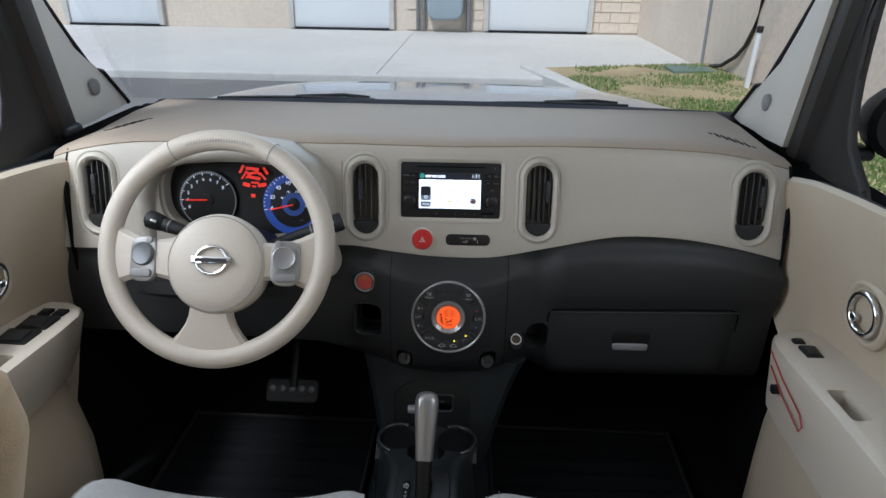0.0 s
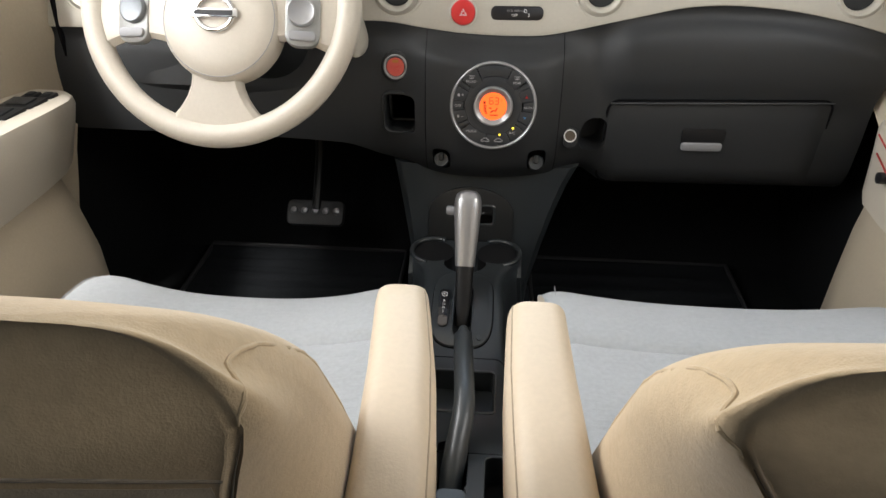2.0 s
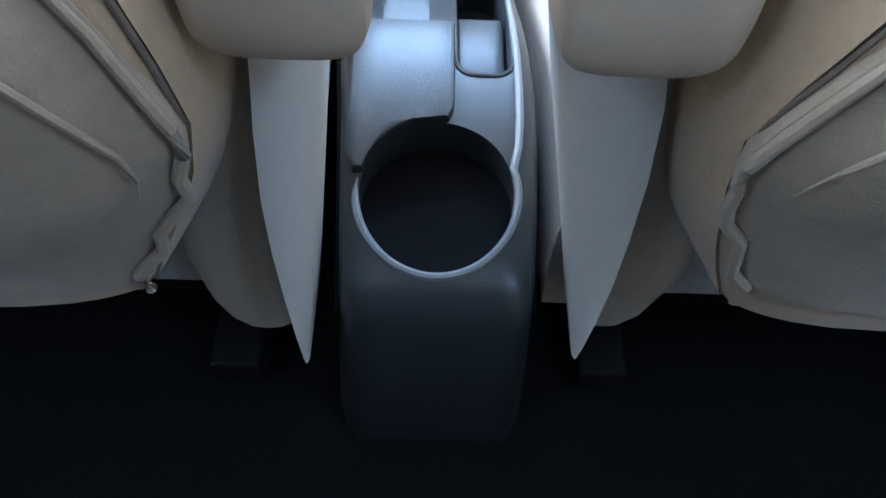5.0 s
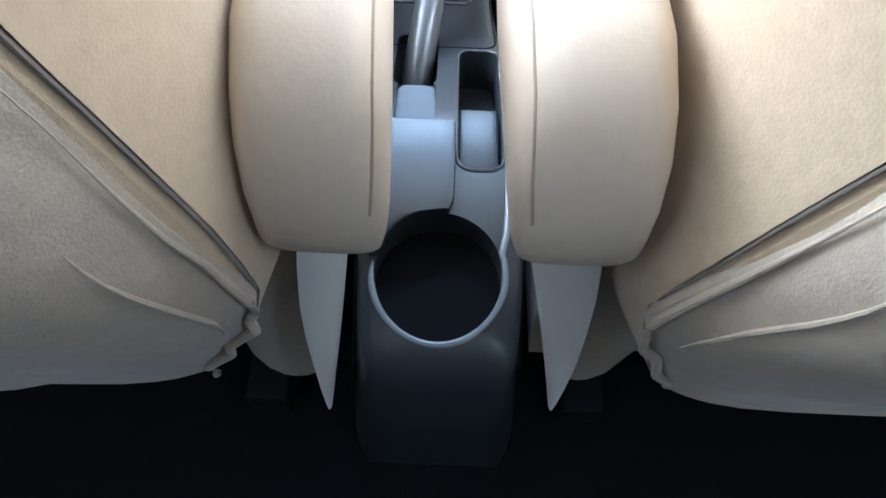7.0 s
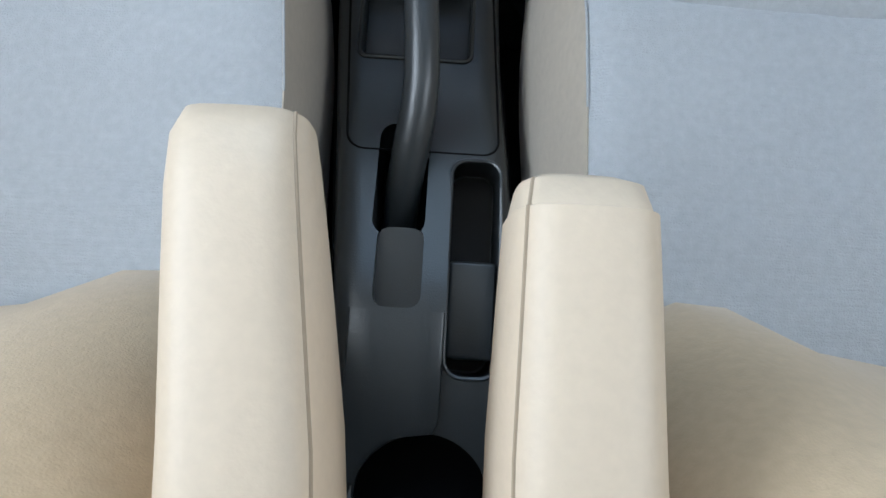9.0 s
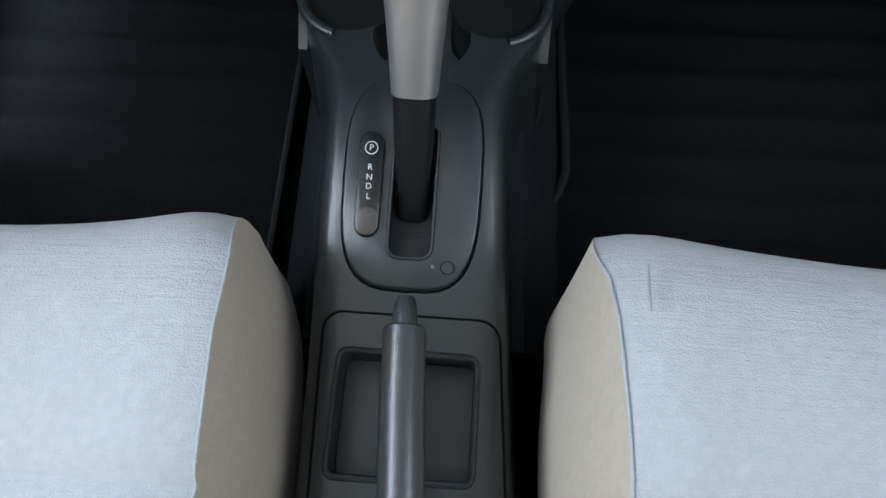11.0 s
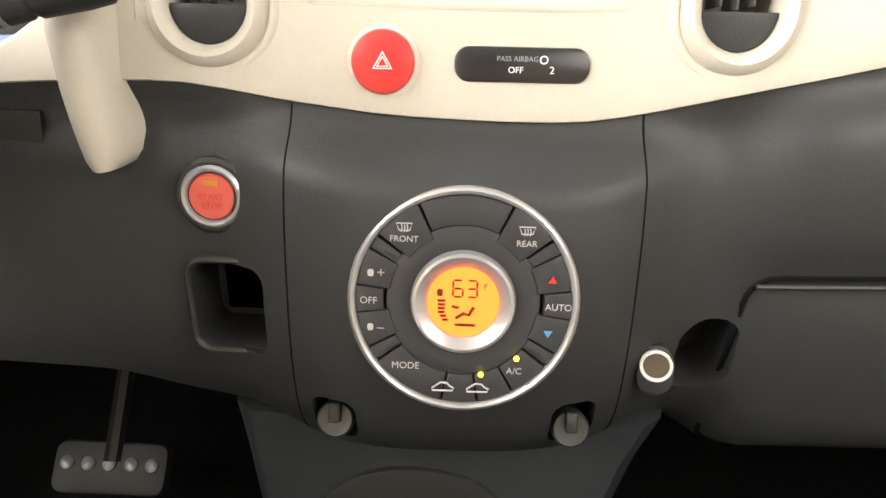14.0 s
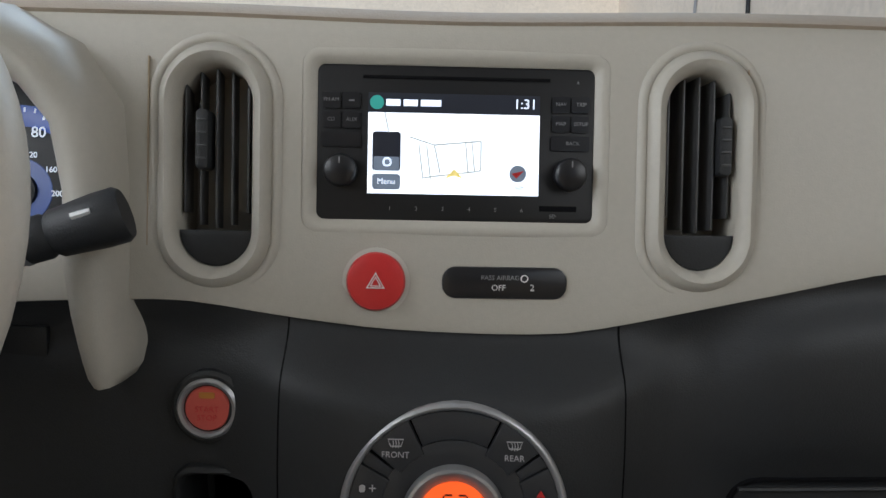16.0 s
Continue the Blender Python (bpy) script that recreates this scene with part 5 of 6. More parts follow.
# ---- centre console ----
XC = [(-0.88, 0.003), (-0.72, 0.001), (-0.62, -0.007), (-0.54, -0.013), (-0.45, -0.021), (-0.36, -0.026), (-0.3, -0.029), (-0.08, -0.034)]
TZ = [(-0.885, 0.14), (-0.875, 0.21), (-0.868, 0.235), (-0.858, 0.252), (-0.845, 0.261), (-0.82, 0.269), (-0.79, 0.277), (-0.75, 0.285), (-0.70, 0.288), (-0.66, 0.285), (-0.62, 0.274), (-0.56, 0.255), (-0.49, 0.232), (-0.42, 0.224), (-0.36, 0.226), (-0.30, 0.240), (-0.24, 0.256), (-0.19, 0.260), (-0.14, 0.256), (-0.07, 0.252)]
HW = [(-0.885, 0.040), (-0.865, 0.051), (-0.84, 0.056), (-0.7, 0.062), (-0.5, 0.067), (-0.34, 0.066), (-0.21, 0.063), (-0.175, 0.070), (-0.145, 0.086), (-0.11, 0.092), (-0.075, 0.088)]
xc, tz, hw = (lambda y: smooth_table(XC, y)), (lambda y: smooth_table(TZ, y)), (lambda y: smooth_table(HW, y))
con = thing("centre_console", (-0.02, -0.45, 0.05), "grey plastic centre console between the front seats", "centre console")
rings = []
cys = [-0.885 + 0.81 * i / 90 for i in range(91)]
for y in cys:
    c, t, w = xc(y), tz(y), hw(y)
    half = [(w + 0.022, 0.04), (w + 0.014, t * 0.5), (w + 0.004, t - 0.03), (w + 0.001, t - 0.012), (w - 0.003, t - 0.004), (w - 0.010, t - 0.0005), (w - 0.02, t)]
    rings.append([(c + x, y, z) for x, z in half] + [(c + (w - 0.02) * k, y, t) for k in (0.5, 0, -0.5)] + [(c - x, y, z) for x, z in reversed(half)])
cbody = part("body", loft(rings), CONSOLE_GREY, con)


def circle(cx, cy, r, n=36):
    return [(cx + r * math.cos(2 * math.pi * i / n), cy + r * math.sin(2 * math.pi * i / n)) for i in range(n)]


CUP = (0.001, -0.7965)
SLOT = rounded(0.038, 0.164, 0.013, 6, 0.0300, -0.630)
TRAY = rounded(0.092, 0.080, 0.006, 6, -0.024, -0.418)
BRAKE = rounded(0.039, 0.094, 0.012, 6, -0.0265, -0.566)
POCKET_R = rounded(0.034, 0.060, 0.009, 6, -0.024, -0.636)
GATE_SLOT = rounded(0.030, 0.090, 0.008, 6, xc(-0.27) + 0.001, -0.272)
FC = [(xc(-0.118) - 0.054, -0.116), (xc(-0.118) + 0.054, -0.116)]
cut(cbody, [up_prism(circle(*CUP, 0.0465, 56), 0.165, 0.4), up_prism(SLOT, 0.20, 0.4), up_prism(TRAY, 0.185, 0.4), up_prism(BRAKE, 0.17, 0.4), up_prism(POCKET_R, 0.262, 0.4), up_prism(GATE_SLOT, 0.20, 0.4),
            up_prism(circle(*FC[0], 0.034), 0.18, 0.4), up_prism(circle(*FC[1], 0.034), 0.18, 0.4), up_prism(circle(xc(-0.15), -0.150, 0.036), 0.21, 0.4)])


def rim_loop(pts, lift, r):
    return tube([(x, y, tz(y) + lift) for x, y in pts], r, 8, loop=True)


# cup lining coloured near-black to carry the shade inside it
cup = part("rear_cup_holder", lathe([(0.0466, 0.258), (0.0445, 0.20), (0.042, 0.169), (0.001, 0.168)], 44, Matrix.Translation((*CUP, 0))), HOLE_SHADE, con, "round rear cup holder with its inside shade painted black")
rim = [(CUP[0] + 0.0485 * math.cos(radians(a)), CUP[1] + 0.0485 * math.sin(radians(a))) for a in range(-190, 21, 6)]
rim += [(0.0500, -0.765), (0.0512, -0.745), (0.0515, -0.72), (0.0510, -0.69), (0.0500, -0.66), (0.0495, -0.63), (0.0490, -0.60), (0.0485, -0.57)]
part("cup_rim", tube([(x, y, tz(y) + 0.0002) for x, y in rim], [0.0005, 0.0012, 0.0019, 0.0024] + [0.0026] * (len(rim) - 8) + [0.0022, 0.0018, 0.0012, 0.0006], 8), material("light_rim_grey", (0.22, 0.23, 0.24), 0.35, vary=0.08), cup, "lighter grey rim tapering at both ends")
part("floor_ring", tube([(CUP[0] + 0.034 * math.cos(a), CUP[1] + 0.034 * math.sin(a), 0.171) for a in [2 * math.pi * i / 32 for i in range(32)]], 0.0028, 8, loop=True), DARK_SOFT, cup)
for sd in (-1, 1):
    part("side_skirt", loft([[(xc(y) + sd * (hw(y) + a), y, z) for a, z in ((0.026, 0.045), (0.018, tz(y) * 0.5), (0.008, tz(y) - 0.045), (0.002, tz(y) - 0.040), (0.004, 0.045))] for y in (-0.845, -0.82, -0.76, -0.70, -0.64, -0.56, -0.46)]), END_BLACK, con, "black lower side of the console")
rows = []
for i in range(41):
    y = -0.7845 + 0.1165 * i / 40
    dy = y - CUP[1]
    if abs(dy) < 0.0462:
        right = CUP[0] - math.sqrt(0.0462 ** 2 - dy * dy)
    else:
        right = 0.0105 - 0.004 * max(0.0, (-0.736 - y) / 0.0145) ** 2
    left = -0.0555 + 0.006 * max(0.0, (-0.770 - y) / 0.0145) ** 2
    right = max(right, left + 0.003)
    t, e = tz(y) + 0.0065, min(0.0025, 0.4 * (right - left))
    rows.append([(left, y, t - 0.02), (left, y, t - e), (left + 0.3 * e, y, t - 0.3 * e), (left + e, y, t)] + [(left + e + (right - left - 2 * e) * q, y, t) for q in (0.25, 0.5, 0.75)] + [(right - e, y, t), (right - 0.3 * e, y, t - 0.3 * e), (right, y, t - e), (right, y, t - 0.02)])
part("cup_lip", loft(rows), CONSOLE_GREY, con, "raised lip beside the cup holder")
part("slot_liner", up_prism(rounded(0.0355, 0.160, 0.012, 6, 0.030, -0.630), 0.20, 0.203), BLACK, con)
part("slot_step", box(0.0125, 0.0475, -0.700, -0.628, 0.20, 0.262, 0.003), CONSOLE_GREY, con, "raised step in the open slot")
part("slot_rim", rim_loop(SLOT, 0.0, 0.0016), CONSOLE_GREY, con)
part("tray_floor", up_prism(rounded(0.090, 0.078, 0.006, 6, -0.024, -0.418), 0.186, 0.189), CONSOLE_GREY, con)
part("tray_rim", rim_loop(TRAY, 0.0005, 0.0022), CONSOLE_GREY, con)
part("brake_panel_seam", rim_loop([(x - 0.065 * (y + 0.45), y) for x, y in rounded(0.119, 0.190, 0.014, 8, xc(-0.45) + 0.003, -0.448)], -0.0003, 0.0009), HOLE_SHADE, con)
part("pocket_floor", up_prism(POCKET_R, 0.258, 0.264), CONSOLE_GREY, con)
part("brake_slot_floor", up_prism(BRAKE, 0.17, 0.173), HOLE_SHADE, con)
for c in FC:
    fcup = part("front_cup_holder", lathe([(0.034, 0.253), (0.032, 0.184), (0.001, 0.183)], 36, Matrix.Translation((*c, 0))), BLACK, con, "round front cup holder")
for s in (-1, 1):
    cx, cy = FC[0] if s < 0 else FC[1]
    pts = [(cx + s * 0.0385 * math.cos(radians(a)), cy + 0.0385 * math.sin(radians(a)), 0.256) for a in range(-75, 125, 10)]
    part("cup_rim", tube(pts, 0.0042, 10), CONSOLE_GREY, con)
    part("side_web", loft([[(cx + s * 0.035, y, z), (cx + s * 0.042, y, z), (cx + s * 0.045, y, 0.12), (cx + s * 0.03, y, 0.12)] for y, z in ((-0.15, 0.23), (-0.12, 0.25), (-0.09, 0.25))]), CONSOLE_GREY, con)
GP = stadium(0.093, 0.146, 10, xc(-0.265), -0.264, power=3.4)
gate = part("shift_gate", plate(GP, lambda x, y: tz(y) + 0.004, 0.01, 0.002), CONSOLE_GREY, con, "rounded charcoal gear gate panel")
cut(gate, [up_prism(GATE_SLOT, 0.15, 0.4)])
part("gate_gap", rim_loop(GP, 0.0, 0.0014), HOLE_SHADE, gate)
part("slot_floor", up_prism(GATE_SLOT, 0.222, 0.226), DARK, gate)
part("slot_rim", tube([(x, y, tz(y) + 0.0042) for x, y in GATE_SLOT], 0.0012, 6, loop=True), CONSOLE_GREY, gate)
IX = xc(-0.27) - 0.029
part("gear_indicator", plate(stadium(0.0165, 0.070, 8, IX, -0.270), lambda x, y: tz(y) + 0.0062, 0.004, 0.001), BLACK_GLOSS, gate, "glossy black gear indicator strip")
TOPM = lambda x, y, up=0.0066: Matrix.Translation((x, y, tz(y) + up)) @ Matrix.Rotation(math.atan((tz(y + 0.01) - tz(y - 0.01)) / 0.02), 4, 'X')
for s, y, sz in (("P", -0.2470, 0.0062), ("R", -0.2600, 0.0058), ("N", -0.2665, 0.0058), ("D", -0.2725, 0.0058), ("L", -0.2790, 0.0058)):
    text("gear_letter", s, sz, TOPM(IX, y), WHITE_INK, gate)
part("letter_ring", tube([(IX + 0.0042 * math.cos(a), -0.247 + 0.0042 * math.sin(a), tz(-0.247) + 0.0066 + 0.0042 * math.sin(a) * 0.25) for a in [2 * math.pi * i / 20 for i in range(20)]], 0.0004, 5, loop=True), WHITE_INK, gate)
part("indicator_end", plate(stadium(0.0150, 0.018, 8, IX, -0.295, power=3), lambda x, y: tz(y) + 0.0072, 0.002, 0.0006), INDICATOR_END, gate)
part("lock_release", moved(lathe([(0.0045, -0.004), (0.0045, 0.0014), (0.004, 0.002), (0.0005, 0.002)], 18), TOPM(xc(-0.32) + 0.026, -0.3215, 0.004)), CONSOLE_GREY, gate)
text("shift_lock_mark", "■", 0.003, TOPM(xc(-0.32) + 0.016, -0.3215, 0.0046), GREY_INK, gate)

# ---- gear lever ----
lev = thing("gear_lever", (-0.029, -0.27, 0.23), "silver automatic gear lever with a side button", "gear lever")
P0, P1 = Vector((-0.030, -0.272, 0.232)), Vector((-0.029, -0.162, 0.394))
axis = (P1 - P0).normalized()
side = Vector((1, 0, 0))
fwd = side.cross(axis)


def lever_ring(t, w, d):
    c = P0 + (P1 - P0) * t
    return [c + side * (w * math.copysign(abs(math.cos(a)) ** 0.7, math.cos(a))) + fwd * (d * math.copysign(abs(math.sin(a)) ** 0.7, math.sin(a))) for a in [2 * math.pi * i / 24 for i in range(24)]]


part("grip", loft([lever_ring(t, w, d) for t, w, d in ((0.42, 0.0150, 0.0125), (0.55, 0.0165, 0.014), (0.75, 0.0195, 0.0165), (0.88, 0.0212, 0.0185), (0.94, 0.0208, 0.0185), (0.985, 0.0185, 0.0165), (1.01, 0.013, 0.012), (1.022, 0.005, 0.005))]), SILVER, lev, "satin silver grip")
part("stem", loft([lever_ring(t, w, d) for t, w, d in ((-0.05, 0.0115, 0.0105), (0.1, 0.0118, 0.0105), (0.25, 0.0130, 0.0115), (0.42, 0.0142, 0.0120))]), BLACK, lev, "black lower stem")
b0 = P0 + (P1 - P0) * 0.86
part("button", tube([b0 - side * 0.012, b0 - side * 0.030, b0 - side * 0.033], [0.0075, 0.0075, 0.0055], 16), GREY_INK, lev, "grey thumb button")

# ---- handbrake ----
hb = thing("handbrake_lever", (-0.03, -0.56, 0.22), "grey plastic handbrake lever with a release button", "handbrake")
path = [(-0.0235, -0.375, 0.286), (-0.021, -0.42, 0.287), (-0.017, -0.47, 0.287), (-0.0155, -0.498, 0.284), (-0.017, -0.52, 0.277), (-0.021, -0.545, 0.264), (-0.0255, -0.572, 0.246), (-0.028, -0.60, 0.22)]
part("grip", tube(path, [0.0125, 0.0128, 0.0128, 0.0130, 0.0135, 0.0140, 0.0140, 0.013], 18), CONSOLE_GREY, hb)
part("button", tube([(-0.0236, -0.376, 0.286), (-0.0243, -0.362, 0.2855), (-0.0245, -0.356, 0.2853)], [0.0072, 0.0070, 0.0052], 16), CONSOLE_GREY, hb, "round release button")
part("collar", tube([(-0.0236, -0.3755, 0.286), (-0.0237, -0.3735, 0.286)], [0.0118, 0.0110], 18), DARK, hb)

# ---- floor mats and pedals ----


def mat(x0, x1, y0, y1, ribs, inner=None):
    edge = (lambda y: smooth_table(inner, y)) if inner else (lambda y: x0)
    m = thing("floor_mat", ((x0 + x1) / 2, (y0 + y1) / 2, 0.05), "black ribbed carpet floor mat", "floor mat", "floor mats")
    nx, ny = 24, 120
    rows = []
    for j in range(ny + 1):
        y = y0 + (y1 - y0) * j / ny
        xa = edge(y)
        rows.append([(xa + (x1 - xa) * i / nx, y, 0.062 + (0.10 * max(0, (y - 0.12)) ** 1.0) + ribs * 0.005 * (0.5 + 0.5 * math.sin(2 * math.pi * y / 0.048 + 0.5 * math.sin(9 * (x0 + (x1 - x0) * i / nx)))) ** 2) for i in range(nx + 1)])
    part("carpet_top", loft(rows, closed=False, caps=False), MAT_PILE, m)
    part("edge_binding", tube([(edge(y0 + (y1 - y0) * k / 24), y0 + (y1 - y0) * k / 24, 0.066 + 0.10 * max(0, y0 + (y1 - y0) * k / 24 - 0.12)) for k in range(25)] + [(x1, y1, 0.066 + 0.10 * max(0, y1 - 0.12)), (x1, y0, 0.066)], 0.005, 8, loop=True), RUBBER, m)
    return m


mat(0.105, 0.52, -0.35, 0.16, 1.0, [(-0.353, 0.082), (-0.273, 0.079), (-0.213, 0.080), (-0.195, 0.090), (-0.175, 0.101), (-0.153, 0.105), (-0.054, 0.100), (0.055, 0.096), (0.16, 0.096)])
mat(-0.62, -0.175, -0.35, 0.16, 0.6)
tagged(link("tunnel_trim", loft([[(xc(y) + s * w, y, z) for s, w, z in ((-1, 0.13, 0.05), (-1, 0.115, 0.085), (-1, 0.085, 0.16), (1, 0.085, 0.16), (1, 0.118, 0.085), (1, 0.135, 0.05))] for y in (-0.36, -0.25, -0.1, 0.05)]), TUNNEL), "black carpet over the centre tunnel", "carpet", kind="structure")
STUD = material("worn_pedal_stud", (0.11, 0.11, 0.115), 0.35, 0.5)
ped = thing("brake_pedal", (-0.352, 0.09, 0.2), "brake pedal with a ribbed pad and bright dimples", "pedal")
pm = Matrix.Translation((-0.352, 0.085, 0.205)) @ Matrix.Rotation(radians(-40), 4, 'X')
part("pad", moved(outline_prism(rounded(0.118, 0.052, 0.012), 0.014, 0.004), pm), RUBBER, ped)
for i in range(5):
    part("stud", moved(lathe([(0.0075, 0), (0.007, 0.0015), (0.004, 0.0005), (0.001, 0.0004)], 16), pm @ Matrix.Translation((-0.044 + 0.022 * i, 0, 0.004)) @ FR), STUD, ped)
part("arm", tube([(-0.35, 0.09, 0.21), (-0.35, 0.16, 0.3), (-0.35, 0.2, 0.42)], 0.009, 8), BLACK, ped)

# ---- front seats ----


def seat(cx, inner, hwc, head, edge, groove, pocket, seam_in, low_in, top, bowl, cover, boot):
    """A front seat; inner is +1 where the console lies on its +x side; hwc is the half width of the cushion;
    edge: the backrest's inner edge; groove and pocket: their lines on the rear as (z, x); seam_in and low_in: the cushion's
    inner seam and the foot of its side as (y, x); top and bowl: the cushion's height and hollow; cover and boot: inner and
    outer edge of the recliner trim as (z, x, x)."""
    s = thing("front_seat", (cx, -0.6, 0.06), "front car seat in pale grey cloth with tan back", "car seat", "front seats")
    ys = [-0.80, -0.72, -0.62, -0.54, -0.485, -0.472, -0.466, -0.460, -0.447, -0.42, -0.395, -0.375, -0.355, -0.342, -0.331, -0.322, -0.315, -0.310, -0.308]
    drop = [0, 0, 0, 0, 0, 0.002, 0.0065, 0.002, 0, 0.001, 0.004, 0.008, 0.014, 0.020, 0.028, 0.038, 0.052, 0.072, 0.10]
    rings, sides = [], {-1: [], 1: []}
    for y, d in zip(ys, drop):
        xi = smooth_table(seam_in, y)
        w = abs(xi - cx)
        rear_tilt = -0.02 * max(0, (-0.45 - y)) / 0.4
        nose = 0.014 * min(1.0, max(0.0, (y + 0.375) / 0.05)) ** 2
        ring = []
        for k in range(33):
            u = -1 + 2 * k / 32
            x = cx + (w if u * inner > 0 else hwc) * u
            a = abs(u)
            wz = top - bowl * (1 - a ** 2.6) - 0.010 * max(0, a - 0.92) / 0.08 - nose * (max(0, a - 0.80) / 0.20) ** 2
            yy = y - 0.014 * (1 - a ** 2) * max(0, (y + 0.42) / 0.11)
            wr = (0.0014 * math.sin(34 * u + 60 * y) * math.sin(9 * u) + 0.0008 * math.sin(150 * y + 6 * math.sin(7 * u))) * max(0, 1 - d / 0.02) * (1 - a ** 6)
            ring.append((x, yy, wz - d + rear_tilt + wr))
        ring += [(cx + (w - 0.03 if inner > 0 else hwc - 0.03), y - 0.02, 0.20), (cx - (hwc - 0.03 if inner > 0 else w - 0.03), y - 0.02, 0.20)]
        rings.append(ring)
        zt = top - 0.010 - d + rear_tilt - nose
        for sd in (-1, 1):
            if sd == inner:
                x0, x1 = xi, smooth_table(low_in, y)
            else:
                x0, x1 = cx + sd * hwc, cx + sd * (hwc + 0.014)
            zb = min(0.15, zt - 0.05)
            col = []
            for t, b in ((-0.02, 0), (0.0, 0.0), (0.08, 0.28), (0.2, 0.56), (0.36, 0.86), (0.52, 1.0), (0.75, 0.95), (1.0, 0.72)):
                col.append((x0 + (x1 - x0) * b - (0.004 * sd if t < 0 else 0), y - 0.006 * max(0, t), zt + 0.0015 + (zb - zt) * max(0, t) - (0.004 if t < 0 else 0)))
            sides[sd].append(col + [(x0 - sd * 0.04, y - 0.006, zb), (x0 - sd * 0.04, y, zt - 0.02)])
    part("seat_cushion", loft(rings), SEAT_GREY, s, "pale grey ribbed cloth cushion")
    for sd in (-1, 1):
        part("cushion_side", loft(sides[sd]), SEAT_SIDE, s, "beige cloth side")
        part("side_piping", tube([c[1] for c in sides[sd][3:-4]], 0.0008, 6), SEAT_GREY, s)
    part("seat_base", box(cx - hwc + 0.02, cx + hwc - 0.02, -0.78, -0.40, 0.09, 0.24, 0.02), BLACK, s)
    for rx in (-0.17, 0.17):
        part("rail", box(cx + rx - 0.02, cx + rx + 0.02, -0.84, -0.38, 0.05, 0.09, 0.004), END_BLACK, s)
    # backrest: flat side panels, a groove, then the rear panel
    hb_w = abs(edge - cx)
    TOP = [(0.33, -0.03), (0.345, -0.012), (0.37, 0.0), (0.64, 0.0), (0.68, -0.003), (0.70, -0.007), (0.715, -0.013), (0.727, -0.021), (0.736, -0.031), (0.742, -0.044), (0.747, -0.07)]
    FRONT = [(0.27, -0.70), (0.40, -0.725), (0.50, -0.765), (0.541, -0.785), (0.60, -0.815), (0.65, -0.840), (0.69, -0.864), (0.72, -0.887), (0.735, -0.902), (0.743, -0.912), (0.747, -0.920)]
    REAR = [(0.27, -0.888), (0.33, -0.893), (0.45, -0.897), (0.55, -0.904), (0.61, -0.911), (0.66, -0.916), (0.70, -0.917), (0.72, -0.915), (0.735, -0.916), (0.743, -0.919), (0.747, -0.923)]
    BULGE = [(0.27, 0.006), (0.36, 0.014), (0.45, 0.028), (0.52, 0.041), (0.58, 0.047), (0.62, 0.046), (0.655, 0.0435), (0.69, 0.0425), (0.71, 0.0390), (0.725, 0.0335), (0.735, 0.0260), (0.742, 0.0170), (0.7455, 0.0100), (0.747, 0.003)]
    ARCH_YZ = [(-0.916, 0.698), (-0.909, 0.708), (-0.900, 0.712), (-0.888, 0.708), (-0.874, 0.699), (-0.860, 0.686), (-0.838, 0.664), (-0.816, 0.640), (-0.790, 0.594), (-0.767, 0.545)]
    GROOVE = [(z, min(abs(x - cx), hb_w + smooth_table(TOP, z) + 0.002)) for z, x in groove]

    def rear_y(x, z):
        """The rear panel at x off the seat's middle."""
        g, r = smooth_table(GROOVE, z), smooth_table(REAR, z)
        u = min(1.0, abs(x) / max(0.02, g - 0.005))
        return r - 1.04 * smooth_table(BULGE, z) * (1 - u ** lerp([(0.52, 8.0), (0.60, 5.0), (0.66, 3.4), (0.70, 2.8), (0.72, 2.3), (0.747, 2.1)], z))

    zs = [0.335, 0.345, 0.36, 0.38, 0.40, 0.42, 0.445, 0.47, 0.50, 0.53, 0.56, 0.59, 0.61, 0.63, 0.645, 0.65, 0.655, 0.665, 0.68, 0.695, 0.705, 0.714, 0.721, 0.727, 0.732, 0.736, 0.739, 0.742, 0.744, 0.7455, 0.7465, 0.747]
    rr, outlines = [], []
    for z in zs:
        f, r = smooth_table(FRONT, z) + 0.020 * min(1.0, (0.748 - z) / 0.12), smooth_table(REAR, z)
        h = hb_w + smooth_table(TOP, z)
        k = min(1.0, max(0.0, (0.7475 - z) / 0.03))
        g = smooth_table(GROOVE, z)
        kg = min(1.0, max(0.0, (0.722 - z) / 0.04)) * k
        kb = min(1.0, max(0.10, (0.71 - z) / 0.13))
        half = [(h * 0.35, f + 0.012 * kb), (h * 0.6, f + 0.036 * kb), (h - 0.06, f + 0.038 * kb), (h - 0.035, f + 0.027 * kb), (h - 0.016, f + 0.012 * kb), (h - 0.006, f - 0.004 * k), (h - 0.001, f - 0.013 * k), (h, f - 0.025 * k)]
        a, b = Vector((h, f - 0.03 * k)), Vector((g + 0.0012, r + 0.0040 * kg))
        line = []
        for t in (0.0, 0.2, 0.4, 0.6, 0.8, 0.93, 1.0):
            p = a + (b - a) * t
            line.append((t, p.x + 0.007 * k * math.sin(math.pi * t), p.y))
        half += [(x, y) for t, x, y in line[1:-1]]
        outlines.append((z, half[2:] + [(b.x, b.y)]))
        half += [(b.x, b.y), (g - 0.0005, r + 0.0055 * kg), (g - 0.0022, r + 0.0030 * kg), (g - 0.0045, r - 0.0008 * kg)]
        for u in (0.985, 0.965, 0.945, 0.92, 0.89, 0.84, 0.75, 0.6, 0.4, 0.2):
            half.append((g * u, rear_y(g * u, z)))
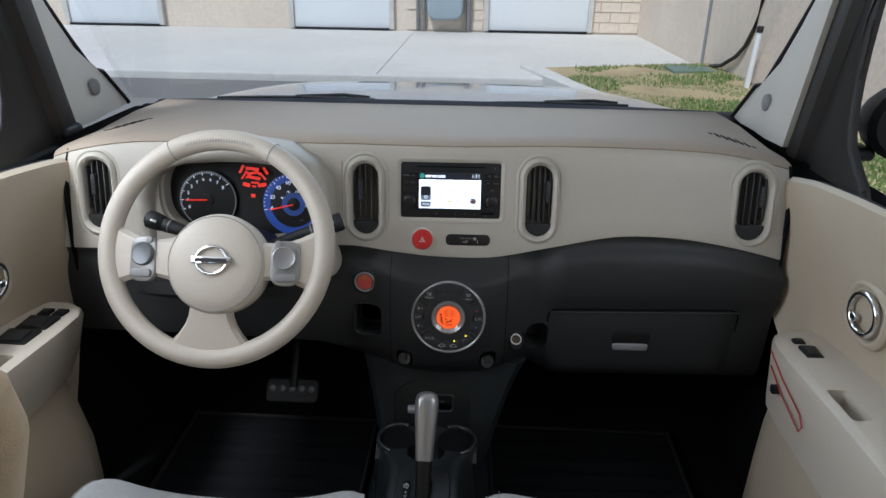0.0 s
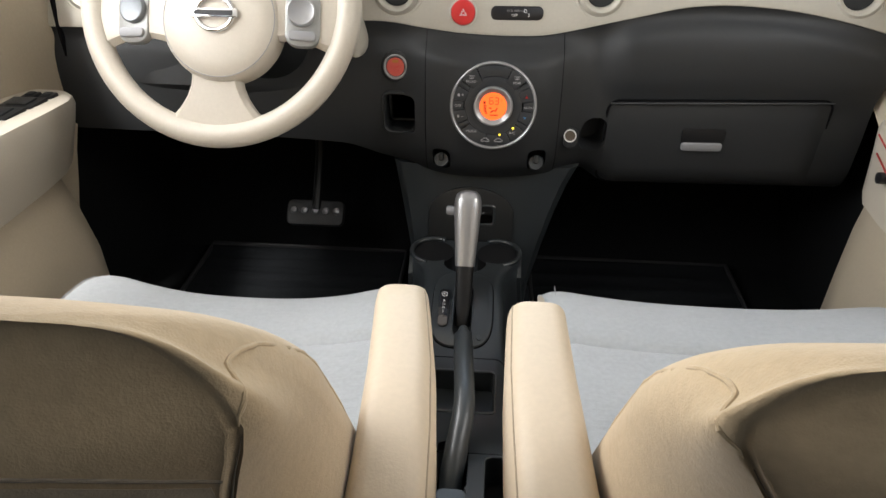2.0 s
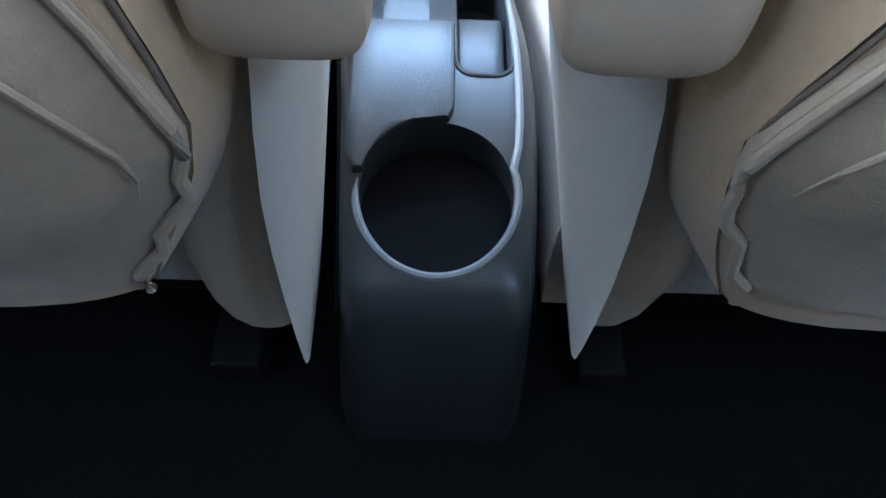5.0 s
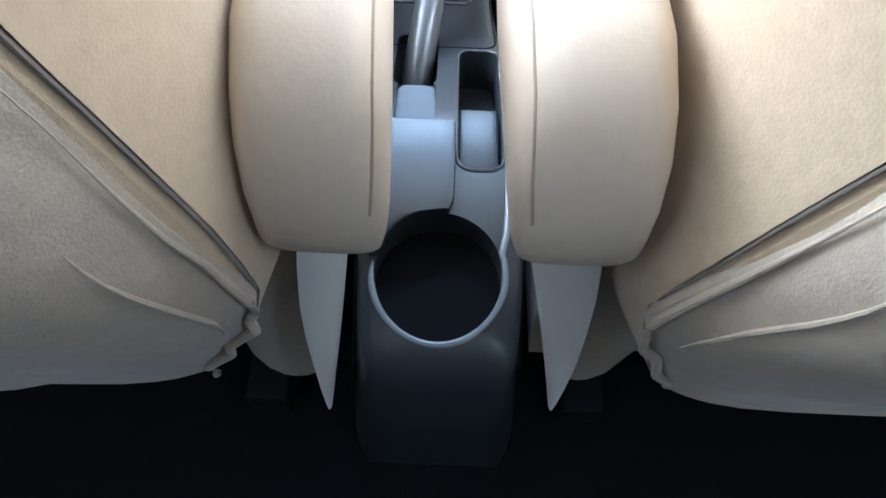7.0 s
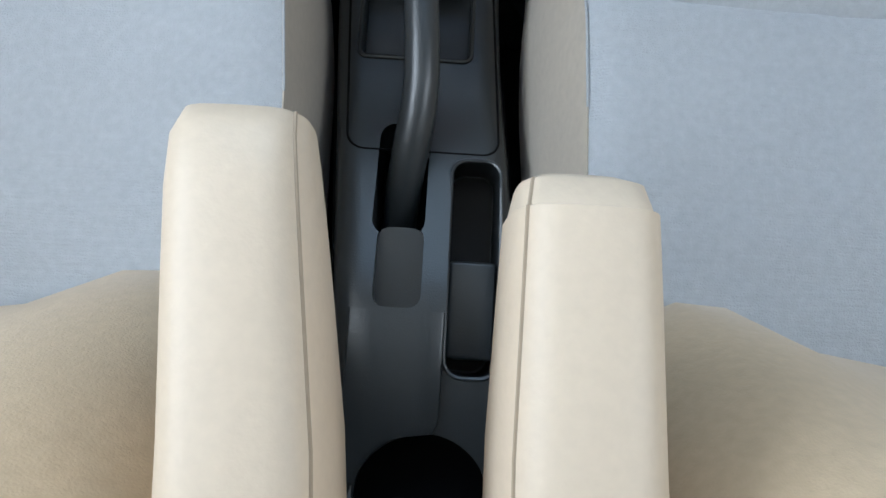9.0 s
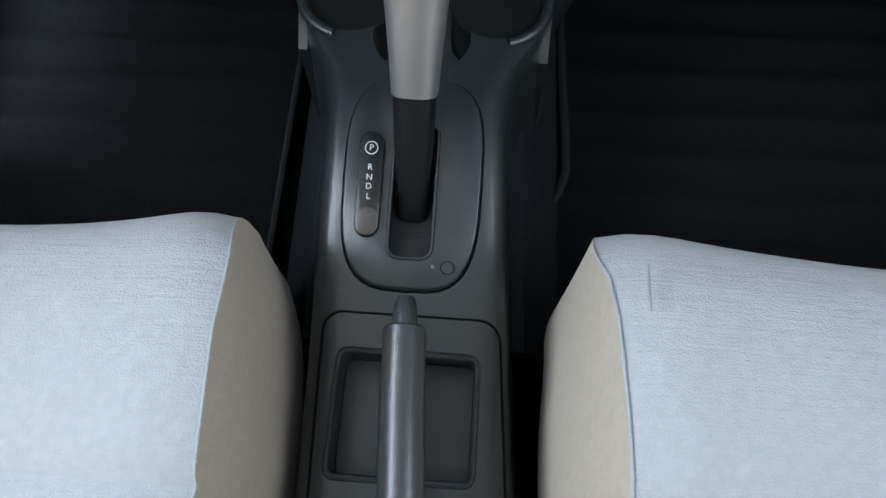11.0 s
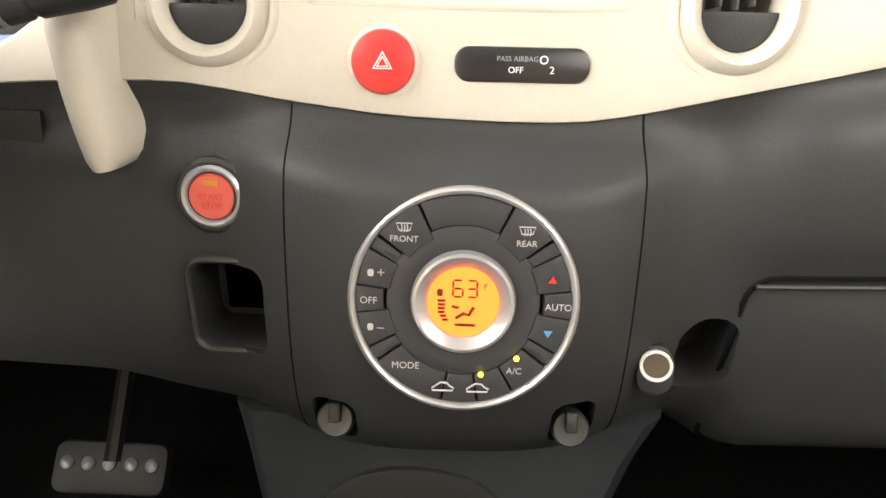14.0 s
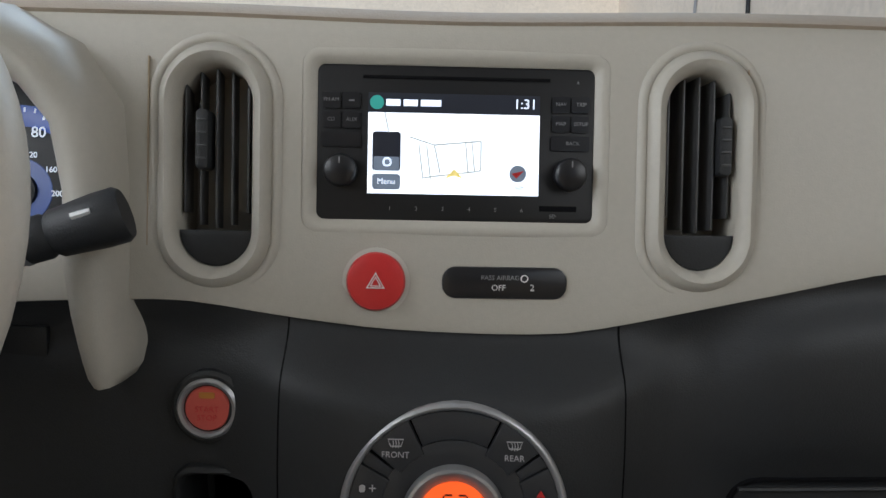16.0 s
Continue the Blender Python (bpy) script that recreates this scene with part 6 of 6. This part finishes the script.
        rr.append([(cx + x, y, z) for x, y in half] + [(cx, rear_y(0, z), z)] + [(cx - x, y, z) for x, y in reversed(half)] + [(cx, f, z)])
    back = part("backrest", loft(rr), SEAT_BACK, s, "tan cloth backrest with a grooved rear panel")
    back.data.set_sharp_from_angle(angle=radians(75))
    for sd in (-1, 1):
        zz = [0.445 + 0.245 * i / 24 for i in range(25)]
        # thin dark strand paints the shade at the bottom of the groove
        part("seam", tube([(cx + sd * (smooth_table(GROOVE, z) - 0.0005), smooth_table(REAR, z) + 0.0036, z) for z in zz], [0.0004] + [0.0010] * 18 + [0.0008, 0.0006, 0.0005, 0.0004, 0.0003, 0.0002], 6), SEAT_SEAM, back, "dark strand painting the shade deep in the groove")
        arch = []
        for k in range(37):
            y, z = [smooth_table([(q / 9, e[c]) for q, e in enumerate(ARCH_YZ)], k / 36) for c in (0, 1)]
            (za, la), (zb, lb) = [(p, n) for p, n in zip(outlines, outlines[1:]) if p[0] <= z <= n[0]][0]
            w = (z - za) / (zb - za)
            x = [lerp([(e[1], e[0]) for e in reversed(o)], y) for o in (la, lb)]
            arch.append((cx + sd * (x[0] * (1 - w) + x[1] * w), y, z))
        part("seam", tube(arch, [0.0003, 0.0008] + [0.0013] * 33 + [0.0008, 0.0003], 8), SEAT_BACK, back, "curved bolster seam")
    gw = smooth_table(GROOVE, 0.668) - 0.004
    cross = lambda u: 0.668 + 0.034 * (1 - abs(u) ** 6)      # height of the seam over the map pocket
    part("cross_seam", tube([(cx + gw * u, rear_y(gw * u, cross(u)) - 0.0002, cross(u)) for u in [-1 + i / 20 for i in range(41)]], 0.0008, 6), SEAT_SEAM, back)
    part("front_panel", loft([[(cx + 0.15 * u, smooth_table(FRONT, z) + 0.010 * (1 - u * u) - 0.001, z) for u in [i / 6 for i in range(-6, 7)]] + [(cx + 0.14, smooth_table(FRONT, z) - 0.02, z), (cx - 0.14, smooth_table(FRONT, z) - 0.02, z)] for z in (0.36, 0.42, 0.5, 0.58, 0.64, 0.67)]), SEAT_GREY, s, "pale grey cloth back cushion")
    # slack map pocket
    PK = [(z, abs(x - cx)) for z, x in pocket]
    z0, z1 = pocket[0][0], pocket[-1][0]
    pr = []
    for k in range(27):
        row = []
        for i in range(49):
            u = -1 + 2 * i / 48
            z = z0 + (cross(u) - 0.002 - z0) * k / 26
            w = smooth_table(PK, z)
            fade = 1 - abs(u) ** 6
            wave = (0.0022 * math.sin(5 * u + 0.55 * k) + 0.0012 * math.sin(13 * u - 0.9 * k + 2) + 0.0012 * math.sin(24 * (abs(u) - 0.4) + 1.5 * k)) * fade * max(0.0, 1 - (k / 25) ** 2)
            sag = 0.002 * (1 - 0.7 * k / 26) + (0.0005 + 0.009 * math.sin(math.pi * min(1, k / 26)) ** 1.5) * (1 - abs(u) ** 10)
            row.append((cx + w * u, rear_y(w * u, z) - sag - wave, z))
        pr.append(row + [(cx + w * 0.99, rear_y(w, z) + 0.02, z), (cx - w * 0.99, rear_y(w, z) + 0.02, z)])
    pk = part("map_pocket", loft(pr), POCKET, s, "slack pale cloth map pocket")
    zsm = [z0 + (z1 - z0) * i / 26 for i in range(27)]
    for sd in (-1, 1):
        part("piping", tube([(cx + sd * (smooth_table(PK, z) + (0.003 * math.sin(170 * z) if z < 0.43 else 0)), rear_y(smooth_table(PK, z), z) - 0.005, z) for z in zsm], [lerp([(0.40, 0.0026), (0.47, 0.0022), (0.52, 0.0010), (0.56, 0.0003)], z) for z in zsm], 8), POCKET, pk)
        part("pleat", tube([(cx + sd * (smooth_table(PK, z) - 0.013 + 0.002 * math.sin(60 * z)), rear_y(smooth_table(PK, z) - 0.013, z) - 0.0085, z) for z in zsm[7:17]], [0.0003, 0.0007, 0.0011, 0.0013, 0.0013, 0.0013, 0.0011, 0.0009, 0.0006, 0.0002], 6), POCKET, pk)
    # recliner cover and boot on the console side
    i = inner
    cv = []
    for z, xi, xo in cover:
        y = -0.874 + 0.024 * (z - 0.2) / 0.25
        rd = min(0.026, 1.3 * abs(xo - xi))
        col = [(xi, y + 0.06, z), (xi, y + rd + 0.012, z)]
        for t in (0.04, 0.12, 0.24, 0.38, 0.55, 0.72, 0.87, 0.96):
            col.append((xi + (xo - xi) * t, y - 0.004 + rd * (1 - t) ** 2.2, z))
        cv.append(col + [(xo, y + 0.008, z), (xo, y + 0.05, z)])
    part("recliner_cover", loft(cv), COVER_WHITE, s, "pale plastic recliner cover")
    bo = []
    for z, a, b in boot:
        m, h = (a + b) / 2, abs(b - a) / 2 + 0.004
        bo.append([(m + h * math.copysign(abs(math.cos(t)) ** 0.7, math.cos(t)), -0.816 + 0.030 * math.copysign(abs(math.sin(t)) ** 0.8, math.sin(t)), z) for t in [2 * math.pi * k / 24 for k in range(24)]])
    part("recliner_boot", loft(bo), SEAT_SIDE, s, "beige boot below the backrest")
    hcx, hw_, drop_ = head
    hr = thing("headrest", (hcx, -0.91, 0.75), "tan cloth headrest on top of the front seat", "headrest", "headrests")
    q = []
    for z, w, d in ((0.765, 0.55, 0.026), (0.77, 0.62, 0.036), (0.80, 0.70, 0.045), (0.84, 0.79, 0.047), (0.88, 0.90, 0.047), (0.92, 0.99, 0.045), (0.945, 0.98, 0.040), (0.960, 0.86, 0.032), (0.970, 0.62, 0.022), (0.974, 0.3, 0.012)):
        q.append([(hcx + hw_ * w * math.copysign(abs(math.cos(a)) ** 0.75, math.cos(a)), -0.912 + d * math.copysign(abs(math.sin(a)) ** 0.75, math.sin(a)), z - drop_) for a in [2 * math.pi * k / 30 for k in range(30)]])
    part("cushion", loft(q), SEAT_BACK, hr)
    for px in (-0.05, 0.05):
        part("post", tube([(hcx + px, -0.912, 0.695), (hcx + px, -0.914, 0.80)], 0.006, 10), CHROME, hr)
    return s


seat(-0.326, 1, 0.218, (-0.298, 0.150, 0.012), -0.077,
     [(0.27, -0.135), (0.32, -0.128), (0.36, -0.112), (0.40, -0.091), (0.43, -0.079), (0.445, -0.076), (0.50, -0.080), (0.54, -0.087), (0.58, -0.093), (0.61, -0.0965), (0.64, -0.0945), (0.67, -0.087), (0.695, -0.079), (0.715, -0.072), (0.725, -0.074), (0.735, -0.084), (0.742, -0.100), (0.747, -0.130)],
     [(0.346, -0.121), (0.365, -0.114), (0.39, -0.099), (0.42, -0.083), (0.445, -0.076), (0.47, -0.080), (0.50, -0.086), (0.53, -0.0915), (0.555, -0.095), (0.59, -0.0985), (0.62, -0.100), (0.64, -0.0985), (0.655, -0.0955)],
     [(-0.80, -0.090), (-0.543, -0.098), (-0.467, -0.104), (-0.437, -0.105), (-0.394, -0.109), (-0.365, -0.110), (-0.348, -0.114), (-0.33, -0.121), (-0.308, -0.130)],
     [(-0.80, -0.088), (-0.563, -0.098), (-0.475, -0.098), (-0.432, -0.100), (-0.365, -0.110), (-0.33, -0.121), (-0.308, -0.132)],
     0.366, 0.030,
     [(0.203, -0.0752, -0.0775), (0.212, -0.0740, -0.0782), (0.24, -0.0700, -0.0790), (0.28, -0.0645, -0.0792), (0.32, -0.0590, -0.0790), (0.36, -0.0535, -0.0770), (0.40, -0.0478, -0.0725), (0.43, -0.0432, -0.0680), (0.47, -0.038, -0.063)],
     [(0.183, -0.090, -0.130), (0.19, -0.083, -0.138), (0.21, -0.079, -0.143), (0.26, -0.077, -0.143), (0.31, -0.075, -0.134), (0.35, -0.073, -0.118), (0.39, -0.070, -0.100), (0.43, -0.064, -0.085)])
seat(0.312, -1, 0.232, (0.335, 0.115, 0.03), 0.080,
     [(0.27, 0.140), (0.33, 0.130), (0.37, 0.113), (0.41, 0.100), (0.445, 0.092), (0.483, 0.102), (0.524, 0.112), (0.559, 0.121), (0.583, 0.127), (0.61, 0.129), (0.635, 0.125), (0.66, 0.116), (0.69, 0.098), (0.71, 0.083), (0.722, 0.079), (0.733, 0.087), (0.742, 0.108), (0.747, 0.140)],
     [(0.366, 0.122), (0.382, 0.114), (0.405, 0.102), (0.43, 0.093), (0.446, 0.091), (0.47, 0.099), (0.50, 0.110), (0.53, 0.1185), (0.56, 0.125), (0.59, 0.1315), (0.62, 0.132), (0.64, 0.1275), (0.655, 0.1225)],
     [(-0.80, 0.096), (-0.53, 0.0886), (-0.46, 0.085), (-0.427, 0.084), (-0.386, 0.082), (-0.357, 0.080), (-0.343, 0.076), (-0.325, 0.078), (-0.308, 0.088)],
     [(-0.80, 0.078), (-0.552, 0.076), (-0.499, 0.071), (-0.422, 0.068), (-0.366, 0.073), (-0.33, 0.077), (-0.308, 0.088)],
     0.372, 0.013,
     [(0.218, 0.0860, 0.0885), (0.23, 0.0835, 0.0900), (0.26, 0.0770, 0.0915), (0.30, 0.0680, 0.0920), (0.34, 0.0590, 0.0905), (0.38, 0.0500, 0.0875), (0.42, 0.0420, 0.0820), (0.45, 0.0350, 0.0750), (0.47, 0.031, 0.070)],
     [(0.20, 0.096, 0.130), (0.21, 0.092, 0.140), (0.26, 0.089, 0.150), (0.31, 0.087, 0.142), (0.35, 0.084, 0.128), (0.39, 0.080, 0.112), (0.43, 0.072, 0.095)])


def armrest(middle, w, front, lift, inner):
    """A folding armrest; middle: its centre line, rows of (y, x); front: its forward end."""
    a = thing("armrest", (middle[1][1], -0.75, 0.5), "beige vinyl folding armrest fixed to the seat", "armrest", "front armrests")
    rr = []
    for y, zt, zb, k in ((-0.886, 0.484, 0.467, 0.74), (-0.884, 0.497, 0.463, 0.87), (-0.879, 0.515, 0.461, 0.94), (-0.871, 0.532, 0.461, 0.98), (-0.860, 0.546, 0.461, 0.99), (-0.84, 0.557, 0.463, 1.0), (-0.78, 0.564, 0.470, 1.0), (-0.72, 0.563, 0.480, 1.0), (-0.67, 0.560, 0.488, 0.98), (-0.645, 0.557, 0.494, 0.96), (front - 0.006, 0.553, 0.500, 0.92), (front + 0.004, 0.546, 0.506, 0.84), (front + 0.008, 0.535, 0.515, 0.6)):
        c2, h = (zt + zb) / 2 + lift, (zt - zb) / 2
        off = smooth_table(middle, y)
        wy = w * (1 + 0.13 * min(1, max(0, (-0.66 - y) / 0.17)))
        rr.append([(off + wy * k * math.copysign(abs(math.cos(t)) ** 0.55, math.cos(t)), y, c2 + h * math.copysign(abs(math.sin(t)) ** 0.6, math.sin(t))) for t in [2 * math.pi * i / 32 for i in range(32)]])
    body = part("pad", loft(rr), VINYL, a)
    ta = math.acos(0.84 ** (1 / 0.55))
    seam = [((r[0][0] + r[16][0]) / 2 + inner * 0.84 * (r[0][0] - r[16][0]) / 2, r[0][1], (r[8][2] + r[24][2]) / 2 + (r[8][2] - r[24][2]) / 2 * math.sin(ta) ** 0.6) for r in rr[1:-1]]
    part("seam", tube(seam, 0.0007, 6), VINYL_DARK, body)
    cx = smooth_table(middle, -0.83)
    part("pivot", tube([(cx - inner * w * 0.9, -0.83, 0.50 + lift), (cx - inner * (w + 0.004), -0.83, 0.50 + lift)], 0.02, 16), BLACK, a)
    return a


armrest([(-0.89, -0.0455), (-0.84, -0.0478), (-0.74, -0.0525), (-0.63, -0.0655)], 0.0245, -0.622, 0.0, 1)
armrest([(-0.89, 0.0555), (-0.84, 0.0525), (-0.74, 0.0470), (-0.63, 0.0465)], 0.0250, -0.638, -0.002, -1)

tagged(link("cloth_mark", tube([(0.0945, -0.376, 0.3655), (0.0945, -0.362, 0.3632), (0.0950, -0.352, 0.3615)], [0.0004, 0.0008, 0.0004], 6), GREY_INK), "small dark thread mark on the pale passenger cushion", "stain")

# ---- front doors ----


ARM_BEIGE = material("armrest_beige_plastic", (0.56, 0.51, 0.43), 0.42, bump=0.08, bump_scale=900, vary=0.03)
BAND_RED = material("faded_red_band", (0.38, 0.045, 0.04), 0.5)


def door(side):
    sx = lambda dx: CX + side * dx
    d = thing("front_door", (sx(0.67), -0.4, 0.1), "beige front door lining with an armrest and chrome pull", "car door", "front doors", kind="")
    rr = []
    for y in (0.10, 0.04, -0.01, -0.04, -0.06, -0.08, -0.10, -0.12, -0.14, -0.16, -0.19, -0.22, -0.35, -0.5, -0.7, -0.97):
        f = smooth_table(LINING, y)
        low = smooth_table([(-0.97, 0.08), (-0.22, 0.08), (-0.16, 0.16), (-0.12, 0.28), (-0.08, 0.40), (-0.04, 0.47), (0.04, 0.52), (0.10, 0.54)], y)
        dip = smooth_table(DIP, y)
        rr.append([(sx(f - 0.002), y, 0.796 + dip), (sx(f - 0.010), y, 0.789 + dip), (sx(f - 0.012), y, 0.75 + 0.6 * dip), (sx(f), y, 0.66), (sx(f + 0.006), y, max(0.56, low + 0.03)), (sx(f + 0.004), y, max(0.45, low + 0.015)), (sx(f), y, max(0.30, low + 0.008)), (sx(f + 0.008), y, max(0.10, low + 0.002)), (sx(0.70), y, low), (sx(0.70), y, 0.780 + dip)])
    part("lining", loft(rr), DOOR_TRIM, d)
    # armrest console
    ar = []
    fat = (0.96, 0.88) if side > 0 else (0.85, 0.55)
    for y, k in ((-0.105, 0.25), (-0.112, 0.55), (-0.127, 0.80), (-0.16, 0.95), (-0.22, 1.0), (-0.36, 1.0), (-0.5, 1.0), (-0.7, 0.95), (-0.76, 0.5)):
        w = 0.098 * k
        zt = 0.530 + 0.02 * min(1, max(0, (-0.14 - y) / 0.3)) - 0.016 * (1 - k)
        zb = 0.40 + 0.03 * (1 - k)
        ar.append([(sx(0.70), y, zt), (sx(0.68 - w * 0.2), y, zt), (sx(0.682 - w * 0.85), y, zt - 0.001), (sx(0.682 - w * 0.97), y, zt - 0.007), (sx(0.682 - w), y, zt - 0.018), (sx(0.684 - w * fat[0]), y, (zt + zb) / 2), (sx(0.684 - w * fat[1]), y, zb), (sx(0.70), y, zb - 0.02)])
    arm = part("armrest", loft(ar), ARM_BEIGE, d, "pale beige door armrest")
    cut(arm, [box(min(sx(0.600), sx(0.628)), max(sx(0.600), sx(0.628)), -0.385, -0.31, 0.495, 0.60, 0.006)])
    low = []
    y0 = 0.035 if side > 0 else 0.0
    up = 0.045 if side > 0 else 0.0
    for y, k in ((-0.125 + y0, 0.1), (-0.135 + y0, 0.45), (-0.155 + y0 * 0.8, 0.75), (-0.21 + y0 * 0.5, 1.0), (-0.4, 1.0), (-0.6, 0.9), (-0.8, 0.4)):
        low.append([(sx(0.70), y, 0.42), (sx(0.685 - (0.03 + up) * k), y, 0.40), (sx(0.685 - (0.065 + up * 0.4) * k), y, 0.34), (sx(0.685 - 0.085 * k), y, 0.26), (sx(0.685 - 0.085 * k), y, 0.16), (sx(0.685 - 0.06 * k), y, 0.10), (sx(0.70), y, 0.09)])
    part("door_pocket", loft(low), DOOR_TRIM, d, "bulging lower door pocket")
    hm_ = Matrix.Translation((sx(0.678), -0.23, 0.622)) @ Matrix.Rotation(-side * math.pi / 2, 4, 'Z')
    hb_ = part("handle_bezel", moved(ring_frame(stadium(0.112, 0.098, 10, power=2.4), stadium(0.082, 0.074, 10, power=2.3), 0.02, 0.005), hm_ @ Matrix.Translation((0, -0.006, 0))), DOOR_TRIM, d)
    part("bowl", moved(outline_prism(stadium(0.084, 0.075, 10, power=2.3), 0.002), hm_ @ Matrix.Translation((0, 0.0045, 0))), DOOR_TRIM, hb_)
    part("pull_ring", moved(tube([(0.034 * math.cos(a), 0, 0.031 * math.sin(a)) for a in [2 * math.pi * i / 36 for i in range(36)]], 0.005, 10, up=(0, 1, 0), loop=True), hm_ @ Matrix.Translation((0, -0.006, 0))), CHROME, hb_, "chrome ring pull")
    part("lock_tab", moved(box(0.018 * side * -1 - 0.008, 0.018 * side * -1 + 0.008, -0.010, -0.002, -0.020, -0.008, 0.003), hm_), CHROME, hb_)
    ztop = 0.5305
    if side > 0:
        sw = [(-0.004, -0.165, 0.018, 0.014), (0.0, -0.200, 0.026, 0.034)]
    else:
        sw = [(-0.014, -0.165, 0.020, 0.022), (0.012, -0.165, 0.020, 0.022), (-0.002, -0.205, 0.052, 0.044), (-0.004, -0.255, 0.054, 0.046)]
    for dx, y, w, h in sw:
        x = sx(0.630) + dx
        z = 0.530 + 0.02 * min(1, max(0, (-0.14 - y) / 0.3))
        b = part("window_switch", box(x - w / 2, x + w / 2, y - h / 2, y + h / 2, z - 0.004, z + 0.003, 0.0015, 2), BLACK, arm)
        part("rocker", box(x - w * 0.3, x + w * 0.3, y - h * 0.32, y + h * 0.32, z, z + 0.0055, 0.002, 2), DARK_SOFT, b)
    # black floor sheet paints the shade in the beige armrest's cup
    part("grip_cup", box(min(sx(0.602), sx(0.626)), max(sx(0.602), sx(0.626)), -0.383, -0.312, 0.490, 0.4965), HOLE_SHADE, arm, "grip cup floor painted black for its shade")
    if side > 0:
        loop = [(-0.160, 0.511), (-0.225, 0.4955), (-0.290, 0.480), (-0.303, 0.466), (-0.296, 0.453), (-0.230, 0.470), (-0.170, 0.487)]
        pts = [(sx(0.682 - 0.098 * smooth_table([(-0.22, 1.012), (-0.16, 0.962)], max(-0.22, y)) + 0.06 * max(0, 0.525 - z)), y, z) for y, z in loop]
        part("red_band", tube(pts, 0.0013, 8), BAND_RED, arm, "red elastic band loop")
        part("band_knob", lathe([(0.008, -0.006), (0.008, 0.004), (0.001, 0.006)], 16, Matrix.Translation((pts[5][0] - 0.003, -0.210, 0.468)) @ Matrix.Rotation(-math.pi / 2, 4, 'Y')), BLACK, arm, "black band peg")
    return d


door(-1)
door(1)
for x in (-0.6885, 0.5965):
    zt, zb = smooth_table(TOPZ, x), 0.44
    rings = []
    for k in range(15):
        z = zt + (zb - zt) * k / 14
        y = face_y(x) + smooth_table([(0.44, -0.030), (0.60, -0.033), (0.633, -0.030), (0.694, -0.021), (0.742, -0.006), (0.765, 0.008), (0.790, 0.030)], z)
        rings.append([(x - 0.0018, y - 0.004, z), (x + 0.0018, y - 0.004, z), (x + 0.0018, y + 0.03, z), (x - 0.0018, y + 0.03, z)])
    part("end_gap", loft(rings), HOLE_SHADE, dash, smooth=False)

# ---- building blocks of the walls ----
block_courses("block", 'x', -1.5, 3.4, 13.39, wallb, GZ + 0.14, 1.7)
